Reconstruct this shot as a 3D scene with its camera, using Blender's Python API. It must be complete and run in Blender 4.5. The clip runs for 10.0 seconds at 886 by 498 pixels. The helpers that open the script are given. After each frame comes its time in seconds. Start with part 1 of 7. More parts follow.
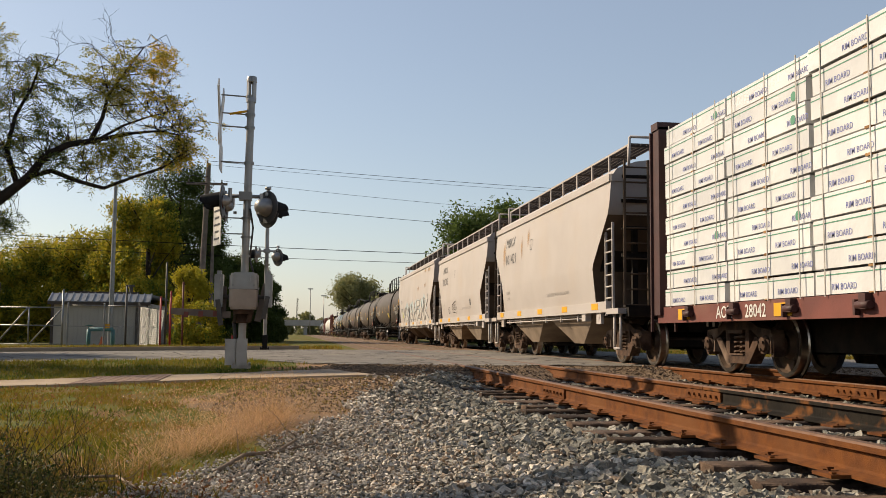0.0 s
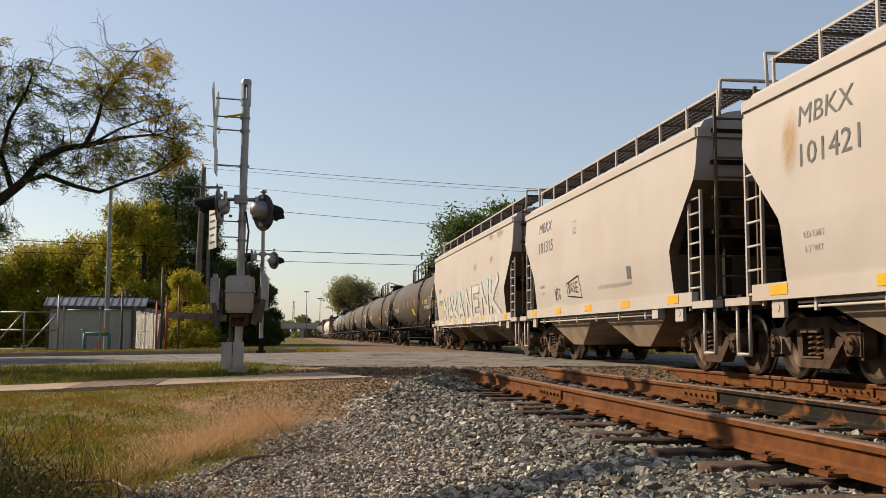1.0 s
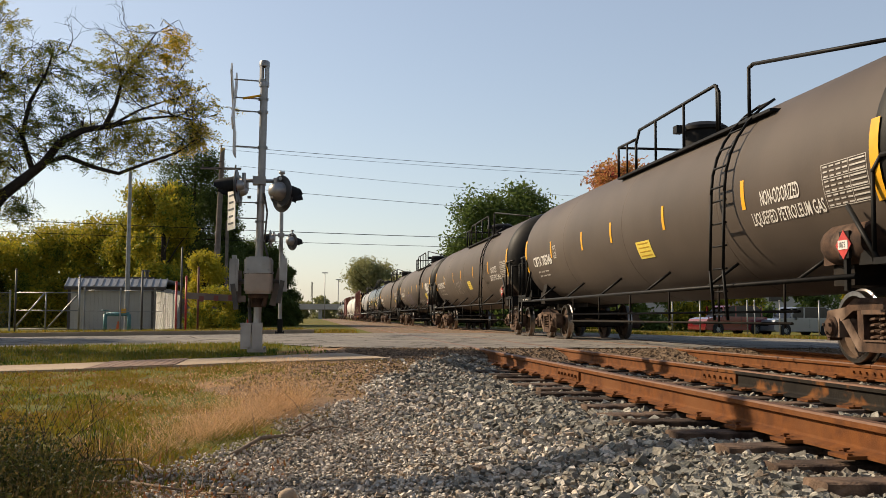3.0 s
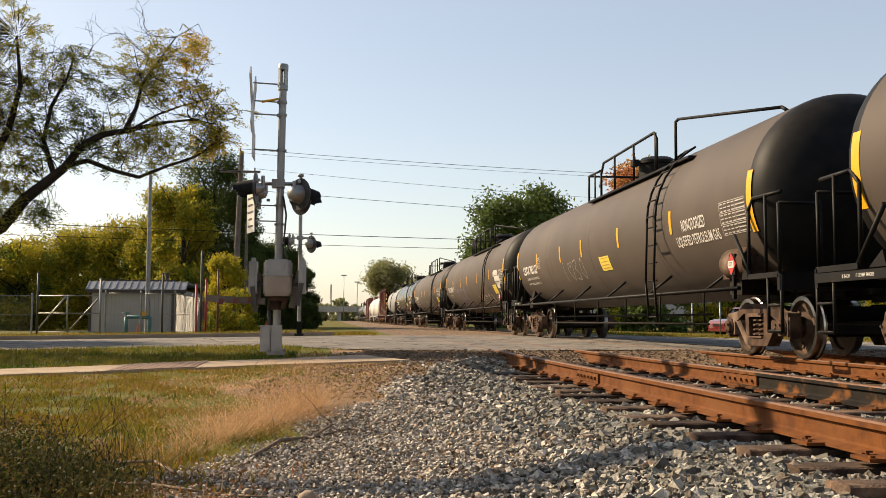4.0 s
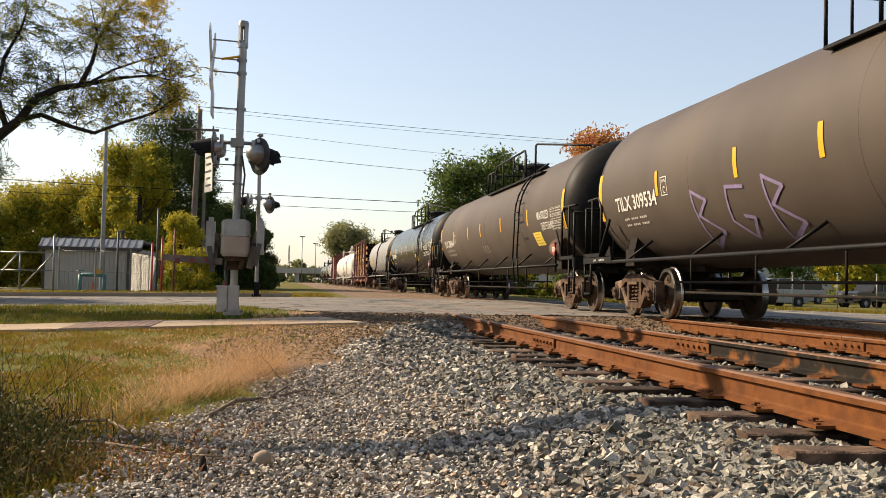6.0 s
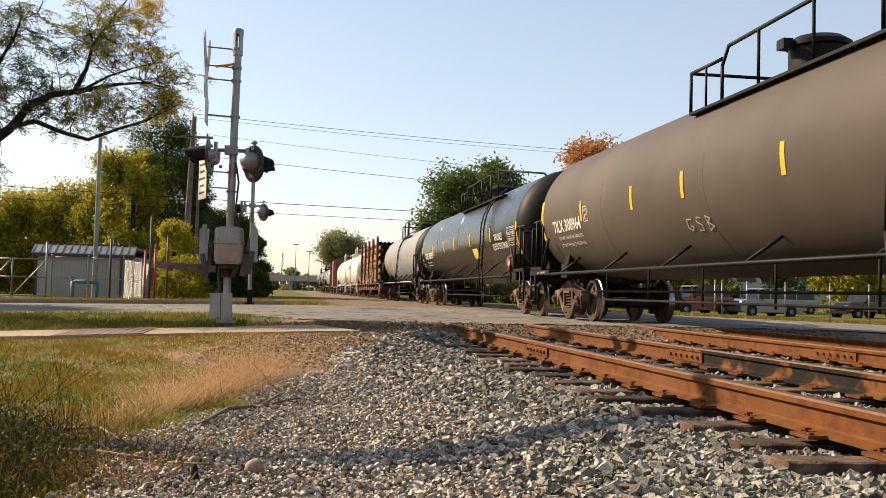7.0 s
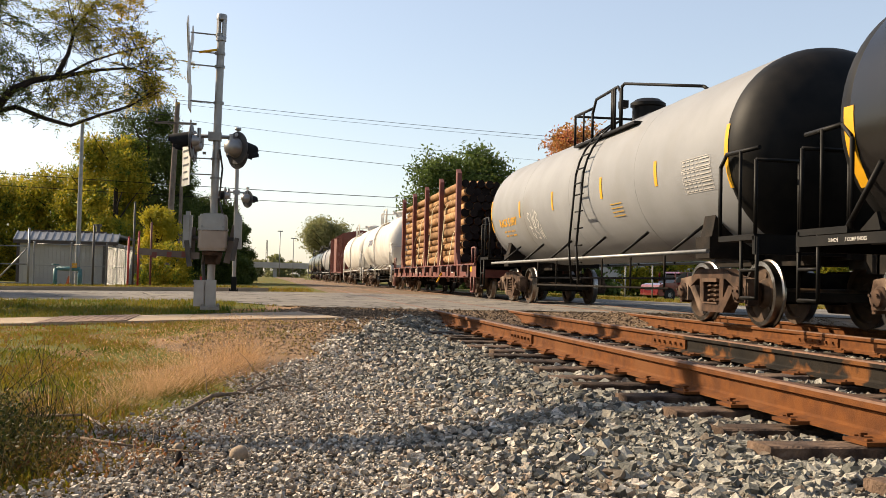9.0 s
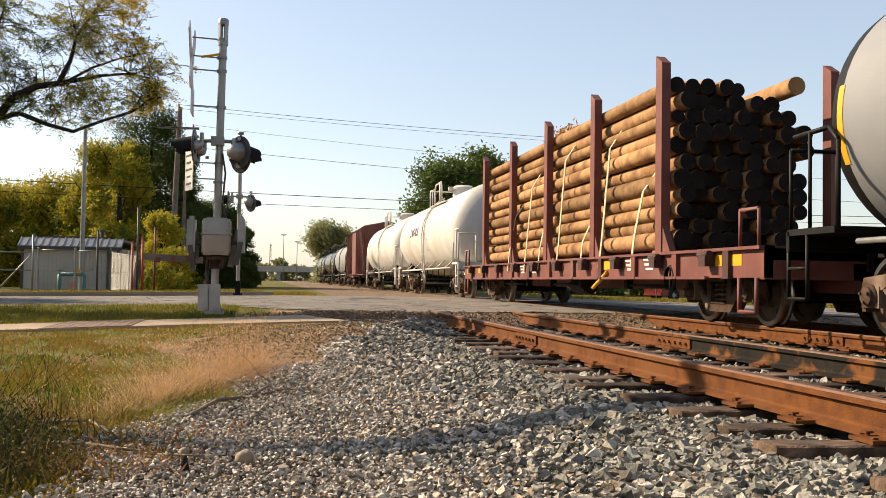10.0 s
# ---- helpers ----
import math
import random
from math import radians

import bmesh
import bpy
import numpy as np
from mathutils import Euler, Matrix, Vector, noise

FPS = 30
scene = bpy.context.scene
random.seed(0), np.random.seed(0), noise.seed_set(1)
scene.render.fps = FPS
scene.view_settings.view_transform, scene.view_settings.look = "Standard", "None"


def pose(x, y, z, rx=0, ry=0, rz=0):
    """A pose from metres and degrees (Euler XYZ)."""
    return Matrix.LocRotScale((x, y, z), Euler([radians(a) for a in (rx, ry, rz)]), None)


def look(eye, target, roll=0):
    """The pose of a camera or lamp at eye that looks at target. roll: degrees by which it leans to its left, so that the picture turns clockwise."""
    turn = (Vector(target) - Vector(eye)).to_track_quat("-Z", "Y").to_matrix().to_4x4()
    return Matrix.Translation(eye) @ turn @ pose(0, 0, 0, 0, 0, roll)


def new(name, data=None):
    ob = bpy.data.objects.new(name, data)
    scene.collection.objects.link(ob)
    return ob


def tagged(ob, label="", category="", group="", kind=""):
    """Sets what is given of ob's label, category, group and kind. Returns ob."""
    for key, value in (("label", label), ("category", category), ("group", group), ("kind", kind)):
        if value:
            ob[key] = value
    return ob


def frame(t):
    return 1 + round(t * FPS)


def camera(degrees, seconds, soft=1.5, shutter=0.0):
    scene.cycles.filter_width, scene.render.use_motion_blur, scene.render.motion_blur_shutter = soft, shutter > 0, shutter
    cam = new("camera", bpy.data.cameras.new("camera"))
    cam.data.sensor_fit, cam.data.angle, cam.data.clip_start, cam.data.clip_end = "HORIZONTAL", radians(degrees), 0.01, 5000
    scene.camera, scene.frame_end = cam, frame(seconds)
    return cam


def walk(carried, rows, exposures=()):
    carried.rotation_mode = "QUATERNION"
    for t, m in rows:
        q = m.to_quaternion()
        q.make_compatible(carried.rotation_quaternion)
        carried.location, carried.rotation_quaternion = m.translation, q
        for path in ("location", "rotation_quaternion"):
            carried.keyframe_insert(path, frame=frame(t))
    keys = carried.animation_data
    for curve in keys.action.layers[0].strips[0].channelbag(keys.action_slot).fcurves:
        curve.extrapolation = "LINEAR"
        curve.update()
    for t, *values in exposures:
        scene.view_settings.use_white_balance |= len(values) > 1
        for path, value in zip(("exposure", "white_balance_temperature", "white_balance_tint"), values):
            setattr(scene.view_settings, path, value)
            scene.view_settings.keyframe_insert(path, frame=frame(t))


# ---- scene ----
cam = camera(48.0, 10.0, 0.5)
PATH = [
    (0.0, -8.18, 4.93, -0.53), (0.5, -8.25, 5.51, -0.74), (1.0, -8.38, 5.04, -0.12),
    (1.5, -7.69, 3.69, -0.17), (2.0, -7.80, 4.28, -0.37), (2.5, -7.77, 3.92, -0.32),
    (4.0, -6.27, 4.08, -0.15), (4.5, -6.35, 2.93, 0.00), (5.0, -7.67, 2.58, -0.47),
    (6.5, -8.72, 1.84, -1.15), (7.0, -9.05, 2.51, -1.38), (7.5, -9.38, 3.22, -3.00),
    (8.0, -9.41, 2.28, -1.79), (8.5, -10.16, 2.03, -1.47), (9.0, -9.93, 1.77, -1.34),
    (9.5, -10.21, 1.69, -0.95), (10.0, -9.71, 1.89, -0.81),
]
walk(cam, [(t, pose(0, 0, 0.697, 90 + p, r, y)) for t, y, p, r in PATH],
     exposures=((0.0, 0.40, 6850, 11), (2.5, 0.45, 6780, 11), (4.0, 0.82, 7420, 12.5), (4.5, 0.84, 7380, 12.5), (6.5, 0.9, 7050, 12), (10.0, 0.92, 7050, 12)))

# ---- light ----
SUN_AZ, SUN_EL = 57.0, 33.0      # degrees towards the left of the track's direction, and above the horizon
world = bpy.data.worlds.new("sky")
scene.world = world
world.use_nodes = True
wn = world.node_tree
sky = wn.nodes.new("ShaderNodeTexSky")
sky.sky_type, sky.sun_disc = "NISHITA", False
sky.sun_elevation, sky.sun_rotation = radians(SUN_EL), radians(-SUN_AZ)
sky.air_density, sky.dust_density, sky.ozone_density = 1.0, 1.0, 0.55
haze = wn.nodes.new("ShaderNodeMix")           # pale autumn haze, thinning towards the zenith
haze.data_type = "RGBA"
up_dir = wn.nodes.new("ShaderNodeTexCoord")
up_split = wn.nodes.new("ShaderNodeSeparateXYZ")
up_fade = wn.nodes.new("ShaderNodeMapRange")
up_fade.interpolation_type = "SMOOTHSTEP"
up_fade.inputs[1].default_value, up_fade.inputs[2].default_value = 0.3, 0.9
up_fade.inputs[3].default_value, up_fade.inputs[4].default_value = 0.38, 0.08
wn.links.new(up_dir.outputs["Generated"], up_split.inputs[0])
wn.links.new(up_split.outputs["Z"], up_fade.inputs[0])
wn.links.new(up_fade.outputs[0], haze.inputs[0])
haze.inputs[7].default_value = (2.75, 3.2, 4.0, 1)
wn.links.new(sky.outputs[0], haze.inputs[6])
wn.links.new(haze.outputs[2], wn.nodes["Background"].inputs[0])
wn.nodes["Background"].inputs[1].default_value = 0.11
sun = new("sun", bpy.data.lights.new("sun", "SUN"))
sun.data.energy, sun.data.angle, sun.data.color = 5.0, radians(0.53), (1.0, 0.86, 0.66)
sd = Vector((-math.sin(radians(SUN_AZ)) * math.cos(radians(SUN_EL)),
             math.cos(radians(SUN_AZ)) * math.cos(radians(SUN_EL)), math.sin(radians(SUN_EL))))
sun.matrix_world = look(sd * 100, (0, 0, 0))


# ---- materials ----
TONE = 0.8          # base colours made by mat() lose a fifth of their lightness, offsetting the raised exposure


def mat(name, col, col2=None, scale=3.0, rough=0.7, metal=0.0, bump=0.0, bscale=60.0, col3=None, scale3=0.6,
        island=0.0, objrand=0.0, coat=0.0, trans=0.0, spec=0.3, cut=(0.52, 0.68)):
    """A surface of two or three colours mixed by noise at two scales, with fine relief."""
    m = bpy.data.materials.new(name)
    m.use_nodes = True
    nt = m.node_tree
    N, L = nt.nodes, nt.links
    bs = N["Principled BSDF"]
    tc = N.new("ShaderNodeTexCoord")
    col, col2, col3 = (c and tuple(TONE * v for v in c) for c in (col, col2 or tuple(c * 0.75 for c in col), col3))
    n1 = N.new("ShaderNodeTexNoise")
    n1.inputs["Scale"].default_value, n1.inputs["Detail"].default_value = scale, 6
    L.new(tc.outputs["Object"], n1.inputs["Vector"])
    r1 = N.new("ShaderNodeValToRGB")
    r1.color_ramp.elements[0].position, r1.color_ramp.elements[1].position = 0.36, 0.64
    r1.color_ramp.elements[0].color, r1.color_ramp.elements[1].color = (*col, 1), (*col2, 1)
    L.new(n1.outputs[0], r1.inputs[0])
    out = r1.outputs[0]
    if col3:
        n3 = N.new("ShaderNodeTexNoise")
        n3.inputs["Scale"].default_value, n3.inputs["Detail"].default_value = scale3, 8
        L.new(tc.outputs["Object"], n3.inputs["Vector"])
        r3 = N.new("ShaderNodeValToRGB")
        r3.color_ramp.elements[0].position, r3.color_ramp.elements[1].position = cut
        L.new(n3.outputs[0], r3.inputs[0])
        mx = N.new("ShaderNodeMix")
        mx.data_type = "RGBA"
        L.new(r3.outputs[0], mx.inputs[0])
        L.new(out, mx.inputs[6])
        mx.inputs[7].default_value = (*col3, 1)
        out = mx.outputs[2]
    if island or objrand:
        rnd = N.new("ShaderNodeNewGeometry").outputs["Random Per Island"] if island else N.new("ShaderNodeObjectInfo").outputs["Random"]
        k = island or objrand
        mr = N.new("ShaderNodeMapRange")
        mr.inputs[3].default_value, mr.inputs[4].default_value = 1 - k, 1 + k
        L.new(rnd, mr.inputs[0])
        mx = N.new("ShaderNodeMix")
        mx.data_type, mx.blend_type = "RGBA", "MULTIPLY"
        mx.inputs[0].default_value = 1
        L.new(out, mx.inputs[6])
        L.new(mr.outputs[0], mx.inputs[7])
        out = mx.outputs[2]
    L.new(out, bs.inputs["Base Color"])
    bs.inputs["Roughness"].default_value, bs.inputs["Metallic"].default_value = rough, metal
    bs.inputs["Coat Weight"].default_value = coat
    bs.inputs["Specular IOR Level"].default_value = spec if rough < 0.84 else 0.15
    if bump:
        nb = N.new("ShaderNodeTexNoise")
        nb.inputs["Scale"].default_value, nb.inputs["Detail"].default_value = bscale, 5
        L.new(tc.outputs["Object"], nb.inputs["Vector"])
        bp = N.new("ShaderNodeBump")
        bp.inputs["Strength"].default_value, bp.inputs["Distance"].default_value = min(1, bump), 0.02
        L.new(nb.outputs[0], bp.inputs["Height"])
        L.new(bp.outputs[0], bs.inputs["Normal"])
    if trans:
        tr = N.new("ShaderNodeBsdfTranslucent")
        L.new(out, tr.inputs[0])
        ms = N.new("ShaderNodeMixShader")
        ms.inputs[0].default_value = trans
        L.new(bs.outputs[0], ms.inputs[1])
        L.new(tr.outputs[0], ms.inputs[2])
        L.new(ms.outputs[0], N["Material Output"].inputs[0])
    return m


def leafmat(name, stops):
    """Leaves whose colour varies from leaf to leaf along the given colours; light shines through them."""
    m = bpy.data.materials.new(name)
    m.use_nodes = True
    N, L = m.node_tree.nodes, m.node_tree.links
    bs = N["Principled BSDF"]
    r = N.new("ShaderNodeValToRGB")
    cr = r.color_ramp
    for i, c in enumerate(stops):
        e = cr.elements[i] if i < 2 else cr.elements.new(0.5)
        e.color = (*c, 1)
    for i, e in enumerate(list(cr.elements)):
        e.position = i / (len(stops) - 1)
    tc = N.new("ShaderNodeTexCoord")
    n = N.new("ShaderNodeTexNoise")
    n.inputs["Scale"].default_value = 0.5
    L.new(tc.outputs["Object"], n.inputs["Vector"])
    g = N.new("ShaderNodeNewGeometry")
    ma = N.new("ShaderNodeMath")
    ma.operation = "MULTIPLY_ADD"
    ma.inputs[1].default_value = 0.5
    L.new(g.outputs["Random Per Island"], ma.inputs[0])
    mb = N.new("ShaderNodeMath")
    mb.operation = "MULTIPLY_ADD"
    mb.inputs[1].default_value, mb.inputs[2].default_value = 2.4, -0.95
    L.new(n.outputs[0], mb.inputs[0])
    L.new(mb.outputs[0], ma.inputs[2])
    L.new(ma.outputs[0], r.inputs[0])
    L.new(r.outputs[0], bs.inputs["Base Color"])
    bs.inputs["Roughness"].default_value, bs.inputs["Specular IOR Level"].default_value = 0.6, 0.15
    tr = N.new("ShaderNodeBsdfTranslucent")
    L.new(r.outputs[0], tr.inputs[0])
    ms = N.new("ShaderNodeMixShader")
    ms.inputs[0].default_value = 0.4
    L.new(bs.outputs[0], ms.inputs[1])
    L.new(tr.outputs[0], ms.inputs[2])
    L.new(ms.outputs[0], N["Material Output"].inputs[0])
    return m


M_RAIL = mat("rail_rust", (0.175, 0.060, 0.015), (0.105, 0.037, 0.012), 9, 0.86, 0.0, 0.25, 120, (0.17, 0.066, 0.022), 2.0)
M_RAILTOP = mat("rail_tread", (0.12, 0.055, 0.026), (0.16, 0.08, 0.045), 12, 0.6, 0.3, 0.05)
M_OIL = mat("greasy_rail", (0.012, 0.010, 0.008), (0.024, 0.019, 0.014), 5, 0.8, 0, 0.2, 60, (0.17, 0.066, 0.02), 2.6, spec=0.1, cut=(0.50, 0.58))
M_TIE = mat("creosote_wood", (0.05, 0.033, 0.024), (0.16, 0.105, 0.072), 7, 0.9, 0, 0.8, 40, (0.07, 0.05, 0.04), 2.2, objrand=0.5)


def stonemat(name, stops):
    """Crushed stone: each stone takes its own colour along the stops, with speckle and a rough face."""
    m = bpy.data.materials.new(name)
    m.use_nodes = True
    N, L = m.node_tree.nodes, m.node_tree.links
    bs = N["Principled BSDF"]
    ramp = N.new("ShaderNodeValToRGB")
    for i, c in enumerate(stops):
        e = ramp.color_ramp.elements[i] if i < 2 else ramp.color_ramp.elements.new(0.5)
        e.color = (*c, 1)
    for i, e in enumerate(list(ramp.color_ramp.elements)):
        e.position = i / (len(stops) - 1)
    L.new(N.new("ShaderNodeNewGeometry").outputs["Random Per Island"], ramp.inputs[0])
    tc = N.new("ShaderNodeTexCoord")
    out = ramp.outputs[0]
    for scale, lo, hi in ((55.0, 0.72, 1.22), (0.8, 0.82, 1.15)):
        n = N.new("ShaderNodeTexNoise")
        n.inputs["Scale"].default_value, n.inputs["Detail"].default_value = scale, 6
        L.new(tc.outputs["Object"], n.inputs["Vector"])
        mr = N.new("ShaderNodeMapRange")
        mr.inputs[1].default_value, mr.inputs[2].default_value = 0.3, 0.7
        mr.inputs[3].default_value, mr.inputs[4].default_value = lo, hi
        L.new(n.outputs[0], mr.inputs[0])
        mx = N.new("ShaderNodeMix")
        mx.data_type, mx.blend_type = "RGBA", "MULTIPLY"
        mx.inputs[0].default_value = 1
        L.new(out, mx.inputs[6])
        L.new(mr.outputs[0], mx.inputs[7])
        out = mx.outputs[2]
    L.new(out, bs.inputs["Base Color"])
    bs.inputs["Roughness"].default_value, bs.inputs["Specular IOR Level"].default_value = 0.85, 0.2
    nb = N.new("ShaderNodeTexNoise")
    nb.inputs["Scale"].default_value, nb.inputs["Detail"].default_value = 70, 5
    L.new(tc.outputs["Object"], nb.inputs["Vector"])
    bp = N.new("ShaderNodeBump")
    bp.inputs["Strength"].default_value, bp.inputs["Distance"].default_value = 0.55, 0.02
    L.new(nb.outputs[0], bp.inputs["Height"])
    L.new(bp.outputs[0], bs.inputs["Normal"])
    return m


M_STONE = stonemat("ballast_stone", [(0.13, 0.12, 0.10), (0.44, 0.395, 0.33), (0.26, 0.237, 0.20), (0.56, 0.48, 0.38), (0.27, 0.185, 0.12), (0.46, 0.415, 0.345), (0.64, 0.56, 0.465)])
M_STONEDK = stonemat("fresh_ballast_stone", [(0.066, 0.064, 0.055), (0.22, 0.21, 0.176), (0.122, 0.119, 0.10), (0.30, 0.272, 0.216), (0.125, 0.092, 0.064), (0.19, 0.184, 0.156), (0.40, 0.366, 0.30)])
# bed colour carries the shade under the train and between stones
M_BALLAST = mat("shaded_ballast_bed", (0.05, 0.043, 0.035), (0.028, 0.024, 0.02), 18, 0.95, 0, 1.0, 45)
M_ASPHALT = mat("asphalt", (0.25, 0.225, 0.195), (0.185, 0.168, 0.15), 3.0, 0.88, 0, 0.5, 160, (0.31, 0.27, 0.22), 0.5)
nt = M_ASPHALT.node_tree
vor = nt.nodes.new("ShaderNodeTexVoronoi")       # tar-dark cracks between slabs of old surfacing
vor.feature = "DISTANCE_TO_EDGE"
vor.inputs["Scale"].default_value = 0.55
wob = nt.nodes.new("ShaderNodeTexNoise")
wob.inputs["Scale"].default_value = 1.6
tco = nt.nodes.new("ShaderNodeTexCoord")
addv = nt.nodes.new("ShaderNodeVectorMath")
nt.links.new(tco.outputs["Object"], wob.inputs["Vector"])
nt.links.new(tco.outputs["Object"], addv.inputs[0])
nt.links.new(wob.outputs["Color"], addv.inputs[1])
nt.links.new(addv.outputs[0], vor.inputs["Vector"])
crk = nt.nodes.new("ShaderNodeValToRGB")
crk.color_ramp.elements[0].position, crk.color_ramp.elements[1].position = 0.008, 0.03
crk.color_ramp.elements[0].color = (0.25, 0.24, 0.23, 1)
nt.links.new(vor.outputs["Distance"], crk.inputs[0])
mulc = nt.nodes.new("ShaderNodeMix")
mulc.data_type, mulc.blend_type = "RGBA", "MULTIPLY"
mulc.inputs[0].default_value = 1
pb = nt.nodes["Principled BSDF"]
nt.links.new(pb.inputs["Base Color"].links[0].from_socket, mulc.inputs[6])
nt.links.new(crk.outputs[0], mulc.inputs[7])
nt.links.new(mulc.outputs[2], pb.inputs["Base Color"])
M_CRUMBLE = mat("broken_asphalt", (0.26, 0.18, 0.115), (0.14, 0.098, 0.068), 10, 0.95, 0, 1.0, 55, (0.17, 0.115, 0.07), 1.5, island=0.4)
M_CONC = mat("concrete", (0.42, 0.32, 0.225), (0.35, 0.265, 0.185), 2.5, 0.9, 0, 0.25, 90, (0.45, 0.35, 0.25), 0.8)
M_GROUND = mat("lawn_soil", (0.145, 0.12, 0.018), (0.085, 0.10, 0.013), 1.4, 0.95, 0, 1.0, 28, (0.17, 0.085, 0.028), 0.9)
M_DIRT = mat("bare_dirt", (0.30, 0.185, 0.105), (0.19, 0.12, 0.07), 5, 0.95, 0, 1.0, 45, (0.34, 0.20, 0.10), 1.2)
M_DISC = mat("enamelled_backing_disc", (0.045, 0.046, 0.05), (0.075, 0.075, 0.078), 6, 0.45, 0.2)
M_HOOD = mat("flat_black_hood", (0.013, 0.013, 0.014), (0.02, 0.02, 0.02), 6, 0.9)
M_BLACK = mat("black_paint", (0.007, 0.0068, 0.0065), (0.015, 0.013, 0.011), 4, 0.55, 0, 0.05, spec=0.12)
# grimy steel, darkened further with the shade found beneath the cars
M_UNDER = mat("grimy_shaded_steel", (0.010, 0.0085, 0.007), (0.026, 0.019, 0.014), 5, 0.85, 0.0, 0.2, 60)
M_TRUCK = mat("rusty_truck_steel", (0.11, 0.064, 0.042), (0.042, 0.027, 0.02), 6, 0.86, 0.1, 0.3, 60, (0.24, 0.165, 0.12), 2.1)
M_WHEEL = mat("wheel_steel", (0.075, 0.05, 0.036), (0.13, 0.08, 0.05), 7, 0.65, 0.4, 0.1)
M_TREAD = mat("bright_wheel_tread", (0.50, 0.46, 0.42), (0.35, 0.31, 0.28), 9, 0.28, 1.0)
M_SPRING = mat("spring_steel", (0.16, 0.09, 0.055), (0.10, 0.065, 0.045), 8, 0.7, 0.3)
M_TANKBR = mat("brown_grey_tank_paint", (0.088, 0.067, 0.052), (0.072, 0.055, 0.043), 0.9, 0.6, 0, 0.05, 30, (0.10, 0.076, 0.058), 0.35, spec=0.2)
M_TANKBK = mat("glossy_black_tank_paint", (0.010, 0.010, 0.011), (0.017, 0.015, 0.014), 1.0, 0.24, 0, 0.03, 30, (0.026, 0.022, 0.019), 0.4)
M_TANKGR = mat("faded_grey_tank_paint", (0.272, 0.275, 0.28), (0.236, 0.238, 0.242), 1.2, 0.6, 0, 0.05, 30, (0.22, 0.212, 0.20), 0.5)
M_TANKWH = mat("white_tank_paint", (0.68, 0.65, 0.60), (0.58, 0.55, 0.50), 1.2, 0.55, 0, 0.05, 30, (0.50, 0.43, 0.34), 0.5)
M_HOP = mat("cream_hopper_paint", (0.495, 0.445, 0.412), (0.455, 0.405, 0.372), 0.9, 0.6, 0, 0.06, 25, (0.475, 0.405, 0.35), 0.55)
# brown with the shade of recessed ends and bays mixed into the colour
M_HOPDK = mat("shaded_hopper_brown", (0.13, 0.082, 0.048), (0.075, 0.048, 0.03), 2, 0.75, 0, 0.1)
# bay paint dimmed: half-lit slopes under the body are put into the colour
M_HOPLT = mat("dimmed_hopper_bay", (0.27, 0.20, 0.14), (0.18, 0.13, 0.09), 2, 0.75, 0, 0.1)
M_NOTE = mat("yellow_notice", (0.80, 0.62, 0.10), (0.72, 0.56, 0.09), 5, 0.5)
M_BROWN = mat("oxide_red_paint", (0.20, 0.06, 0.045), (0.145, 0.046, 0.036), 2.2, 0.65, 0, 0.1, 50, (0.20, 0.085, 0.06), 0.9)
M_DKBROWN = mat("dark_oxide_paint", (0.075, 0.03, 0.026), (0.055, 0.024, 0.022), 3, 0.6, 0, 0.1)
M_YEL = mat("yellow_reflector", (0.80, 0.405, 0.015), (0.72, 0.35, 0.015), 5, 0.5)
M_WHITE = mat("white_lettering", (0.72, 0.69, 0.64), (0.6, 0.57, 0.52), 8, 0.6)
M_DKTEXT = mat("dark_lettering", (0.10, 0.10, 0.105), (0.14, 0.135, 0.13), 8, 0.7)
M_GREYTEXT = mat("worn_grey_lettering", (0.34, 0.315, 0.295), (0.42, 0.385, 0.355), 9, 0.7)
M_RED = mat("red_paint", (0.55, 0.05, 0.04), (0.42, 0.04, 0.035), 6, 0.5)
M_BLUEINK = mat("blue_print", (0.16, 0.18, 0.42), (0.22, 0.24, 0.46), 8, 0.6)
M_GREENINK = mat("green_print", (0.08, 0.27, 0.17), (0.12, 0.3, 0.2), 8, 0.6)
M_WRAP = mat("white_plastic_wrap", (0.76, 0.75, 0.73), (0.64, 0.635, 0.63), 1.6, 0.35, 0, 0.5, 6, (0.82, 0.80, 0.77), 0.8, objrand=0.1)
M_LOG = mat("log_wood", (0.42, 0.245, 0.115), (0.27, 0.14, 0.06), 3.5, 0.86, 0, 0.8, 14, (0.17, 0.085, 0.04), 1.4, objrand=0.35)
# log ends turned from the sun: their shade is painted in as near-black
M_LOGEND = mat("unlit_log_end", (0.012, 0.009, 0.008), (0.022, 0.015, 0.012), 6, 0.9, 0, 0.4, 30)
M_ALU = mat("aluminium_paint", (0.40, 0.385, 0.365), (0.30, 0.285, 0.27), 3, 0.4, 0.55, 0.06, 50, (0.20, 0.175, 0.15), 1.3)
M_BOXTAN = mat("weathered_cabinet", (0.42, 0.34, 0.27), (0.34, 0.27, 0.215), 4, 0.55, 0.2, 0.05)
M_GALV = mat("galvanised_steel", (0.33, 0.325, 0.31), (0.25, 0.245, 0.235), 6, 0.5, 0.6)
M_DKMETAL = mat("dark_post_metal", (0.07, 0.065, 0.06), (0.11, 0.095, 0.08), 6, 0.6, 0.3)
M_POLEWOOD = mat("weathered_pole_wood", (0.22, 0.18, 0.145), (0.15, 0.12, 0.10), 3, 0.9, 0, 0.4, 30)
M_SHED = mat("beige_metal_siding", (0.54, 0.49, 0.42), (0.48, 0.435, 0.37), 1.5, 0.6, 0, 0.05)
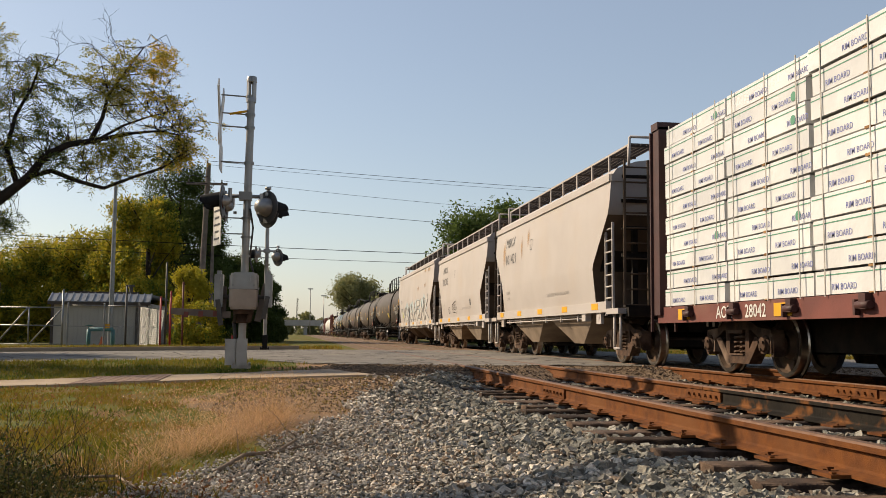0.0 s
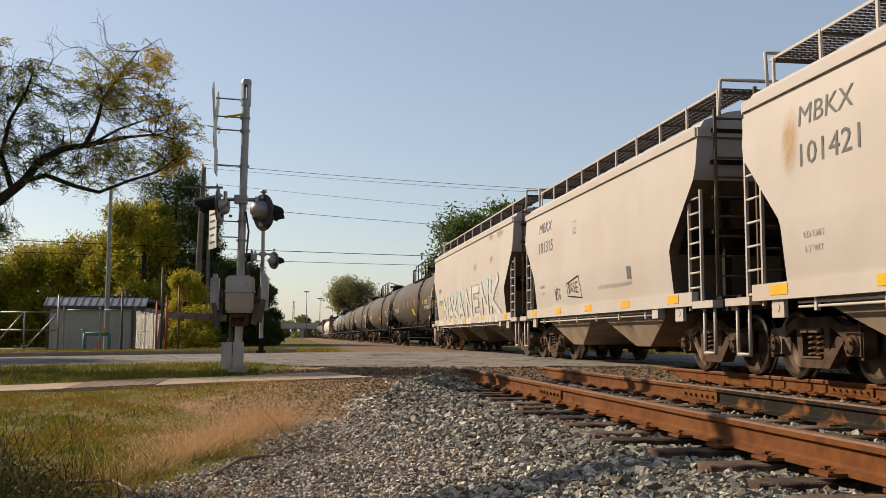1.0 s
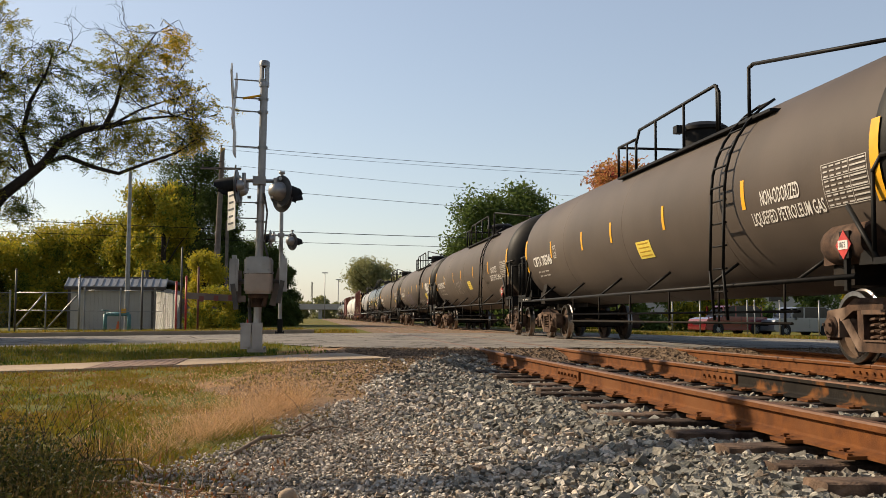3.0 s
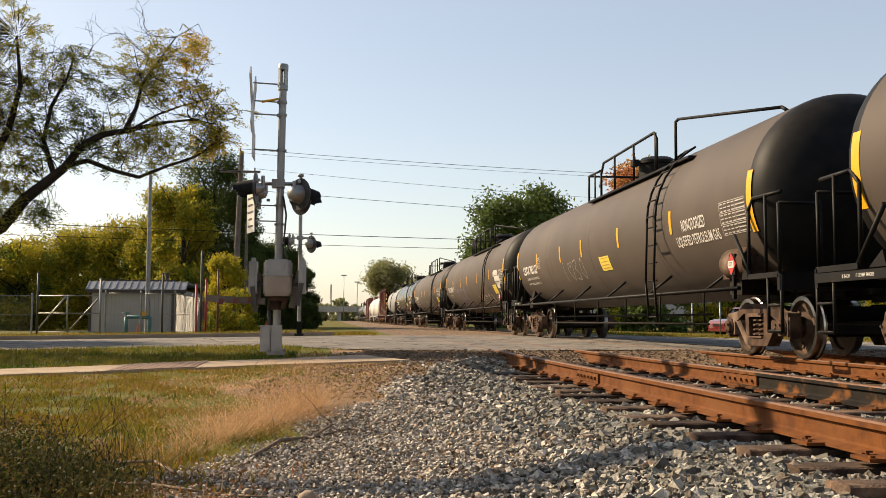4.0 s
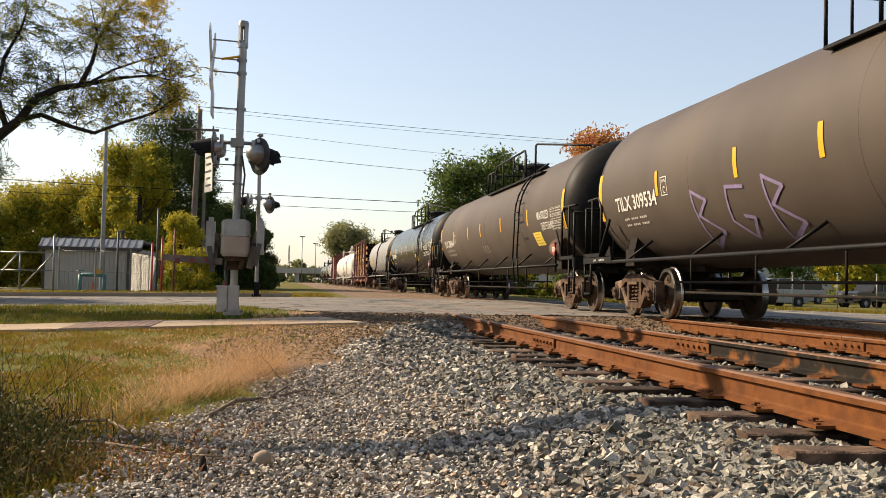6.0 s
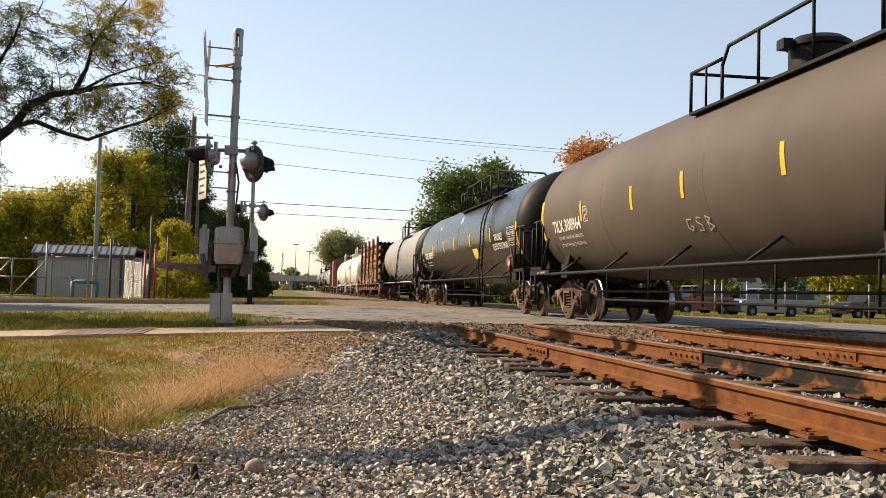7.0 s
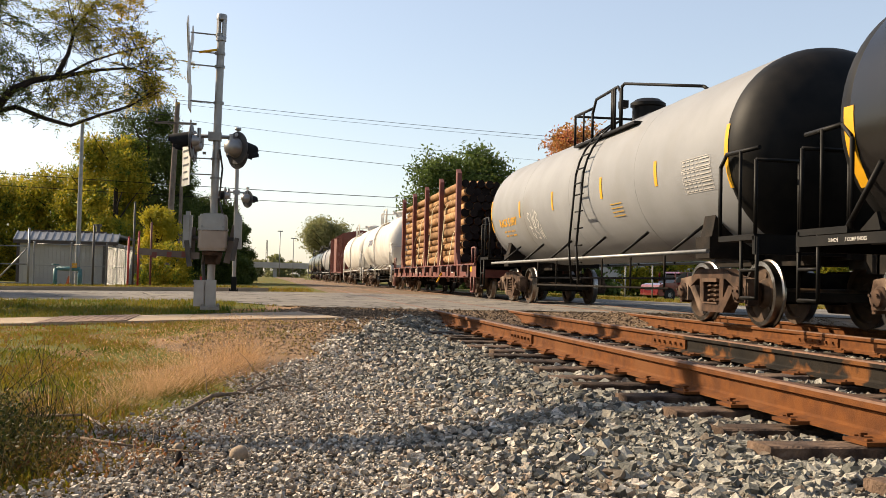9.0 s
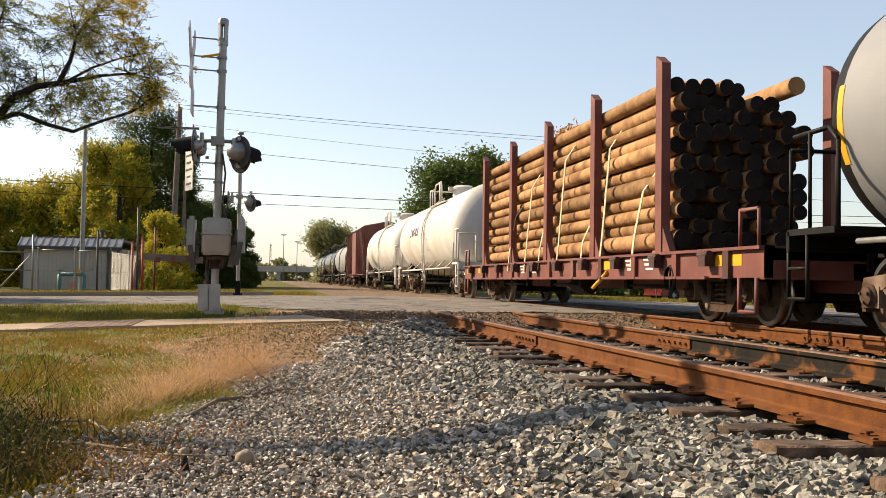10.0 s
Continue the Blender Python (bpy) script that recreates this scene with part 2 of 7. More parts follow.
M_ROOF = mat("grey_metal_roof", (0.36, 0.36, 0.355), (0.28, 0.28, 0.28), 2, 0.45, 0.5)
M_TRIM = mat("dark_trim", (0.07, 0.055, 0.045), (0.09, 0.07, 0.06), 4, 0.6)
M_BARK = mat("tree_bark", (0.045, 0.035, 0.028), (0.028, 0.022, 0.018), 8, 0.95, 0, 0.8, 30)
M_DRY = mat("dry_grass", (0.74, 0.48, 0.27), (0.58, 0.34, 0.16), 4, 0.85, 0, 0, 60, None, 1, island=0.4, trans=0.35)
M_GRASS = leafmat("grass_blades", [(0.042, 0.078, 0.007), (0.105, 0.125, 0.009), (0.175, 0.148, 0.014), (0.22, 0.125, 0.022)])
M_VERGE = leafmat("verge_blades", [(0.03, 0.07, 0.008), (0.075, 0.115, 0.012), (0.14, 0.145, 0.015), (0.21, 0.15, 0.022)])
M_WEED = leafmat("weeds", [(0.014, 0.028, 0.006), (0.028, 0.042, 0.009), (0.065, 0.06, 0.016), (0.15, 0.092, 0.036)])
M_LOCUST = leafmat("locust_leaves", [(0.06, 0.095, 0.025), (0.11, 0.15, 0.03), (0.20, 0.21, 0.035), (0.40, 0.32, 0.035)])
M_YELTREE = leafmat("yellowing_leaves", [(0.035, 0.07, 0.012), (0.085, 0.135, 0.018), (0.21, 0.225, 0.024), (0.48, 0.36, 0.03)])
M_YELSPRAY = leafmat("yellow_locust_leaves", [(0.13, 0.17, 0.02), (0.36, 0.33, 0.03), (0.60, 0.42, 0.03), (0.62, 0.40, 0.03)])
M_CONIFER = leafmat("conifer_needles", [(0.016, 0.032, 0.010), (0.034, 0.06, 0.015), (0.085, 0.11, 0.024)])
M_GREEN = leafmat("green_leaves", [(0.05, 0.085, 0.02), (0.08, 0.12, 0.03), (0.12, 0.16, 0.04)])
# the haze of distance is mixed into these pale olive leaf colours
M_FAR = leafmat("hazed_far_leaves", [(0.14, 0.17, 0.08), (0.20, 0.215, 0.10), (0.28, 0.26, 0.11)])
M_ORANGE = leafmat("orange_leaves", [(0.34, 0.10, 0.05), (0.50, 0.14, 0.09), (0.42, 0.24, 0.07)])
M_YBUSH = leafmat("yellow_leaves", [(0.45, 0.34, 0.02), (0.64, 0.47, 0.03), (0.32, 0.29, 0.03)])
M_GLASS = mat("car_glass", (0.012, 0.014, 0.016), (0.016, 0.018, 0.02), 2, 0.06, 0, 0)
M_LENS = mat("red_lens", (0.12, 0.012, 0.012), (0.09, 0.01, 0.01), 20, 0.15)
M_RUBBER = mat("tyre_rubber", (0.02, 0.02, 0.02), (0.03, 0.03, 0.03), 9, 0.85)
M_TEAL = mat("teal_valve_paint", (0.08, 0.24, 0.24), (0.06, 0.19, 0.19), 8, 0.5)
M_BRIDGE = mat("pale_concrete", (0.52, 0.48, 0.43), (0.46, 0.42, 0.37), 0.3, 0.9)


# ---- mesh tools ----
class Geo:
    """Collects simple solids as plain lists and turns them into one mesh."""

    def __init__(self):
        self.v, self.f, self.m, self.smooth = [], [], [], []

    def add(self, verts, faces, mi=0, smooth=False):
        b = len(self.v)
        self.v += [tuple(p) for p in verts]
        self.f += [tuple(i + b for i in f) for f in faces]
        self.m += [mi] * len(faces)
        self.smooth += [smooth] * len(faces)
        return self

    def box(self, c, s, rot=None, mi=0, bev=0.0):
        x, y, z = s[0] / 2, s[1] / 2, s[2] / 2
        P = [Vector((a * x, b * y, d * z)) for a in (-1, 1) for b in (-1, 1) for d in (-1, 1)]
        F = [(0, 1, 3, 2), (4, 6, 7, 5), (0, 4, 5, 1), (2, 3, 7, 6), (0, 2, 6, 4), (1, 5, 7, 3)]
        if rot is not None:
            R = Euler([radians(a) for a in rot]).to_matrix()
            P = [R @ p for p in P]
        return self.add([p + Vector(c) for p in P], F, mi)

    def cyl(self, a, b, r, n=8, r2=None, mi=0, caps=True):
        a, b = Vector(a), Vector(b)
        r2 = r if r2 is None else r2
        q = (b - a).to_track_quat("Z", "Y").to_matrix()
        P = []
        for p, rr in ((a, r), (b, r2)):
            P += [p + q @ Vector((rr * math.cos(2 * math.pi * i / n), rr * math.sin(2 * math.pi * i / n), 0)) for i in range(n)]
        F = [(i, (i + 1) % n, n + (i + 1) % n, n + i) for i in range(n)]
        self.add(P, F, mi, n > 5)
        if caps:
            self.add(P, [tuple(range(n - 1, -1, -1)), tuple(range(n, 2 * n))], mi)
        return self

    def tube(self, pts, r, n=6, mi=0):
        for a, b in zip(pts, pts[1:]):
            self.cyl(a, b, r, n, None, mi)
        return self

    def lathe(self, prof, n=24, axis="x", c=(0, 0, 0), mi=0, mis=None):
        """A turned solid: prof is a list of (along, radius)."""
        P = []
        for a, r in prof:
            for i in range(n):
                t = 2 * math.pi * i / n
                u, w = r * math.cos(t), r * math.sin(t)
                p = {"x": (a, u, w), "y": (w, a, u), "z": (u, w, a)}[axis]
                P.append((p[0] + c[0], p[1] + c[1], p[2] + c[2]))
        for k in range(len(prof) - 1):
            F = [(k * n + i, k * n + (i + 1) % n, (k + 1) * n + (i + 1) % n, (k + 1) * n + i) for i in range(n)]
            b = len(self.v)
            self.f += [tuple(i + b for i in f) for f in F]
            self.m += [mis[k] if mis else mi] * n
            self.smooth += [True] * n
        self.v += P
        return self

    def prism(self, poly, a, b, axis="x", mi=0):
        """A polygon drawn across the axis and drawn out along it from a to b."""
        def put(p, t):
            return {"x": (t, p[0], p[1]), "y": (p[0], t, p[1]), "z": (p[0], p[1], t)}[axis]
        n = len(poly)
        P = [put(p, a) for p in poly] + [put(p, b) for p in poly]
        F = [(i, (i + 1) % n, n + (i + 1) % n, n + i) for i in range(n)]
        F += [tuple(range(n - 1, -1, -1)), tuple(range(n, 2 * n))]
        return self.add(P, F, mi)

    def mesh(self, name, *mats):
        me = bpy.data.meshes.new(name)
        me.from_pydata(self.v, [], self.f)
        for m in mats:
            me.materials.append(m)
        me.polygons.foreach_set("material_index", self.m)
        me.polygons.foreach_set("use_smooth", self.smooth)
        bm = bmesh.new()
        bm.from_mesh(me)
        bmesh.ops.remove_doubles(bm, verts=bm.verts, dist=1e-5)
        bmesh.ops.recalc_face_normals(bm, faces=bm.faces)
        for e in bm.edges:
            if len(e.link_faces) == 2 and e.calc_face_angle(0) > 0.7:
                e.smooth = False
        bm.to_mesh(me)
        bm.free()
        return me


def thing(name, label, category, m=None, group="", kind=""):
    ob = new(name)
    ob.matrix_basis = m or Matrix()
    return tagged(ob, label, category, group, kind)


def part(name, geo, mats, parent, label="", m=None):
    """Links geometry (or a ready mesh) as one mesh object under a thing or a part."""
    mats = mats if isinstance(mats, (tuple, list)) else (mats,)
    me = geo.mesh(name, *mats) if isinstance(geo, Geo) else geo
    ob = new(name, me)
    ob.parent = parent
    if m is not None:
        ob.matrix_basis = m
    return tagged(ob, label)


def solid(name, geo, mats, label, category, m=None, group="", kind=""):
    mats = mats if isinstance(mats, (tuple, list)) else (mats,)
    ob = new(name, geo.mesh(name, *mats) if isinstance(geo, Geo) else geo)
    ob.matrix_basis = m or Matrix()
    return tagged(ob, label, category, group, kind)


def letters(name, body, size, material, parent, place, label="", wrap=None, sx=1.0, surf=None, length=0, bold=0.012):
    """Writing on a side that faces -x; place is its left lower corner (x, y, z). wrap: (radius, height of the axis)."""
    cu = bpy.data.curves.new(name, "FONT")
    cu.body, cu.size, cu.resolution_u, cu.offset = body, size, 2, size * bold
    ob = bpy.data.objects.new(name, cu)
    me = bpy.data.meshes.new_from_object(ob)
    bpy.data.objects.remove(ob)
    bpy.data.curves.remove(cu)
    x0, y0, z0 = place
    if length:
        sx = length / max(v.co.x for v in me.vertices)
    for v in me.vertices:
        u, h = v.co.x * sx, v.co.y
        if surf:
            v.co = (-surf(z0 + h) - 0.006, y0 - u, z0 + h)
        elif wrap:
            r, zc = wrap
            th = math.asin(max(-1, min(1, (z0 - zc) / r))) + h / r
            v.co = (-(r + 0.012) * math.cos(th), y0 - u, zc + (r + 0.012) * math.sin(th))
        else:
            v.co = (x0, y0 - u, z0 + h)
    me.materials.append(material)
    o = new(name, me)
    o.parent = parent
    return tagged(o, label)


def smooth01(a, b, x):
    t = max(0.0, min(1.0, (x - a) / (b - a)))
    return t * t * (3 - 2 * t)


# ---- ground ----
XA, XB, XC, XD, XT = 2.82, 4.325, 6.40, 7.905, 7.15      # the four rails and the middle of the further track
ZR = 0.18                                                  # rail head


def edge_x(y):
    """Where the lawn and dirt end and the ballast begins."""
    return -0.66 + (0.255 if y > 5 else 0.1) * (y - 5) + 0.03 * max(0, y - 11) ** 1.5 + 0.09 * math.sin(y * 2.3) + 0.06 * math.sin(y * 5.1)


def ground_z(x, y):
    """The height of the ground: lawn falling away to the left, flat track bed, the road's hump over the tracks."""
    road = 0.16
    if x < 0.5:
        road = max(-0.10, 0.16 - 0.013 * (0.5 - x))
    elif x > 10:
        road = max(-0.30, 0.16 - 0.025 * (x - 10))
    lawn = max(-0.10, 0.115 - 0.036 * (0.75 - x)) if x < 0.75 else 0.115
    near = -0.05 - 0.03 * smooth01(-1.2, 0.2, x)
    left = near + (lawn - near) * smooth01(6.5, 12.5, y)
    bed = -0.062 - 0.03 * math.sin((x - 0.2) * 1.6) * (1 if x < 2.4 else 0.3) - 0.022 * (smooth01(1.6, 2.4, x) - smooth01(2.7, 2.95, x))
    low = left + (bed - left) * smooth01(edge_x(y) - 0.3, edge_x(y) + 0.9, x)
    if x > 9:
        low += (0.0 - low) * smooth01(9, 12, x)
    wob = 0.25 * math.sin(x * 1.7) + 0.12 * math.sin(x * 4.3 + 1)
    k = smooth01(15.5 + wob, 17.5 + wob, y)
    if x < 0.5:
        k = smooth01(15.5, 20.5, y)
    z = low + (road - low) * k
    z += 0.012 * noise.noise((x * 1.3, y * 1.3, 0)) * (1 if y < 16 else 0.3)
    return z


def near_edge(x):
    """The near edge of the road's tarmac."""
    a = 17.35 + 0.2 * math.sin(x * 1.7) + 0.1 * math.sin(x * 4.3 + 1)
    b = 21.3 + 0.105 * x
    return a + (b - a) * smooth01(1.2, -1.6, x) if x < 1.2 else a - 1.2 * smooth01(10, 14, x)


def far_edge(x):
    return 33.5 + 0.105 * x


def grid_mesh(name, xs, ys, zfun, mats, pick=None):
    nx, ny = len(xs), len(ys)
    V = [(x, y, zfun(x, y)) for y in ys for x in xs]
    F, I = [], []
    for j in range(ny - 1):
        for i in range(nx - 1):
            F.append((j * nx + i, j * nx + i + 1, (j + 1) * nx + i + 1, (j + 1) * nx + i))
            I.append(pick((xs[i] + xs[i + 1]) / 2, (ys[j] + ys[j + 1]) / 2) if pick else 0)
    me = bpy.data.meshes.new(name)
    me.from_pydata(V, [], F)
    for m in mats:
        me.materials.append(m)
    me.polygons.foreach_set("material_index", I)
    me.polygons.foreach_set("use_smooth", [True] * len(F))
    return me


def span(a, b, step):
    n = max(1, round((b - a) / step))
    return [a + (b - a) * i / n for i in range(n)]


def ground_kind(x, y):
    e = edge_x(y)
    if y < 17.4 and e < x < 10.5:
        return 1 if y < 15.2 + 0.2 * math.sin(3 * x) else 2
    if -0.9 - 0.3 * math.sin(2 * y) < x <= e and 7.5 < y < 21 and x > e - 1.9 + 0.4 * math.sin(1.7 * y):
        return 3
    if x > 0 and y < 21:
        return 3 if x < 11.5 else 0
    if 2 < x < 9 and y > 33:
        return 2
    return 0


gx = [-2500, -800, -300, -120, -60, -40] + span(-30, -9, 1.5) + span(-9, 11, 0.14) + span(11, 30, 1.0) + [30, 40, 60, 120, 300, 800, 2500]
gy = [-2500, -500, -100, -30, -10] + [-8, -6.5] + span(-5, 2.5, 0.25) + span(2.5, 22, 0.14) + span(22, 60, 1.2) + [60, 80, 120, 200, 400, 900, 2500, 4500]
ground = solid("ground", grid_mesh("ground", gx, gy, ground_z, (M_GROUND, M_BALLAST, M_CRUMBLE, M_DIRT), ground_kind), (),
               "worn autumn lawn, bare dirt and grey track bed", "ground", kind="structure")

# the road across the tracks, with a kerb along its far side
rx = span(-60, -9, 2) + span(-9, 12, 0.25) + span(12, 70, 2) + [70]
me = bpy.data.meshes.new("road")
V, F, K = [], [], 14
for x in rx:
    a, b = near_edge(x), far_edge(x)
    for k in range(K + 1):
        y = a + (b - a) * k / K
        V.append((x, y, ground_z(x, max(y, 18.2)) + 0.012 + (0.06 * smooth01(0, 1, 1 - abs(2 * k / K - 1)) if x < -3 or x > 13 else 0)))
for i in range(len(rx) - 1):
    for k in range(K):
        b = i * (K + 1) + k
        F.append((b, b + K + 1, b + K + 2, b + 1))
me.from_pydata(V, [], F)
me.materials.append(M_ASPHALT)
me.polygons.foreach_set("use_smooth", [True] * len(F))
solid("road", me, (), "worn grey asphalt road over the level crossing", "road", kind="structure")
g = Geo()
for a, b in zip(range(-60, -2, 3), range(-57, 1, 3)):
    ya, yb = far_edge(a) + 0.1, far_edge(b) + 0.1
    za, zb = ground_z(a, ya) + 0.0, ground_z(b, yb) + 0.0
    g.add([(a, ya, za - .1), (a, ya, za + .14), (a, ya + .18, za + .14), (a, ya + .18, za - .1), (b, yb, zb - .1), (b, yb, zb + .14), (b, yb + .18, zb + .14), (b, yb + .18, zb - .1)],
          [(0, 1, 5, 4), (1, 2, 6, 5), (2, 3, 7, 6)])
solid("kerb", g, M_CONC, "low concrete kerb beside the road", "kerb", kind="structure")

# the pavement: poured slabs, one with a brick-red tactile field
walk_a, walk_b = Vector((0.35, 14.75, 0)), Vector((-14.0, 14.3, 0))
side = Vector((0.03, -1.0, 0)) * 1.02
n_slab = 10
paving = thing("pavement", "pale concrete footpath ending at the tracks", "footpath", kind="structure")
for i in range(n_slab):
    a, b = walk_a.lerp(walk_b, i / n_slab), walk_a.lerp(walk_b, (i + 0.993) / n_slab)
    if i == 0:
        a = a + Vector((0.3, 0, 0))
    P = [a + side, a - side, b - side, b + side]
    P = [Vector((p.x, p.y, ground_z(p.x, p.y) + 0.035)) for p in P]
    if i == 0:
        P[0].x += 0.35
        P[1].x -= 0.15
    slab = Geo().add(P + [p - Vector((0, 0, 0.12)) for p in P], [(0, 1, 2, 3), (0, 4, 5, 1), (1, 5, 6, 2), (2, 6, 7, 3), (3, 7, 4, 0)])
    part("slab", slab, M_CONC, paving)
M_TACT = mat("brick_red_tactile", (0.30, 0.20, 0.15), (0.22, 0.15, 0.115), 6, 0.85, 0, 0.3, 60)
tg = Geo()
a, b = walk_a.lerp(walk_b, 0.155), walk_a.lerp(walk_b, 0.235)
P = [a + side * .98, a - side * .98, b - side * .98, b + side * .98]
P = [Vector((p.x, p.y, ground_z(p.x, p.y) + 0.041)) for p in P]
tg.add(P + [p - Vector((0, 0, 0.05)) for p in P], [(0, 1, 2, 3), (0, 4, 5, 1), (1, 5, 6, 2), (2, 6, 7, 3), (3, 7, 4, 0)])
for i in range(9):
    for j in range(9):
        p = P[0].lerp(P[1], (i + .5) / 9).lerp(P[3].lerp(P[2], (i + .5) / 9), (j + .5) / 9)
        tg.cyl(p, p + Vector((0, 0, 0.008)), 0.025, 6, 0.015)
part("tactile_field", tg, M_TACT, paving, "brick-red studded tactile field")

# ---- tracks ----
RAILP = [(-.075, 0), (-.075, .014), (-.016, .03), (-.011, .045), (-.011, .128), (-.037, .138), (-.038, .168), (-.03, .18), (.03, .18), (.038, .168), (.037, .138), (.011, .128), (.011, .045), (.016, .03), (.075, .014), (.075, 0)]


def rail_geo(x, y0, y1):
    gg = Geo().prism([(x + a, b) for a, b in RAILP], y0, y1, "y")
    for k in range(len(gg.f)):
        f = gg.f[k]
        if len(f) == 4 and sum(1 for i in f if gg.v[i][2] > 0.165) >= 4:
            gg.m[k] = 1
    return gg


TIE = Geo().prism([(-.115, -.19), (-.115, -.008), (-.1, 0), (.1, 0), (.115, -.008), (.115, -.19)], -1.3, 1.3, "x").mesh("tie", M_TIE)
PLATE = Geo().box((0, 0, 0.008), (.36, .19, .018)).cyl((-.1, .07, 0), (-.1, .07, .032), .011, 6).cyl((-.15, -.06, 0), (-.15, -.06, .022), .011, 6).cyl((.12, .06, 0), (.12, .06, .03), .011, 6).box((-.095, .07, .032), (.036, .024, .01)).box((-.15, -.06, .024), (.026, .024, .008)).mesh("tie_plate", M_RAIL)
ANCHOR = Geo().box((0, 0, -.012), (.17, .03, .025)).box((-.085, 0, .0), (.02, .03, .034)).mesh("rail_anchor", M_RAIL)
for xc, label in ((XA + .7525, "idle railway track with rust-orange rails on old wooden ties"), (XT, "busy railway track carrying the freight train")):
    tr = thing("railway_track", label, "track", pose(0, 0, 0), "railway tracks", "structure")
    for s in (-1, 1):
        x = xc + s * 0.7525
        cuts = [-40, 0.4 + s * 0.8, 10.55 + (0.25 if s < 0 else -0.3), 24, 60, 420]
        for a, b in zip(cuts, cuts[1:]):
            greasy = abs(x - XB) < .01 and 0 < a < 5
            part("rail", rail_geo(x, a + 0.004, b - 0.004), (M_OIL if greasy else M_RAIL, M_RAILTOP), tr, "rusty rail black with grease" if greasy else "")
        jb = Geo()
        yj = cuts[2]
        for sx in (-1, 1):
            jb.prism([(x + sx * .012, .035), (x + sx * .032, .03), (x + sx * .036, .08), (x + sx * .032, .13), (x + sx * .012, .128)], yj - .45, yj + .45, "y")
            for k in (-.36, -.22, -.08, .08, .22, .36):
                jb.cyl((x + sx * .03, yj + k, .08), (x + sx * .058, yj + k, .08), .017, 6)
        part("joint_bar", jb, M_RAIL, tr, "bolted joint bar")
    for k in range(-17, 18):
        y = 4.15 + 0.66 * k
        part("tie", TIE, (), tr, m=pose(xc + random.uniform(-.14, .06), y, -0.010 - abs(random.gauss(0, .008)), random.gauss(0, 1.2), random.gauss(0, .5), random.gauss(0, 1.6)))
        for s in (-1, 1):
            part("tie_plate", PLATE, (), tr, m=pose(xc + s * .7525, y, 0, 0, 0, 0 if s < 0 else 180))
        part("rail_anchor", ANCHOR, (), tr, m=pose(xc - .7525, y + .15, 0))

# ---- loose stone ----
def stones(name, spots, material, label):
    """Angular crushed stones: spots are rows of x, y, z, size."""
    cube = np.array([(a, b, c) for a in (-1, 1) for b in (-1, 1) for c in (-1, 1)]) * .62
    fc = np.array([(0, 1, 3), (0, 3, 2), (4, 6, 7), (4, 7, 5), (0, 4, 5), (0, 5, 1), (2, 3, 7), (2, 7, 6), (0, 2, 6), (0, 6, 4), (1, 5, 7), (1, 7, 3)])
    rng = np.random.default_rng(5)
    S = np.array(spots)
    n = len(S)
    q = rng.normal(size=(n, 4))
    q /= np.linalg.norm(q, axis=1)[:, None]
    w, x, y, z = q.T
    R = np.stack([1 - 2 * (y * y + z * z), 2 * (x * y - z * w), 2 * (x * z + y * w), 2 * (x * y + z * w), 1 - 2 * (x * x + z * z), 2 * (y * z - x * w), 2 * (x * z - y * w), 2 * (y * z + x * w), 1 - 2 * (x * x + y * y)], 1).reshape(n, 3, 3)
    P = cube[None] * (1 + rng.uniform(-.56, .22, (n, 8, 3)))
    P = P * rng.uniform(.6, 1.3, (n, 1, 3))
    P = np.einsum("nij,nkj->nki", R, P)
    P[:, :, 2] *= .78
    P = P * (S[:, 3] * .62)[:, None, None] + S[:, None, :3]
    V = P.reshape(-1, 3)
    F = (fc[None] + 8 * np.arange(n)[:, None, None]).reshape(-1, 3)
    mm = bpy.data.meshes.new(name)
    mm.vertices.add(len(V))
    mm.vertices.foreach_set("co", V.ravel())
    mm.loops.add(F.size)
    mm.loops.foreach_set("vertex_index", F.ravel())
    mm.polygons.add(len(F))
    mm.polygons.foreach_set("loop_start", np.arange(0, F.size, 3))
    mm.polygons.foreach_set("use_smooth", np.zeros(len(F), bool))
    mm.update(calc_edges=True)
    mm.materials.append(material)
    return solid(name, mm, (), label, "gravel", kind="stuff")


rng = random.Random(11)
spots, fresh = [], []
for _ in range(320000):
    y = 2.6 + 13.2 * rng.random() ** 1.85
    x = rng.uniform(-1.4, 9.6)
    e = edge_x(y)
    if x < e - 0.05 * rng.random() - (0.5 if rng.random() < .02 else 0) or (x > 4.6 and y < 4.5) or (x > 6 and y < 6.5):
        continue
    if x > 2.9 and rng.random() < .62 or x > .9 and rng.random() < .34:
        continue
    if any(abs(x - r) < .09 for r in (XA, XB, XC, XD)):
        continue
    in_tie = (2.2 < x < 4.88 or 5.84 < x < 8.46) and abs(((y - 4.15) / .66 + .5) % 1 - .5) * .66 < .13
    if in_tie and rng.random() < .975:
        continue
    s = (rng.uniform(.017, .036) if rng.random() < .8 else rng.uniform(.034, .06)) * (.44 + .86 * smooth01(-.2, 2.0, x))
    s *= 1 + .12 * smooth01(6, 9, y)
    heap = .045 * (1 - .55 * smooth01(1.7, 2.3, x))
    (fresh if rng.random() < smooth01(.2, 2.1, x + .25 * math.sin(y * 1.9)) else spots).append((x, y, ground_z(x, y) + s * .1 + rng.random() ** 1.4 * heap, s * 1.1))
for _ in range(19000):
    x, y, s = rng.uniform(-1.2, 9.4), rng.uniform(-6, 2.65), rng.uniform(.05, .1)
    if x > edge_x(y) and not any(abs(x - r) < .09 for r in (XA, XB, XC, XD)):
        (fresh if rng.random() < smooth01(.2, 2.1, x) else spots).append((x, y, ground_z(x, y) + s * .1, s * 1.1))
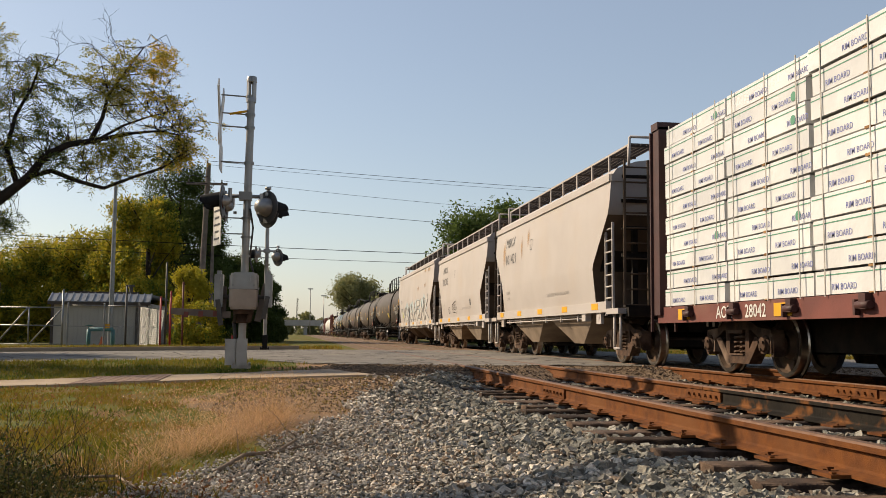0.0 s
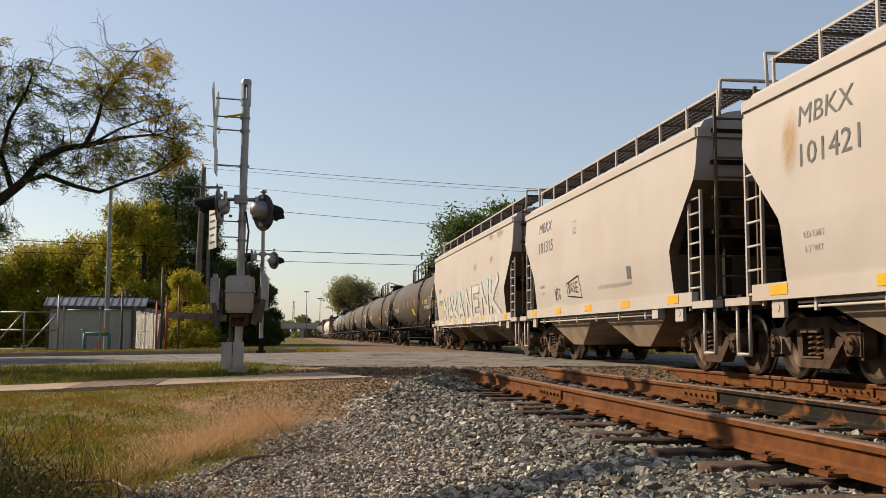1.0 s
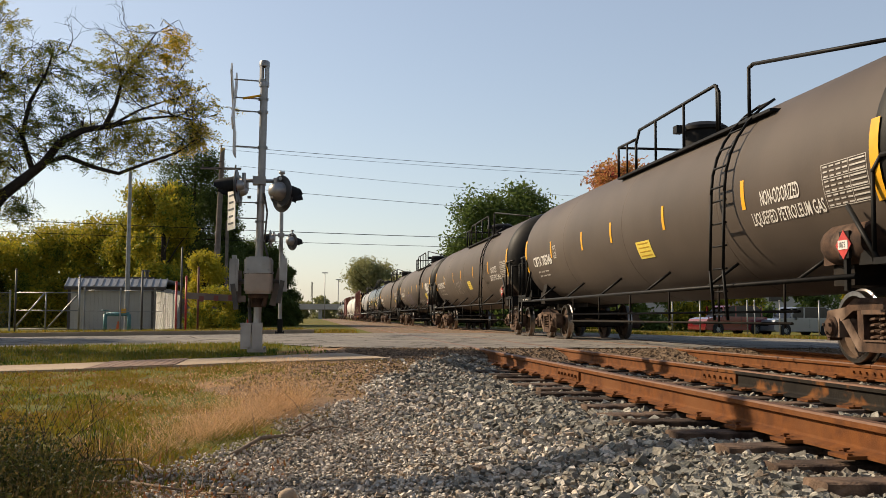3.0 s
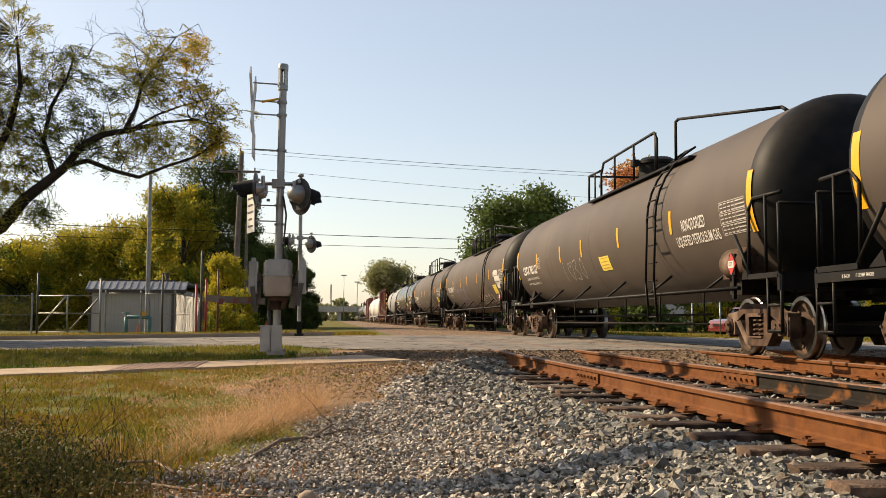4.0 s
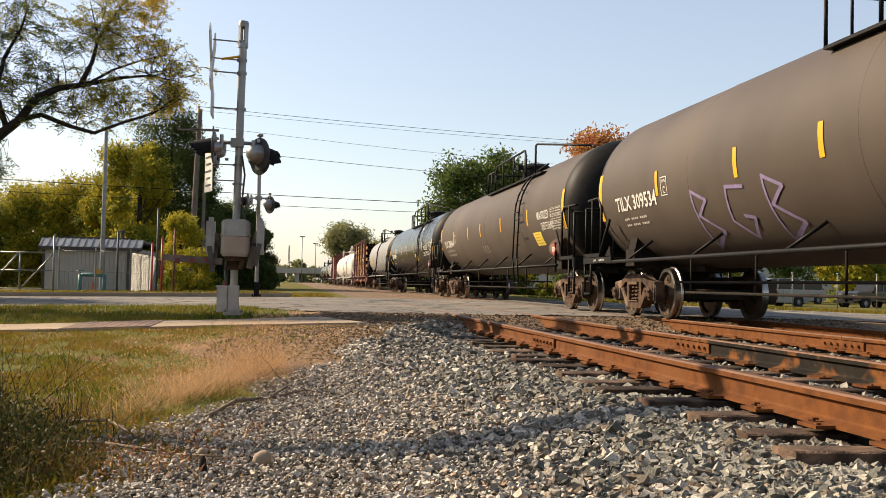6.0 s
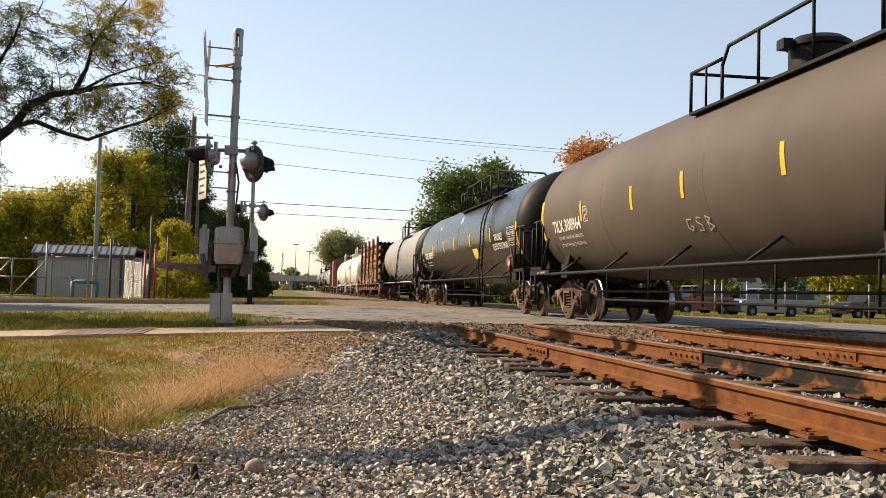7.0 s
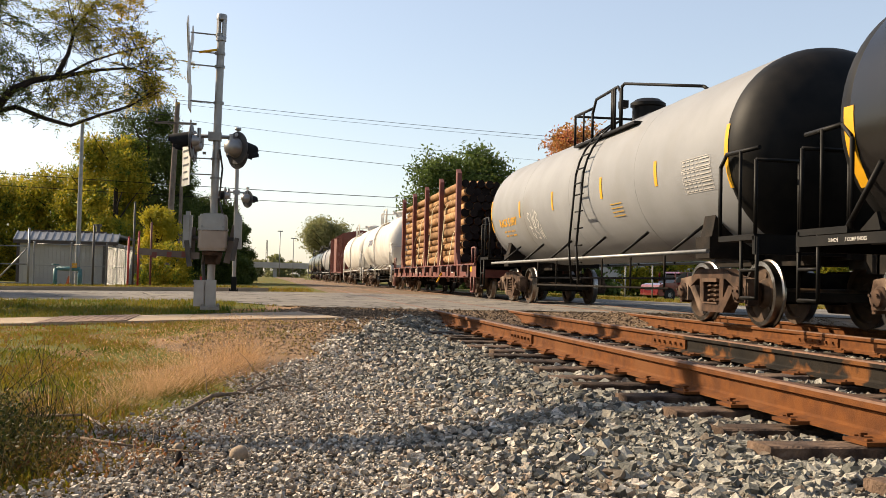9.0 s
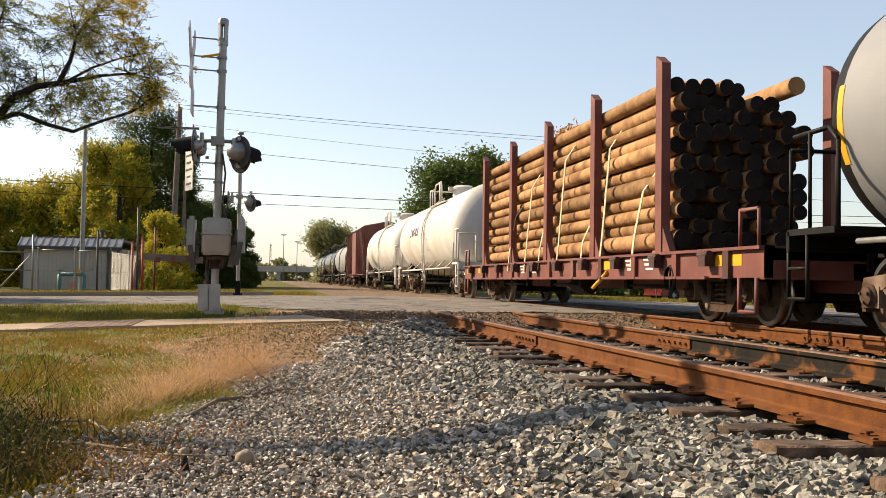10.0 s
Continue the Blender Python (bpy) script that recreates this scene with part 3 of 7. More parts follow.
for _ in range(5000):
    x, y, s = rng.uniform(4.6, 9.4), rng.uniform(2.6, 6.5), rng.uniform(.03, .06)
    if not any(abs(x - r) < .09 for r in (XB, XC, XD)):
        spots.append((x, y, ground_z(x, y) + s * .1, s * 1.1))
stones("ballast", spots, M_STONE, "angular crushed tan-grey ballast stones")
stones("shoulder_ballast", fresh, M_STONEDK, "coarser dark grey ballast stones beside the ties")
spots = []
for _ in range(30000):
    x, y = rng.uniform(-.8, 10.3), rng.uniform(9.0, 17.5)
    if x < edge_x(y) and y > 14.2 and x < .9:
        continue
    s = rng.uniform(.01, .03)
    if y > 14.8 or x < edge_x(y) + .4:
        spots.append((x, y, ground_z(x, y) + s * .1, s))
for _ in range(2600):
    x, y, s = rng.uniform(.2, 10), rng.uniform(14.9, 17.6), rng.uniform(.03, .065)
    spots.append((x, y, ground_z(x, y) + s * .05, s))
stones("rubble", spots, M_CRUMBLE, "small brown rubble beside the level crossing")


# ---- freight train ----
WR = 0.43


def lathe_wheel():
    gg = Geo()
    for s in (-1, 1):
        x = s * .755
        pr = [(x - s * .075, .09), (x - s * .075, .14), (x - s * .02, .18), (x - s * .015, .34), (x - s * .06, .36), (x - s * .062, .455), (x - s * .035, .458), (x - s * .02, .432), (x + s * .07, .425), (x + s * .075, .37), (x + s * .02, .345), (x + s * .012, .19), (x + s * .08, .15), (x + s * .08, .09)]
        gg.lathe(pr, 28, "x", mis=[0, 0, 0, 0, 0, 1, 1, 1, 1, 0, 0, 0, 0])
        for k in range(3):
            t = 2 * math.pi * k / 3
            gg.cyl((x + s * .02, .26 * math.cos(t), .26 * math.sin(t)), (x + s * .035, .26 * math.cos(t), .26 * math.sin(t)), .035, 8)
    gg.cyl((-1.05, 0, 0), (1.05, 0, 0), .085, 12)
    return gg.mesh("wheelset", M_WHEEL, M_TREAD)


def side_frame_mesh():
    gg = Geo()
    top = [(-1.05, .50), (-1.02, .62), (-.62, .66), (-.40, .76), (.40, .76), (.62, .66), (1.02, .62), (1.05, .50), (.70, .50), (.44, .62), (-.44, .62), (-.70, .50)]
    gg.prism(top, -.09, .09, "x")
    low = [(-.70, .50), (-.36, .16), (.36, .16), (.70, .50), (.54, .53), (.30, .28), (-.30, .28), (-.54, .53)]
    gg.prism(low, -.09, .09, "x")
    for s in (-1, 1):
        gg.prism([(s * .24, .26), (s * .36, .26), (s * .38, .68), (s * .26, .68)], -.085, .085, "x")
        gg.box((0, s * .89, .42), (.2, .3, .22))
        gg.box((0, s * 1.03, .42), (.16, .06, .3))
    return gg.mesh("side_frame", M_TRUCK)


def spring_mesh():
    gg = Geo()
    for yy in (-.13, .06):
        pts = []
        for i in range(41):
            t = i / 40
            a = t * 2 * math.pi * 4.5
            pts.append((.075 * math.cos(a), yy + .03 + .085 * math.sin(a), .29 + .30 * t))
        gg.tube(pts, .017, 5)
    gg.box((0, 0, .285), (.22, .44, .02)).box((0, 0, .60), (.24, .46, .05))
    return gg.mesh("spring_nest", M_SPRING)


CAP = Geo().lathe([(-.02, .0), (-.02, .12), (.05, .125), (.07, .10), (.10, .095), (.115, .06), (.115, 0)], 14, "x").cyl((.11, .06, .03), (.13, .06, .03), .018, 6).cyl((.11, -.06, .03), (.13, -.06, .03), .018, 6).cyl((.11, 0, -.065), (.13, 0, -.065), .018, 6).mesh("bearing_cap", M_TRUCK)
WHEELSET, SIDEFRAME, SPRINGS = lathe_wheel(), side_frame_mesh(), spring_mesh()
BOLSTER = Geo().box((0, 0, .62), (1.9, .36, .22)).box((0, 0, .80), (.5, .4, .14)).box((0, 1.1, .4), (1.3, .1, .12)).box((0, -1.1, .4), (1.3, .1, .12)).cyl((-.9, .35, .34), (.9, .35, .34), .05, 6).cyl((-.9, -.35, .34), (.9, -.35, .34), .05, 6).mesh("truck", M_UNDER)
WHEELS, CARS = [], []
M_FADED = mat('faded_stencil', (.56, .52, .47), (.42, .39, .35), 12, .7)
M_SEAM = mat('weld_line', (.41, .365, .335), (.48, .43, .395), 6, .7)
M_TAN = mat('notice_print', (.58, .33, .02), (.5, .28, .02), 9, .6)


def truck(car, y):
    t = part("truck", BOLSTER, (), car, "grimy two-axle truck", pose(0, y, 0))
    for s in (-1, 1):
        part("side_frame", SIDEFRAME, (), t, m=pose(s * 1.0, 0, 0))
        part("spring_nest", SPRINGS, (), t, m=pose(s * 1.0, 0, 0))
        for e in (-1, 1):
            part("bearing_cap", CAP, (), t, m=pose(s * 1.06, e * .89, WR, 0, 0, 0 if s > 0 else 180))
    for e in (-1, 1):
        w = part("wheelset", WHEELSET, (), t, m=pose(0, e * .89, WR))
        WHEELS.append((w, e * .89))
    return t


def car_root(name, y0, y1, label, category="freight car"):
    """A car whose body reaches from y0 to y1 at the start."""
    c = thing(name, label, category, pose(XT, (y0 + y1) / 2, ZR), "freight train cars")
    CARS.append((c, (y0 + y1) / 2))
    return c


def coupler(car, y, s):
    gg = Geo().box((0, y + s * .35, .85), (.16, .75, .18)).box((0, y + s * .78, .85), (.28, .26, .30)).box((.1, y + s * .9, .85), (.1, .18, .28))
    gg.tube([(.25, y, .75), (.28, y + s * .35, .5), (.2, y + s * .75, .62)], .025, 6)
    part("coupler", gg, M_UNDER, car, "knuckle coupler and air hose")


def ladder(car, x, y, z0, z1, w, material, n, axis="y", name="ladder"):
    gg = Geo()
    d = Vector((0, w / 2, 0)) if axis == "y" else Vector((w / 2, 0, 0))
    c = Vector((x, y, 0))
    for s in (-1, 1):
        gg.box(c + d * s + Vector((0, 0, (z0 + z1) / 2)), (.04, .04, z1 - z0))
    lad = part(name, gg, material, car)
    for i in range(n):
        z = z0 + (z1 - z0) * (i + .5) / n
        part("rung", Geo().cyl(c - d + Vector((0, 0, z)), c + d + Vector((0, 0, z)), .017, 6), material, lad)


def arc_patch(gg, r, zc, y0, y1, a0, a1, n=8, mi=0):
    """A thin patch on the camera-side of a tank, from angle a0 to a1 above its equator."""
    P = []
    for i in range(n + 1):
        t = radians(a0 + (a1 - a0) * i / n)
        for y in (y0, y1):
            P.append((-r * math.cos(t), y, zc + r * math.sin(t)))
    gg.add(P, [(2 * i, 2 * i + 1, 2 * i + 3, 2 * i + 2) for i in range(n)], mi, True)
    return gg


def on_tank(R, zc=2.29, d=.012):
    def put(u, v):
        th = math.asin(max(-1, min(1, (v - zc) / R)))
        return (-(R + d) * math.cos(th), u, zc + (R + d) * math.sin(th))
    return put



def tank_car(name, y0, y1, material, label, R=1.425, marks=("", ""), note=-3.4, style="lpg", frame_mat=M_BLACK, stripes=True, lines=(), zc=2.29, band=(-22, 13)):
    """y0, y1: the two end bands of the shell at the start."""
    c = car_root(name, y0, y1, label, "tank car")
    h = (y1 - y0) / 2
    prof = [(-h - .78, .001)]
    for k in range(1, 9):
        t = k / 8 * math.pi / 2
        prof.append((-h - .05 - .73 * math.cos(t), R * math.sin(t)))
    mid = [-h + .02, -h * .52, -h * .52 + .03, 0, .03, h * .52, h * .52 + .03, h - .02]
    prof += [(y, R + (.004 if i % 2 else 0)) for i, y in enumerate(mid)]
    prof += [(-a, r) for a, r in reversed(prof[:9])]
    black_end = [1] * 9 + [0] * (len(prof) - 19) + [1] * 9 if style != "white" else None
    gg = Geo().lathe(prof, 56, "y", (0, 0, zc), mis=black_end)
    tank = part("tank", gg, (material, M_BLACK), c)
    # welded seams
    for y in (-h * .52, 0, h * .52):
        sg = Geo().lathe([(y - .012, R + .001), (y, R + .007), (y + .012, R + .001)], 56, "y", (0, 0, zc))
        part("weld_seam", sg, material, tank)
    # saddles, stub sills and end platforms
    for s in (-1, 1):
        gg = Geo().box((0, s * (h - .9), .98), (.75, 3.0, .34)).box((0, s * (h - 1.05), 1.05), (2.4, .45, .3)).box((0, s * (h + .1), 1.02), (.5, 1.9, .3))
        gg.prism([(-1.2, 1.0), (1.2, 1.0), (1.1, zc - .8), (-1.1, zc - .8)], s * (h - 1.2), s * (h - .85), "y")
        part("saddle", gg, M_UNDER, c)
        pf = Geo().box((0, s * (h + .45), 1.12), (2.9, .95, .07)).box((0, s * (h + .92), 1.02), (2.9, .07, .22))
        part("end_platform", pf, frame_mat, c)
        coupler(c, s * (h + .75), s)
        truck(c, s * (h - ({-1: .62, 1: .95}[s] if style == "lpg" else 1.0)))
        if style == "lpg" and s > 0:
            sp = part("side_plate", Geo().box((-1.44, h + .1, 1.02), (.03, 1.7, .11)), frame_mat, c)
            letters("stencil", "2 INCH", .055, M_WHITE, sp, (-1.459, h + .3, 1.0), "white stencilled words", None, 1.0)
            letters("stencil", "F COMP SHOES", .055, M_WHITE, sp, (-1.459, h - .0, 1.0), "white stencilled words", None, 1.0)
        # end rails and steps
        for e in (-1, 1):
            rg = Geo()
            x = e * 1.42
            rg.tube([(x, s * (h - .05), 1.12), (x, s * (h - .05), 2.05), (x, s * (h + .12), 2.2), (x * .97, s * (h + .9), 2.2)], .028, 6)
            rg.tube([(x, s * (h + .5), 1.12), (x, s * (h + .5), 2.2)], .024, 6)
            rg.tube([(x * .6, s * (h + .9), 1.12), (x * .6, s * (h + .9), 2.05), (x, s * (h + .9), 2.05), (x, s * (h + .9), 1.12)], .026, 6)
            rg.tube([(x, s * (h + .55), 1.12), (x, s * (h + .55), .38), (x, s * (h + .95), .38), (x, s * (h + .95), 1.12)], .026, 6)
            rg.tube([(x, s * (h + .55), .72), (x, s * (h + .95), .72)], .022, 6)
            part("end_railing", rg, frame_mat, c)
            if style == "lpg":
                part("handhold", Geo().tube([(x, s * (h + .05), 1.1), (x, s * (h - .55), 1.75)], .03, 6).prism([(s * (h - .1), 1.1), (s * (h - .45), 1.1), (s * (h - .38), 1.28)], x * .93, x * .96, "x"), frame_mat, c)
    # side pipes with slanted braces and brake rigging
    for e in (-1, 1):
        sg = Geo().cyl((e * 1.42, -h + .4, .98), (e * 1.42, h - .4, .98), .031, 8)
        part("side_pipe", sg, frame_mat if style != "grey" else M_GALV, c)
        n = 6
        for k in range(n):
            y = -h + 1.6 + (2 * h - 3.2) * k / (n - 1)
            d = .17
            part("brace", Geo().cyl((e * 1.40, y + d, .98), (e * R * .74, y - d, zc - R * .68), .024, 6), frame_mat, c)
        if e < 0:
            bg = Geo().cyl((e * .95, -h + 2.6, .62), (e * .95, h - 2.6, .62), .022, 6).cyl((e * .95, -h + 2.8, .46), (e * .95, h - 3.0, .46), .022, 6)
            for k in range(6):
                y = -h + 3 + (2 * h - 6.2) * k / 5
                bg.cyl((e * .95, y, .4), (e * .95, y, 1.0), .02, 6)
            part("brake_rigging", bg, M_UNDER, c)
    # ladder over the side and the platform round the manway
    ly = -4.75 if style == "lpg" else -.93
    lg = Geo()
    for s in (-1, 1):
        pts = [(-1.5, ly + s * .23, .5), (-1.5 - .06, ly + s * .23, 1.2), (-(R + .1), ly + s * .23, zc)]
        pts += [(-(R + .1) * math.cos(radians(a)), ly + s * .23, zc + (R + .1) * math.sin(radians(a))) for a in range(10, 70, 10)]
        lg.tube(pts, .022, 6)
    lad = part("side_ladder", lg, frame_mat, c, "curved side ladder")
    rungs = [(-R - .08, z) for z in (.58, .9, 1.22, 1.54, 1.86, 2.18)]
    rungs += [(-(R + .1) * math.cos(radians(a)), zc + (R + .1) * math.sin(radians(a))) for a in range(3, 62, 11)]
    for x, z in rungs:
        part("rung", Geo().cyl((x, ly - .23, z), (x, ly + .23, z), .015, 6), frame_mat, lad)
    top = zc + R
    pz = zc + math.sqrt(R * R - 1.0) + .03
    p0, p1 = (ly - .8, ly + 6.0) if style == "lpg" else (ly - 1.9, ly + 1.5)
    my = ly + 4.2 if style == "lpg" else ly + .3
    part("walkway", Geo().box((-.94, (p0 + p1) / 2, pz), (.34, p1 - p0, .04)), frame_mat, c)
    part("walkway", Geo().box((.94, (p0 + p1) / 2, pz), (.34, p1 - p0, .04)), frame_mat, c)
    hz = .63
    gl = 2.4 if style == "lpg" else 1.5
    for x in (-1.08, 1.08):
        part("walkway_railing", Geo().tube([(x, p1, pz), (x, p1, pz + hz), (x, p1 - 1.1, pz + hz - .02)], .027, 6), frame_mat, c)
        part("walkway_railing", Geo().tube([(x, p1 - 1.1, pz), (x, p1 - 1.1, pz + hz - .12), (x, p1 - 1.3, pz + hz + .12), (x, max(p0 + .9, p1 - 4.9), pz + hz + .14), (x, max(p0 + .75, p1 - 5.05), pz + hz), (x, max(p0 + .75, p1 - 5.05), pz)], .028, 6), frame_mat, c)
        for k in range(3):
            yy = p1 - 2.2 - (p1 - p0 - 3.2) * k / 2.6
            part("railing_post", Geo().cyl((x, yy, pz), (x, yy, pz + hz + .13), .025, 6), frame_mat, c)
        part("railing_post", Geo().cyl((x, p1 - .55, pz), (x, p1 - .55, pz + hz - .02), .02, 6), frame_mat, c)
        if style != "white":
            part("grab_rail", Geo().tube([(x, p0 + .7, pz), (x, p0 + .7, pz + .74), (x, p0 + .55, pz + .76), (x * .5, p0 - gl, pz + .36), (x * .45, p0 - gl - .1, pz + .28)], .028, 6), frame_mat, c)
    part("end_railing", Geo().tube([(-1.08, p1, pz + hz), (1.08, p1, pz + hz)], .027, 6), frame_mat, c)
    mr = .40 if style != "grey" else .3
    part("manway", Geo().lathe([(top - .25, mr), (top + .26, mr), (top + .28, mr + .04), (top + .34, mr + .04), (top + .42, mr - .08), (top + .44, 0)], 24, "z", (0, my, 0)).box((-.5, my, top + .3), (.14, .2, .14)), material if style == "white" else M_BLACK, c, "round manway housing")
    # yellow reflector bands
    if stripes:
        for y, w, a0, a1 in ((-h, .17 if style == "lpg" else .1, *band), (h, .17 if style == "lpg" else .1, *band)):
            part("reflector", arc_patch(Geo(), R + .009, zc, y - w / 2, y + w / 2, a0, a1), M_YEL, tank, "yellow reflective band")
        ks = (-.625, -.26, .085, .335, .665) if style == "lpg" else (-.65, -.28, .17, .57)
        for k in ks:
            part("reflector", arc_patch(Geo(), R + .009, zc, h * k - .055, h * k + .055, -12, 4), M_YEL, tank, "yellow reflective band")
        if style != "grey":
            part("notice", arc_patch(Geo(), R + .009, zc, note - .38, note + .36, -29 - (5 if note < -5 else 0), -16 - (4 if note < -5 else 0)), M_NOTE, tank, "yellow notice panel")
        for k in range(4):
            part("notice_line", arc_patch(Geo(), R + .014, zc, note - .3, note + .26, -18.0 - 3.0 * k - (4.5 if note < -5 else 0), -17.3 - 3.0 * k - (4.5 if note < -5 else 0)), M_TAN, tank)
    if style != "white":
        # lettered data table
        dt = Geo()
        for k in range(9):
            yy = -h + (.16 if style == "lpg" else .5)
            for wd in (.34, .13, .13, .13, .13):
                arc_patch(dt, R + .01, zc, yy + .012, yy + wd - .02, -20 + 2.2 * k, -20 + 2.2 * k + .75, 2)
                yy += wd + .012
        ya = -h + (.16 if style == "lpg" else .5)
        for k in range(4):
            arc_patch(dt, R + .01, zc, ya, ya + .92, -20.8 + 6.6 * k, -20.5 + 6.6 * k, 2)
        for yy in (ya - .012, ya + .34, ya + .92):
            arc_patch(dt, R + .01, zc, yy, yy + .008, -20.8, -.7, 6)
        part("data_table", dt, M_FADED, tank, "white stencilled data table")
    w = (R, zc)
    tm = M_WHITE if style == "lpg" else M_YEL
    if marks[0]:
        letters("reporting_mark", marks[0], .34 if style == "lpg" else .27, tm, tank, (0, h - .84, zc - .42), "stencilled reporting mark", w, length=1.98 if style == "lpg" else 1.7, bold=.022)
        for k, words in enumerate(lines):
            letters("stencil", words, .105, M_FADED, tank, (0, h - 1.08, zc - .585 - .145 * k), "faded stencilled weights", w, length=1.7)
        for k in range(0 if lines else 2):
            sm = Geo()
            for j in range(14):
                if j % 5 != 3:
                    arc_patch(sm, R + .01, zc, h - 1.1 - .085 * j - .06, h - 1.1 - .085 * j, -24.4 - 4.5 * k, -22.8 - 4.5 * k, 2)
            part("stencil_line", sm, M_FADED if style == "lpg" else tm, tank)
        if style == "lpg":
            fy, put = h - 3.08, on_tank(R)
            ribbons("plate_mark", [[(fy, 1.98), (fy, 2.26), (fy - .24, 2.26), (fy - .24, 1.98), (fy, 1.98)]], .016, M_WHITE, tank, put, "small stencilled frame")
            letters("stencil", "PLATE", .06, M_WHITE, tank, (0, fy - .03, 2.18), "", w)
            letters("stencil", "C", .15, M_WHITE, tank, (0, fy - .07, 2.01), "", w)
    if style == "lpg":
        letters("stencil", "NON-ODORIZED", .27, M_WHITE, tank, (0, -h * .685 - (0 if note > -5 else .45), zc - (.30 if note > -5 else .22)), "white stencilled words", w, length=1.05)
        letters("stencil", "LIQUEFIED PETROLEUM GAS", .24, M_WHITE, tank, (0, -h * .645 - (0 if note > -5 else 1.1), zc - (.53 if note > -5 else .46)), "white stencilled words", w, length=1.9 if note > -5 else 1.1)
        # hazard placard in its holder
        pl = thing_placard(c, -h + .62, 1.33, R)
        vt = Geo().lathe([(-h + .35, 0), (-h + .35, .2), (-h + .45, .23), (-h + 1.1, .23), (-h + 1.2, .2), (-h + 1.2, 0)], 14, "y", (-1.2, 0, 1.36)).box((-.9, -h + .9, 1.2), (.7, 1.0, .12))
        part("air_reservoir", vt, M_TRUCK, c)
    return c


def thing_placard(c, y, z, R):
    p = part("placard_holder", Geo().box((-1.42, y, z), (.03, .2, .3)).box((-1.40, y, z - .3), (.05, .06, .4)), M_BLACK, c)
    d = .16
    part("placard", Geo().prism([(y, z - d), (y + d, z), (y, z + d), (y - d, z)], -1.445, -1.437, "x"), M_RED, p, "red diamond hazard placard")
    part("placard_panel", Geo().box((-1.449, y, z), (.004, .2, .1)), M_WHITE, p)
    letters("placard_number", "1075", .09, M_DKTEXT, p, (-1.453, y + .085, z - .03), "", None, .8)
    return p


def hopper(name, y0, y1, bays, label, marks, zb=1.0, ztop=3.52):
    c = car_root(name, y0, y1, label, "hopper car")
    h = (y1 - y0) / 2
    lev = [(zb, h - 1.0, 1.50), (zb + .12, h - 1.0, 1.53), (1.8, h - 1.0, 1.60), (1.9, h - .95, 1.60), (2.75, h - .06, 1.59), (2.95, h, 1.575), (ztop - .1, h, 1.54), (ztop, h, 1.53), (ztop + .16, h - .02, 1.42), (ztop + .3, h - .05, 1.05), (ztop + .38, h - .05, .5)]
    zs, xs = [a for a, b, d in lev[:8]], [d for a, b, d in lev[:8]]
    V, F = [], []
    ny = 10
    for z, yh, xh in lev:
        ring = [(-xh, -yh + 2 * yh * k / ny, z) for k in range(ny + 1)] + [(xh, yh - 2 * yh * k / ny, z) for k in range(ny + 1)]
        V += ring
    n = 2 * (ny + 1)
    for l in range(len(lev) - 1):
        F += [(l * n + i, l * n + (i + 1) % n, (l + 1) * n + (i + 1) % n, (l + 1) * n + i) for i in range(n)]
    F += [tuple(range(n - 1, -1, -1)), tuple((len(lev) - 1) * n + i for i in range(n))]
    g = Geo().add(V, F, 0, True)
    for l in range(4):                      # recessed ends below the slope sheet: their deep shade is put into the colour
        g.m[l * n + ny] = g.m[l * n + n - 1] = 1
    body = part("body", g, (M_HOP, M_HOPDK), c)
    for k in (-.62, -.2, .22, .6) if bays == 3 else ():
        P = [(-float(np.interp(z, zs, xs)) - .003, h * k + .012 * math.sin(9 * z + 7 * k), z) for z in (zb + .25, 1.5, 1.9, 2.2, 2.5, 2.8, 3.1, ztop - .12)]
        sg = Geo()
        for (xa, ya, za), (xb, yb, z2) in zip(P, P[1:]):
            sg.add([(xa, ya - .006, za), (xa, ya + .006, za), (xb, yb + .006, z2), (xb, yb - .006, z2)], [(0, 1, 2, 3)])
        part("weld_seam", sg, M_SEAM, body, "faint vertical weld line")
    rim = Geo().box((-1.53, 0, ztop - .02), (.09, 2 * h, .13)).box((1.53, 0, ztop - .02), (.09, 2 * h, .13)).box((0, -h, ztop - .02), (3.1, .09, .13)).box((0, h, ztop - .02), (3.1, .09, .13))
    part("top_rim", rim, M_HOP, c)
    sill = Geo().box((-1.535, 0, zb + .06), (.1, 2 * h - .4, .2)).box((1.535, 0, zb + .06), (.1, 2 * h - .4, .2))
    part("side_sill", sill, M_HOP, c)
    for z in (zb - .085, zb - .135):
        part("side_pipe", Geo().cyl((-1.5, -h + 1.9, z), (-1.5, h - 1.2, z), .016, 6), M_HOP, c)
    for k in range(6):
        part("pipe_clamp", Geo().box((-1.5, -h + 2.3 + (2 * h - 3.9) * k / 5, zb - .1), (.05, .05, .17)), M_HOP, c)
    part("valve_box", Geo().box((-1.5, -h + 1.75, zb - .1), (.12, .26, .18)), M_HOP, c)
    for s in (-1, 1):
        part("jacking_pad", Geo().box((-1.52, s * (h - .78), zb - .13), (.05, .3, .24)).lathe([(-1.548, .05), (-1.552, .05), (-1.552, 0)], 12, "x", (0, s * (h - .78), zb - .13)), M_HOP, c)
    for k in range(5):
        y = -h + .9 + (2 * h - 1.8) * k / 4
        part("reflector", Geo().box((-1.589, y, zb + .075), (.006, .42, .12)), M_YEL, c, "yellow reflective patch")
    # sloping discharge bays
    bw = (2 * h - 2.6) / bays
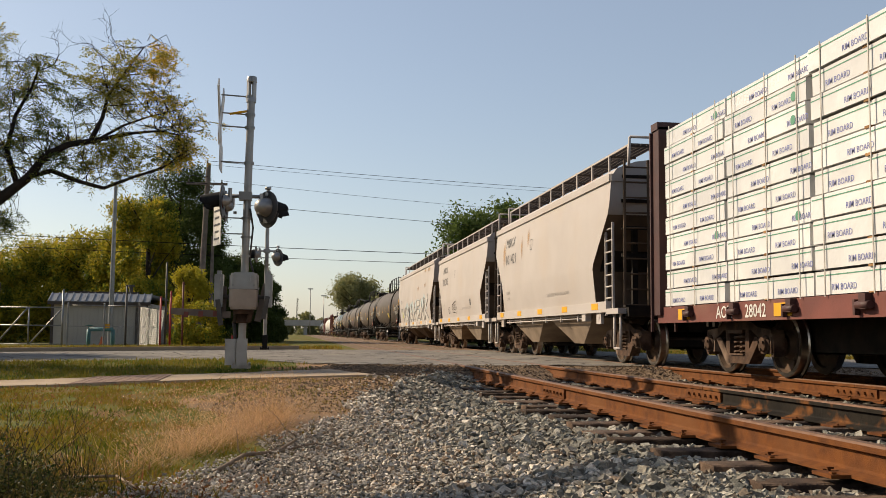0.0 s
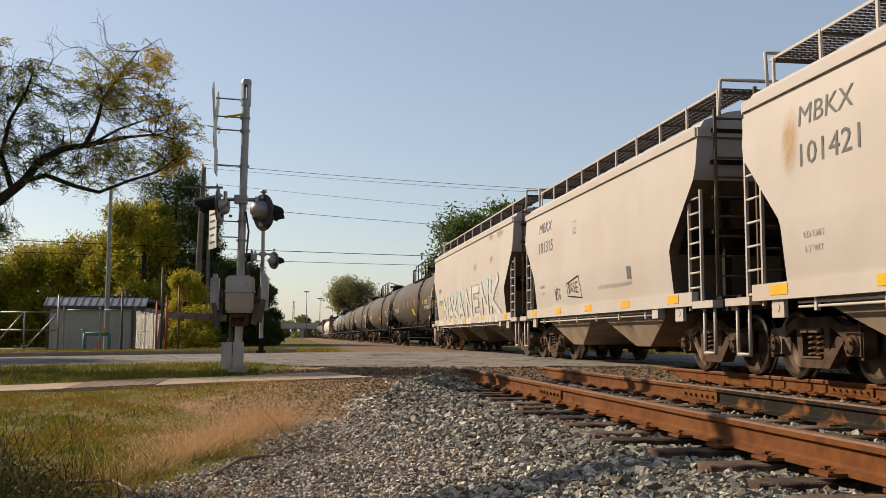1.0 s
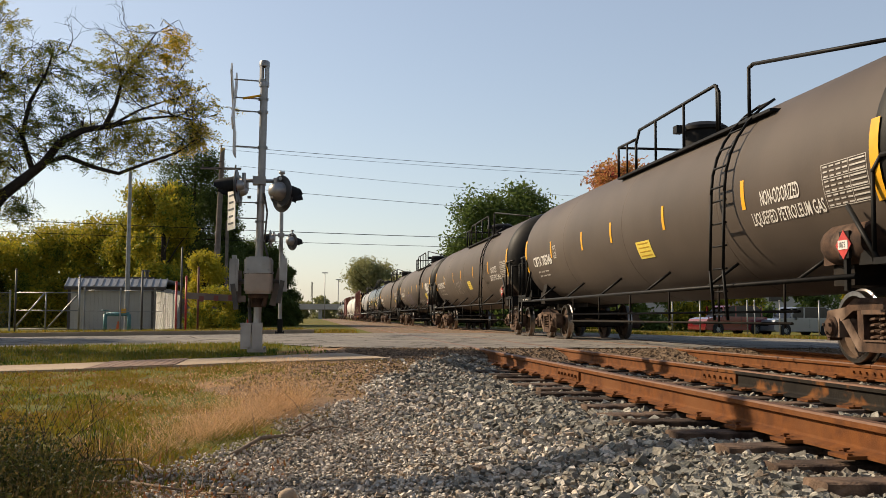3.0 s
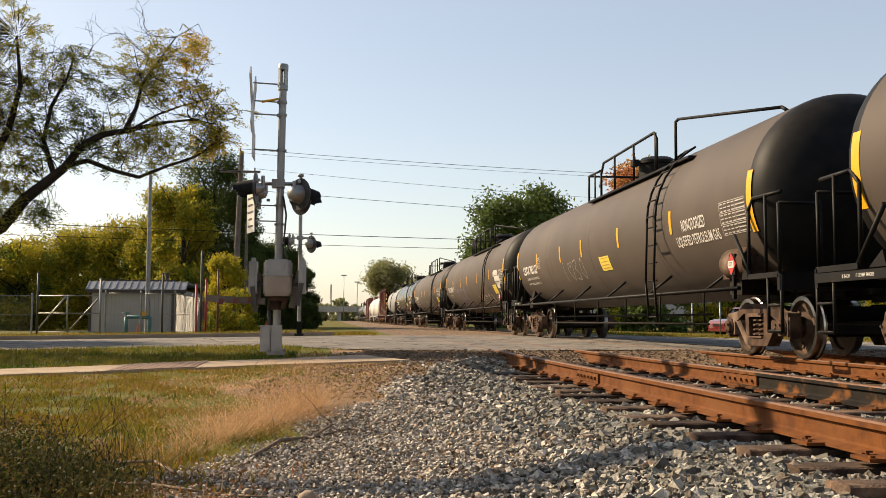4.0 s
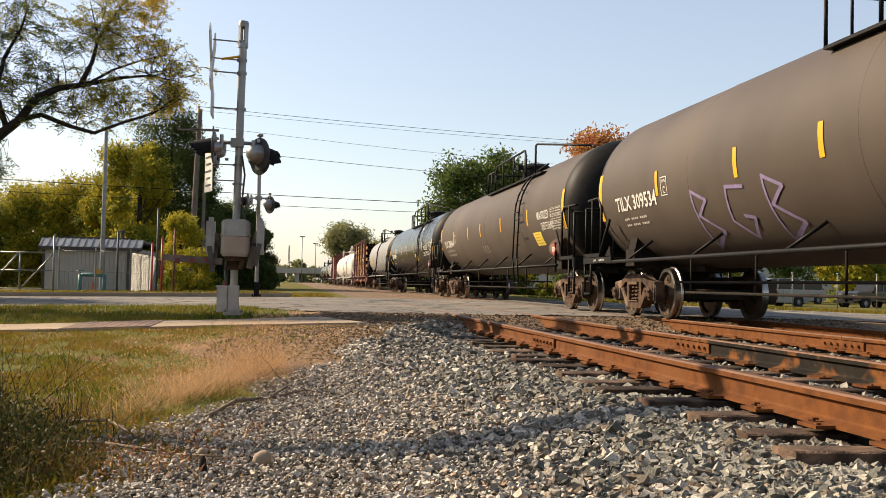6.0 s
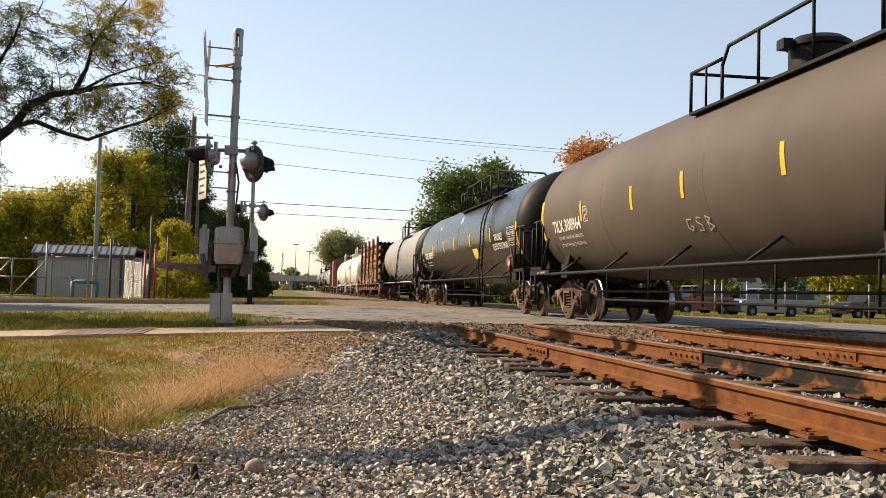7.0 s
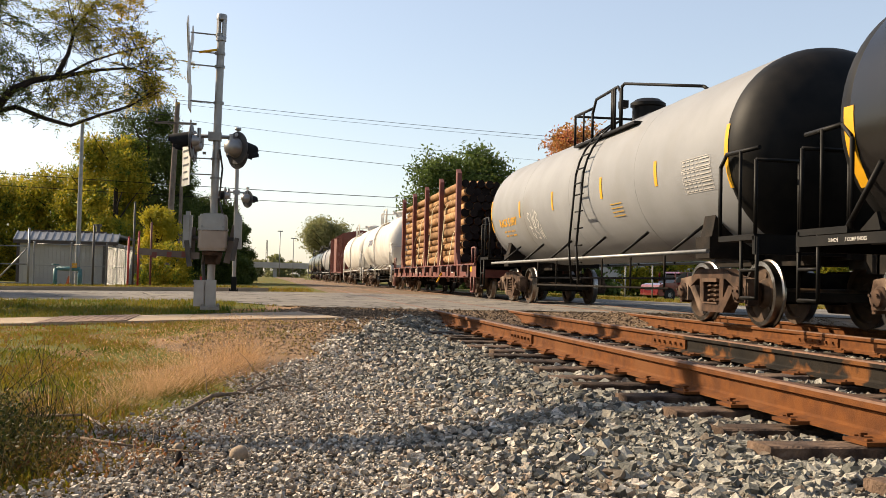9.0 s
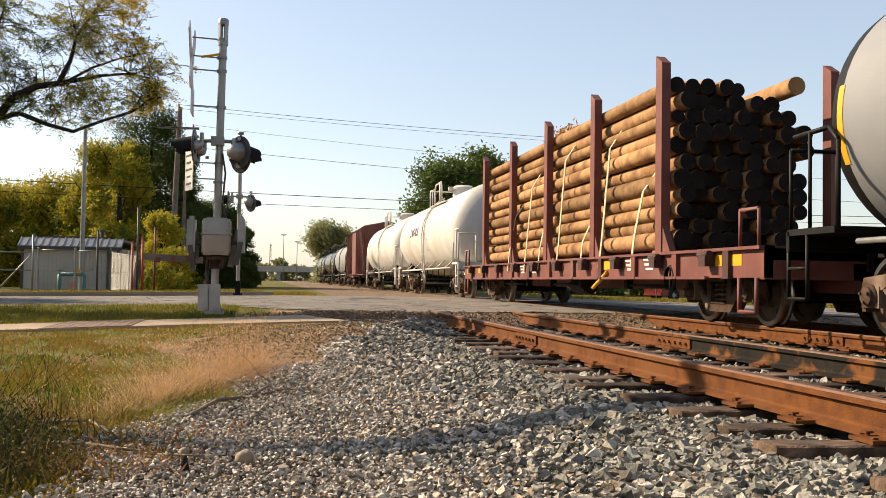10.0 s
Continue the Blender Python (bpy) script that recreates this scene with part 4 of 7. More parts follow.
    for k in range(bays):
        yc = -h + 1.3 + bw * (k + .5)
        bg = Geo()
        top, bot, xo = bw / 2 * .98, .35, (1.2 if bays == 2 else .8)
        P = [(-1.45, yc - top, zb), (1.45, yc - top, zb), (1.45, yc + top, zb), (-1.45, yc + top, zb), (-xo, yc - bot, .36), (xo, yc - bot, .36), (xo, yc + bot, .36), (-xo, yc + bot, .36)]
        bg.add(P, [(0, 1, 5, 4), (1, 2, 6, 5), (2, 3, 7, 6), (3, 0, 4, 7), (4, 5, 6, 7)])
        # two-bay cars get the better-lit brown, the three-bay car the shaded one
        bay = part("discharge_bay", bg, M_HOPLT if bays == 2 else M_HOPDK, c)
        part("outlet_gate", Geo().box((0, yc, .31), (1.5, .75, .08)).box((-.8, yc + .2, .33), (.16, .16, .14)).cyl((-.9, yc - .3, .33), (-.9, yc + .35, .33), .025, 6), M_UNDER, bay)
        part("seam", Geo().box((-1.165, yc, .7), (.012, .5, .04), (0, 42, 0)), M_HOPDK, bay)
    part("centre_sill", Geo().box((0, 0, .78), (.5, 2 * h + .9, .34)), M_UNDER, c)
    for s in (-1, 1):
        # end slope sheet, posts, platform
        eg = Geo()
        eg.add([(-1.45, s * (h - .1), 2.9), (1.45, s * (h - .1), 2.9), (1.45, s * (h - 1.6), zb), (-1.45, s * (h - 1.6), zb)], [(0, 1, 2, 3)])
        eg.box((0, s * (h - .05), .95), (2.9, 1.5, .16)).box((0, s * (h + .45), .95), (2.9, .12, .24))
        eg.box((0, s * (h - .4), 1.9), (.12, .2, 1.9)).box((-1.0, s * (h - .3), 1.9), (.1, .1, 1.9)).box((1.0, s * (h - .3), 1.9), (.1, .1, 1.9))
        part("end_frame", eg, M_UNDER, c)
        for z in (2.0, 2.5, 3.0, 3.45):
            part("end_beam", Geo().box((0, s * (h + .03), z), (2.7, .06, .06)), M_UNDER, c)
        for e in (-1, 1):
            ladder(c, e * 1.52, s * (h - .18), .9, 3.3 if s > 0 else 2.6, .42, M_HOP, 8, name="side_ladder")
            # end ladders take the same shade-darkened brown as the recess
            ladder(c, e * 1.1, s * (h + .12), .95, ztop + .3, .45, M_HOPDK, 10, "x", "end_ladder")
            part("corner_step", Geo().tube([(e * 1.5, s * (h + .4), .95), (e * 1.5, s * (h + .4), .3), (e * 1.5, s * (h + .05), .3), (e * 1.5, s * (h + .05), .95)], .026, 6).box((e * 1.4, s * (h + .2), .97), (.4, .7, .1)), M_HOP, c)
        coupler(c, s * (h + .3), s)
        truck(c, s * (h - .72))
    # roof walkway of open grating on posts
    zt = ztop + .62
    gr = Geo()
    for k in range(10):
        gr.box((-.88, -h + .1 + (2 * h - .2) * k / 9, zt - .03), (.5, .05, .04))
    for x0, x1 in ((-1.15, -.62), (.62, 1.15)):
        for i in range(int(2 * h / .1)):
            gr.box(((x0 + x1) / 2, -h + .1 * i, zt), (x1 - x0, .012, .022))
        for i in range(6):
            gr.box((x0 + (x1 - x0) * i / 5, 0, zt), (.01, 2 * h, .024))
    for s in (-1, 1):
        for i in range(10):
            gr.box((0, s * (h - .06 * i), zt), (1.25, .016, .03))
    part("roof_walkway", gr, M_TRIM, c, "open steel grating walkway")
    rp = Geo()
    for k in range(10):
        y = -h + .1 + (2 * h - .2) * k / 9
        for x in (-1.17, 1.17):
            rp.box((x, y, zt - .26), (.03, .045, .56))
    rp.box((-1.17, 0, zt), (.02, 2 * h, .034)).box((1.17, 0, zt), (.02, 2 * h, .034))
    for s in (-1, 1):
        rp.tube([(-1.2, s * h, zt - .45), (-1.2, s * (h + .06), zt + .12), (-.3, s * (h + .06), zt + .12)], .026, 6)
    part("walkway_post", rp, M_HOP, c)
    part("roof_hatch", Geo().box((0, 0, ztop + .42), (.8, 2 * h - 1.0, .12)), M_HOP, c)
    return c, h, body, lambda z: float(np.interp(z, zs, xs))


def lumber_car(y1):
    h = 11.0
    y0 = y1 - 2 * h
    c = car_root("lumber_car", y0, y1, "oxide-red centre-beam flat car stacked with white-wrapped timber packs", "flat car")
    part("deck", Geo().box((0, 0, .92), (2.7, 2 * h, .12)).box((-1.38, 0, .86), (.1, 2 * h, .25)).box((1.38, 0, .86), (.1, 2 * h, .25)).box((0, 0, .66), (.6, 2 * h, .34)), M_BROWN, c)
    # underframe with a deep dark box filling the shade below the deck
    part("underframe", Geo().box((0, 0, .56), (1.3, 2 * h - 6.5, .44)).box((-.9, -1, .6), (.5, 2.2, .3)).cyl((-1.0, -3.6, .55), (-1.0, -2.4, .55), .2, 12), M_UNDER, c)
    for s in (-1, 1):
        part("bulkhead", Geo().box((0, s * (h - .1), 2.38), (2.8, .16, 2.96)).box((0, s * (h - .1), 3.92), (3.0, .3, .12)).box((-1.4, s * (h - .1), 2.38), (.16, .3, 3.04)).box((1.4, s * (h - .1), 2.38), (.16, .3, 3.04)), M_DKBROWN, c)
        coupler(c, s * (h + .1), s)
        truck(c, s * (h - 2.2))
        ladder(c, -1.3, s * (h + .05), .6, 3.85, .4, M_DKBROWN, 10, "x")
    part("centre_beam", Geo().box((0, 0, 2.36), (.1, 2 * h - .4, 2.85)), M_DKBROWN, c)
    for k in range(14):
        part("winch", Geo().box((-1.46, -h + .45 + 1.55 * k, .90), (.10, .12, .16)).cyl((-1.48, -h + .34 + 1.55 * k, .86), (-1.48, -h + .58 + 1.55 * k, .86), .045, 8).box((-1.47, -h + .62 + 1.55 * k, .84), (.06, .04, .16)), M_DKBROWN, c)
        if k % 2:
            part("reflector", Geo().box((-1.435, -h + .72 + 1.55 * k, .86), (.006, .45, .16)), M_YEL, c, "yellow reflective patch")
    letters("reporting_mark", "AOK", .24, M_WHITE, c, (-1.436, h - 2.3, .78), "white stencilled mark")
    letters("reporting_mark", "28042", .24, M_WHITE, c, (-1.436, h - 3.2, .78), "white stencilled mark")
    # packs: rows of wrapped boards, each a pack with printed lines
    rows, ph = 10, .283
    y = h - .35
    lens = (2.3, 2.3, 2.3, 2.3, 2.3, 2.3, 2.3)
    rr = random.Random(3)
    for L in lens:
        for k in range(rows):
            z = .985 + ph * (k + .5)
            dx = rr.uniform(-.03, .02)
            pk = part("timber_pack", Geo().box((-.75 + dx, y - L / 2 + rr.uniform(-.03, .03), z), (1.34, L - .08, ph - .024), (rr.uniform(-.25, .25), 0, 0)), M_WRAP, c)
            xs = -1.4215 + dx
            part("printed_line", Geo().box((xs, y - L / 2, z + .085), (.004, L - .1, .013)), M_GREENINK, pk)
            for q in range(2):
                letters("print", "RIM BOARD", .10, M_BLUEINK, pk, (xs - .002, y - .35 - 1.05 * q - .4 * (k % 2), z - .085), "blue printed words", length=.5, bold=.002)
            if rr.random() < .25:
                part("print_mark", Geo().cyl((xs, y - L + .35, z - .03), (xs - .004, y - L + .35, z - .03), .06, 12), M_GREENINK, pk)
            part("bearer", Geo().box((-.75, y - L / 2, z - ph / 2), (1.36, .09, .03)), M_LOG, pk)
        for ys in (y - .3, y - L / 2 - .1, y - L + .25):
            part("strap", Geo().box((-1.456, ys, 2.4), (.008, .018, 2.86)), M_FADED, c)
        y -= L
    return c


def log_car(y0, y1):
    c = car_root("log_car", y0, y1, "oxide-red bulkhead flat car loaded with long dark-ended logs", "flat car")
    h = (y1 - y0) / 2
    part("deck", Geo().box((0, 0, .90), (2.75, 2 * h, .14)).box((0, 0, .62), (.6, 2 * h, .36)), M_BROWN, c)
    for s in (-1, 1):
        part("side_sill", Geo().box((s * 1.4, 0, .80), (.12, 2 * h, .36)).box((s * 1.42, 0, .98), (.2, 2 * h, .04)).box((s * 1.42, 0, .62), (.2, 2 * h - 3, .04)), M_BROWN, c)
        part("end_sill", Geo().box((0, s * (h - .08), .80), (2.9, .16, .4)), M_BROWN, c)
        coupler(c, s * (h + .1), s)
        truck(c, s * (h - 2.0))
        for e in (-1, 1):
            part("corner_step", Geo().tube([(e * 1.47, s * (h - .15), .62), (e * 1.47, s * (h - .15), .2), (e * 1.47, s * (h - .6), .2), (e * 1.47, s * (h - .6), .62)], .03, 6).tube([(e * 1.46, s * (h - .12), .95), (e * 1.46, s * (h - .12), 1.45), (e * 1.46, s * (h - .6), 1.45), (e * 1.46, s * (h - .6), .95)], .026, 6), M_BROWN, c)
    off = -(y0 + y1) / 2
    for k in range(5):
        y = 177.2 + off + 12.65 * k / 4
        for e in (-1, 1):
            x = e * 1.38
            part("stake", Geo().prism([(x - .07, y - .12), (x + .07, y - .12), (x + .07, y + .12), (x - .07, y + .12)], .9, 3.86, "z").prism([(y - .12, 3.86), (y + .12, 3.86), (y + .12, 4.0)], x - .07, x + .07, "x").prism([(y - .12, 1.0), (y - .42, 1.0), (y - .12, 1.4)], x - .05, x + .05, "x"), M_BROWN, c)
    rr = random.Random(8)
    L0, L1 = 177.05 + off, 190.55 + off
    rads = [.132, .122, .136, .127, .14, .136, .127, .132, .122, .136, .125]
    z = 1.2
    for r_i, r0 in enumerate(rads):
        x = -1.30 + r0 + (.1 if r_i % 2 else 0)
        n = 0
        while x < (.82 if r_i < 9 else .6) + rr.uniform(-.12, .12) and not (r_i == len(rads) - 1 and n > 4):
            r = r0 * rr.uniform(.85, 1.1)
            e = rr.uniform(-.16, .16)
            lg = Geo().cyl((x, L0 + e, z + rr.uniform(-.02, .02)), (x + rr.uniform(-.03, .03), L1 + e, z + rr.uniform(-.02, .02)), r, 14, r * .88, caps=False)
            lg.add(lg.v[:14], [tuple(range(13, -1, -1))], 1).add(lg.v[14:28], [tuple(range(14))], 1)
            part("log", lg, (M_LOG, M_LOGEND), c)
            x += 2.02 * r0
            n += 1
        z += 1.78 * r0
    part("log", Geo().cyl((.55, L0 - .3, z - .22), (.8, L1 - 4, z - .2), .14, 14, mi=0), (M_LOG, M_LOGEND), c, "stray log lying on top")
    for x in (-.8, .8):
        for y in (L0 + .4, 0, L1 - .6):
            part("bearer", Geo().box((x, y, .99), (1.2, .2, .1)), M_LOG, c)
    # yellow webbing straps
    M_STRAP = bpy.data.materials.get("webbing_strap") or mat("webbing_strap", (.62, .55, .36), (.5, .43, .26), 9, .7)
    for y, z1 in ((-4.9, 2.3), (-3.3, 3.2), (-2.2, 1.9), (-.6, 3.3), (.8, 2.2), (2.0, 3.0), (3.6, 2.4)):
        s = Geo()
        pts = [(-1.5, y, .8), (-1.46, y - .05, 1.3), (-1.36, y - .16, z1 - .3), (-1.2, y - .3, z1)]
        for a, b in zip(pts, pts[1:]):
            s.add([(a[0], a[1] - .04, a[2]), (a[0], a[1] + .04, a[2]), (b[0], b[1] + .04, b[2]), (b[0], b[1] - .04, b[2]), (a[0] + .012, a[1] - .04, a[2]), (a[0] + .012, a[1] + .04, a[2]), (b[0] + .012, b[1] + .04, b[2]), (b[0] + .012, b[1] - .04, b[2])],
                  [(0, 1, 2, 3), (4, 7, 6, 5), (0, 4, 5, 1), (2, 6, 7, 3), (1, 5, 6, 2), (0, 3, 7, 4)])
        part("strap", s, M_STRAP, c, "pale webbing strap")
    for k in range(10):
        part("winch", Geo().box((-1.53, -h + 1.4 + 1.75 * k, .86), (.16, .2, .18)).cyl((-1.56, -h + 1.25 + 1.75 * k, .92), (-1.56, -h + 1.55 + 1.75 * k, .92), .055, 8), M_DKBROWN, c)
    for k in range(11):
        y = -h + .9 + 1.64 * k
        part("stake_pocket", Geo().box((-1.485, y, .80), (.06, .16, .34)).box((-1.485, y, .62), (.09, .2, .03)), M_BROWN if k % 3 else M_DKBROWN, c)
    for y0_, y1_ in ((-h + 3.4, -h + 5.2), (-1.5, .6), (2.6, 5.0)):
        part("brake_rigging", Geo().cyl((-1.2, y0_, .5), (-1.2, y1_, .5), .03, 6).box((-1.2, y0_, .56), (.12, .12, .24)).box((-1.2, y1_, .56), (.12, .12, .24)), M_UNDER, c)
    part("brake_cylinder", Geo().lathe([(-.5, 0), (-.5, .16), (.35, .16), (.42, .08), (.8, .05), (.8, 0)], 14, "y", (-1.05, -1.0, .48)), M_UNDER, c)
    part("release_handle", Geo().cyl((-1.5, -h + 6.2, .45), (-1.48, -h + 5.5, .72), .035, 6), M_YEL, c, "yellow handle")
    wheel_ = Geo().lathe([(-1.53, .16), (-1.50, .19), (-1.47, .16)], 16, "x", (0, -h + 2.7, .62)).cyl((-1.5, -h + 2.54, .62), (-1.5, -h + 2.86, .62), .016, 6).cyl((-1.5, -h + 2.7, .46), (-1.5, -h + 2.7, .78), .016, 6)
    part("hand_brake_wheel", wheel_, M_UNDER, c)
    for y in (-h + .75, -h + 1.3, -h + 5.6, -.2, 3.2, h - 2.2, h - .6):
        part("reflector", Geo().box((-1.464, y, .84), (.006, .4, .14)), M_YEL, c, "yellow reflective patch")
    for y in (-h + 3.6, -h + 4.4, 2.2, 1.2):
        pb = Geo()
        for k in range(3):
            pb.box((-1.464, y, .9 - .07 * k), (.005, .5 - .1 * k, .035))
        part("stencil_line", pb, M_WHITE, c)
    return c


def box_car(y0, y1):
    c = car_root("box_car", y0, y1, "oxide-red ribbed steel box car", "box car")
    h = (y1 - y0) / 2
    b = part("body", Geo().box((0, 0, 2.45), (2.9, 2 * h, 3.1)).prism([(-1.5, 4.0), (1.5, 4.0), (0, 4.3)], -h, h, "y"), M_BROWN, c)
    for k in range(18):
        y = -h + .2 + (2 * h - .4) * k / 17
        part("rib", Geo().box((-1.48, y, 2.45), (.07, .1, 3.0)), M_BROWN, b)
    part("door", Geo().box((-1.5, .3, 2.4), (.06, 3.0, 2.9)), M_BROWN, c)
    for z in (1.3, 1.7, 2.1, 2.5, 2.9, 3.3, 3.7):
        part("end_rib", Geo().box((0, -h - .03, z), (2.7, .1, .2)), M_BROWN, b)
    part("centre_sill", Geo().box((0, 0, .78), (.6, 2 * h + .8, .35)), M_UNDER, c)
    for s in (-1, 1):
        coupler(c, s * (h + .2), s)
        truck(c, s * (h - 1.9))
        ladder(c, -1.5, s * (h - .35), .7, 4.0, .4, M_BROWN, 9)
    return c




def ribbons(name, strokes, width, material, parent, put, label=""):
    """Painted strokes on a car's side: polylines in (u, v), mapped to the surface by put(u, v)."""
    gg = Geo()
    for st_ in strokes:
        fine = [st_[0]]
        for (a0, b0), (a1, b1) in zip(st_, st_[1:]):
            m = max(1, int(math.hypot(a1 - a0, b1 - b0) / .12))
            fine += [(a0 + (a1 - a0) * q / m, b0 + (b1 - b0) * q / m) for q in range(1, m + 1)]
        for (u0, v0), (u1, v1) in zip(fine, fine[1:]):
            d = math.hypot(u1 - u0, v1 - v0) or 1
            ex, ey = (u1 - u0) / d * width * .35, (v1 - v0) / d * width * .35
            nx, ny = -(v1 - v0) / d * width / 2, (u1 - u0) / d * width / 2
            q = [(u0 - ex + nx, v0 - ey + ny), (u1 + ex + nx, v1 + ey + ny), (u1 + ex - nx, v1 + ey - ny), (u0 - ex - nx, v0 - ey - ny)]
            lift = .00012 * (len(gg.f) % 37)
            gg.add([(x - lift, y, z) for x, y, z in (put(a, b) for a, b in q)], [(0, 1, 2, 3)])
    return part(name, gg, material, parent, label)


GLYPH = {"N": [[(0, 0), (.05, 1), (.75, .05), (.85, 1.1)]], "A": [[(0, 0), (.45, 1), (.9, 0)], [(.2, .35), (.7, .35)]],
         "K": [[(0, 0), (.05, 1)], [(.85, 1.1), (.1, .45), (.9, 0)]], "E": [[(.8, .02), (.02, 0), (.04, 1), (.8, 1)], [(.03, .5), (.65, .5)]],
         "I": [[(.3, 0), (.3, 1)]], "3": [[(0, .9), (.5, 1), (.6, .75), (.25, .55), (.65, .3), (.5, 0), (0, .08)]],
         "0": [[(.35, 0), (.05, .3), (.1, .8), (.4, 1), (.65, .7), (.6, .2), (.35, 0)]],
         "v": [[(.5, 0), (.05, .55), (.1, .85), (.35, .9), (.5, .65), (.68, .92), (.92, .85), (.95, .55), (.5, 0)]],
         "s": [[(.7, .9), (.3, 1), (.1, .7), (.6, .4), (.5, .05), (.05, .1)]], "w": [[(0, 1), (.2, 0), (.45, .8), (.65, 0), (.9, 1.1)]],
         "g": [[(.7, .9), (.2, .95), (.05, .4), (.4, .1), (.7, .4), (.45, .45)]], "b": [[(.1, 0), (.15, 1), (.6, .8), (.2, .55), (.7, .25), (.1, 0)]]}


def tag_strokes(word, w, h, grow=0.0):
    out, u = [], 0.0
    n = len(word)
    for k, ch in enumerate(word):
        f = 1 + grow * k / n
        for st_ in GLYPH.get(ch, []):
            out.append([(u + a * w * f, b * h * f) for a, b in st_])
        u += (w * 1.12 * f) if ch != " " else w * .45
    return out


def blot(cu, cv, ru, rv, seed):
    rr = random.Random(seed)
    return [(cu + ru * math.cos(a) * rr.uniform(.7, 1.1), cv + rv * math.sin(a) * rr.uniform(.7, 1.1)) for a in [2 * math.pi * i / 12 for i in range(12)]]


lumber_car(15.45)
RUST = bpy.data.materials.new("orange_rust_stain")       # rust that thins out to nothing at the stain's rim
RUST.use_nodes = True
rn = RUST.node_tree
rb = rn.nodes["Principled BSDF"]
rb.inputs["Base Color"].default_value, rb.inputs["Roughness"].default_value = (0.42, 0.25, 0.11, 1), 0.85
rtc, rlen, rfall, rnoi, rmul, rtr, rmix = (rn.nodes.new("ShaderNode" + k) for k in ("TexCoord", "VectorMath", "MapRange", "TexNoise", "Math", "BsdfTransparent", "MixShader"))
rlen.operation, rmul.operation = "LENGTH", "MULTIPLY"
rfall.interpolation_type = "SMOOTHSTEP"
rfall.inputs[1].default_value, rfall.inputs[2].default_value, rfall.inputs[3].default_value, rfall.inputs[4].default_value = 0.1, 0.95, 1.1, 0.0
rnoi.inputs["Scale"].default_value, rnoi.inputs["Detail"].default_value = 2.6, 7
rn.links.new(rtc.outputs["Object"], rlen.inputs[0])
rn.links.new(rtc.outputs["Object"], rnoi.inputs["Vector"])
rn.links.new(rlen.outputs["Value"], rfall.inputs[0])
rn.links.new(rfall.outputs[0], rmul.inputs[0])
rn.links.new(rnoi.outputs[0], rmul.inputs[1])
rn.links.new(rmul.outputs[0], rmix.inputs[0])
rn.links.new(rtr.outputs[0], rmix.inputs[1])
rn.links.new(rb.outputs[0], rmix.inputs[2])
rn.links.new(rmix.outputs[0], rn.nodes["Material Output"].inputs[0])


def rust_stain(body, put, cu, cv, ru, rv):
    """A soft round stain on a car's side; its own space is scaled so that the rim lies at 1."""
    x0 = put(cu, cv)[0]
    P = [put(cu + ru * r * math.cos(2 * math.pi * i / 16), cv + rv * r * math.sin(2 * math.pi * i / 16)) for r in (.5, 1) for i in range(16)]
    P = [((x - x0), (y - cu) / ru, (z - cv) / rv) for x, y, z in P]
    F = [tuple(range(16))] + [(i, (i + 1) % 16, 16 + (i + 1) % 16, 16 + i) for i in range(16)]
    part("stain", Geo().add(P, F), RUST, body, "", Matrix.LocRotScale((x0, cu, cv), None, (1, ru, rv)))


for y0, y1, number, label in ((17.5, 28.1, "101421", "cream two-bay covered hopper with rust stains"), (29.6, 40.2, "101315", "cream two-bay covered hopper with small black tags")):
    car, hh, body, sf = hopper("covered_hopper", y0, y1, 2, label, (), ztop=3.45)
    letters("reporting_mark", "MBKX", .34, M_DKTEXT, body, (0, hh - 1.42, 2.88), "dark stencilled reporting mark", surf=sf, length=1.15, bold=0)
    letters("reporting_mark", number, .37, M_DKTEXT, body, (0, hh - 1.40, 2.42), "dark stencilled car number", surf=sf, length=1.30, bold=0)
    letters("stencil", "VENT CAR WHEN UNLOADING", .1, M_GREYTEXT, body, (0, -.6, 1.4), "small dark stencilled words", surf=sf, length=1.9)
    letters("stencil", "LD LMT", .1, M_GREYTEXT, body, (0, hh - 1.5, 1.62), "small dark stencilled words", surf=sf, length=.45)
    letters("stencil", "LT WT", .1, M_GREYTEXT, body, (0, hh - 1.5, 1.46), "small dark stencilled words", surf=sf, length=.4)
    fr = lambda u, v, a=0.0: (-sf(v) - .007, u, v)
    ribbons("plate_mark", [[(.98, 2.62), (.98, 2.86), (.76, 2.86), (.76, 2.62), (.98, 2.62)]], .014, M_DKTEXT, body, fr, "small stencilled frame")
    letters("stencil", "C", .13, M_DKTEXT, body, (0, .92, 2.65), "", surf=sf)
    if number == "101421":
        for spot in ((4.05, 2.75, .26, .5), (1.9, 2.75, .16, .4), (1.2, 2.95, .2, .3)):
            rust_stain(body, fr, *spot)
    else:
        ribbons("tag", [[(1.52, 1.62), (1.5, 1.36), (.5, 1.3), (.62, 1.74), (1.52, 1.62)]] + [[(1.4 - a, 1.42 + b) for a, b in st_] for st_ in tag_strokes("bgsE", .16, .2)], .022, M_BLACK, body, fr, "black spray-painted tag")
        ribbons("tag", [[(2.5 - a, 1.3 + b) for a, b in st_] for st_ in tag_strokes("wsg", .14, .26)], .02, M_BLACK, body, fr, "black spray-painted tag")
        part("notice_panel", Geo().add([fr(-2.3, 1.5), fr(-2.5, 1.5), fr(-2.5, 1.72), fr(-2.3, 1.72)], [(0, 1, 2, 3)]), M_DKTEXT, body)
car, hh, body, sf = hopper("covered_hopper", 41.7, 56.55, 3, "cream three-bay covered hopper with grey and blue graffiti", (), ztop=3.62)
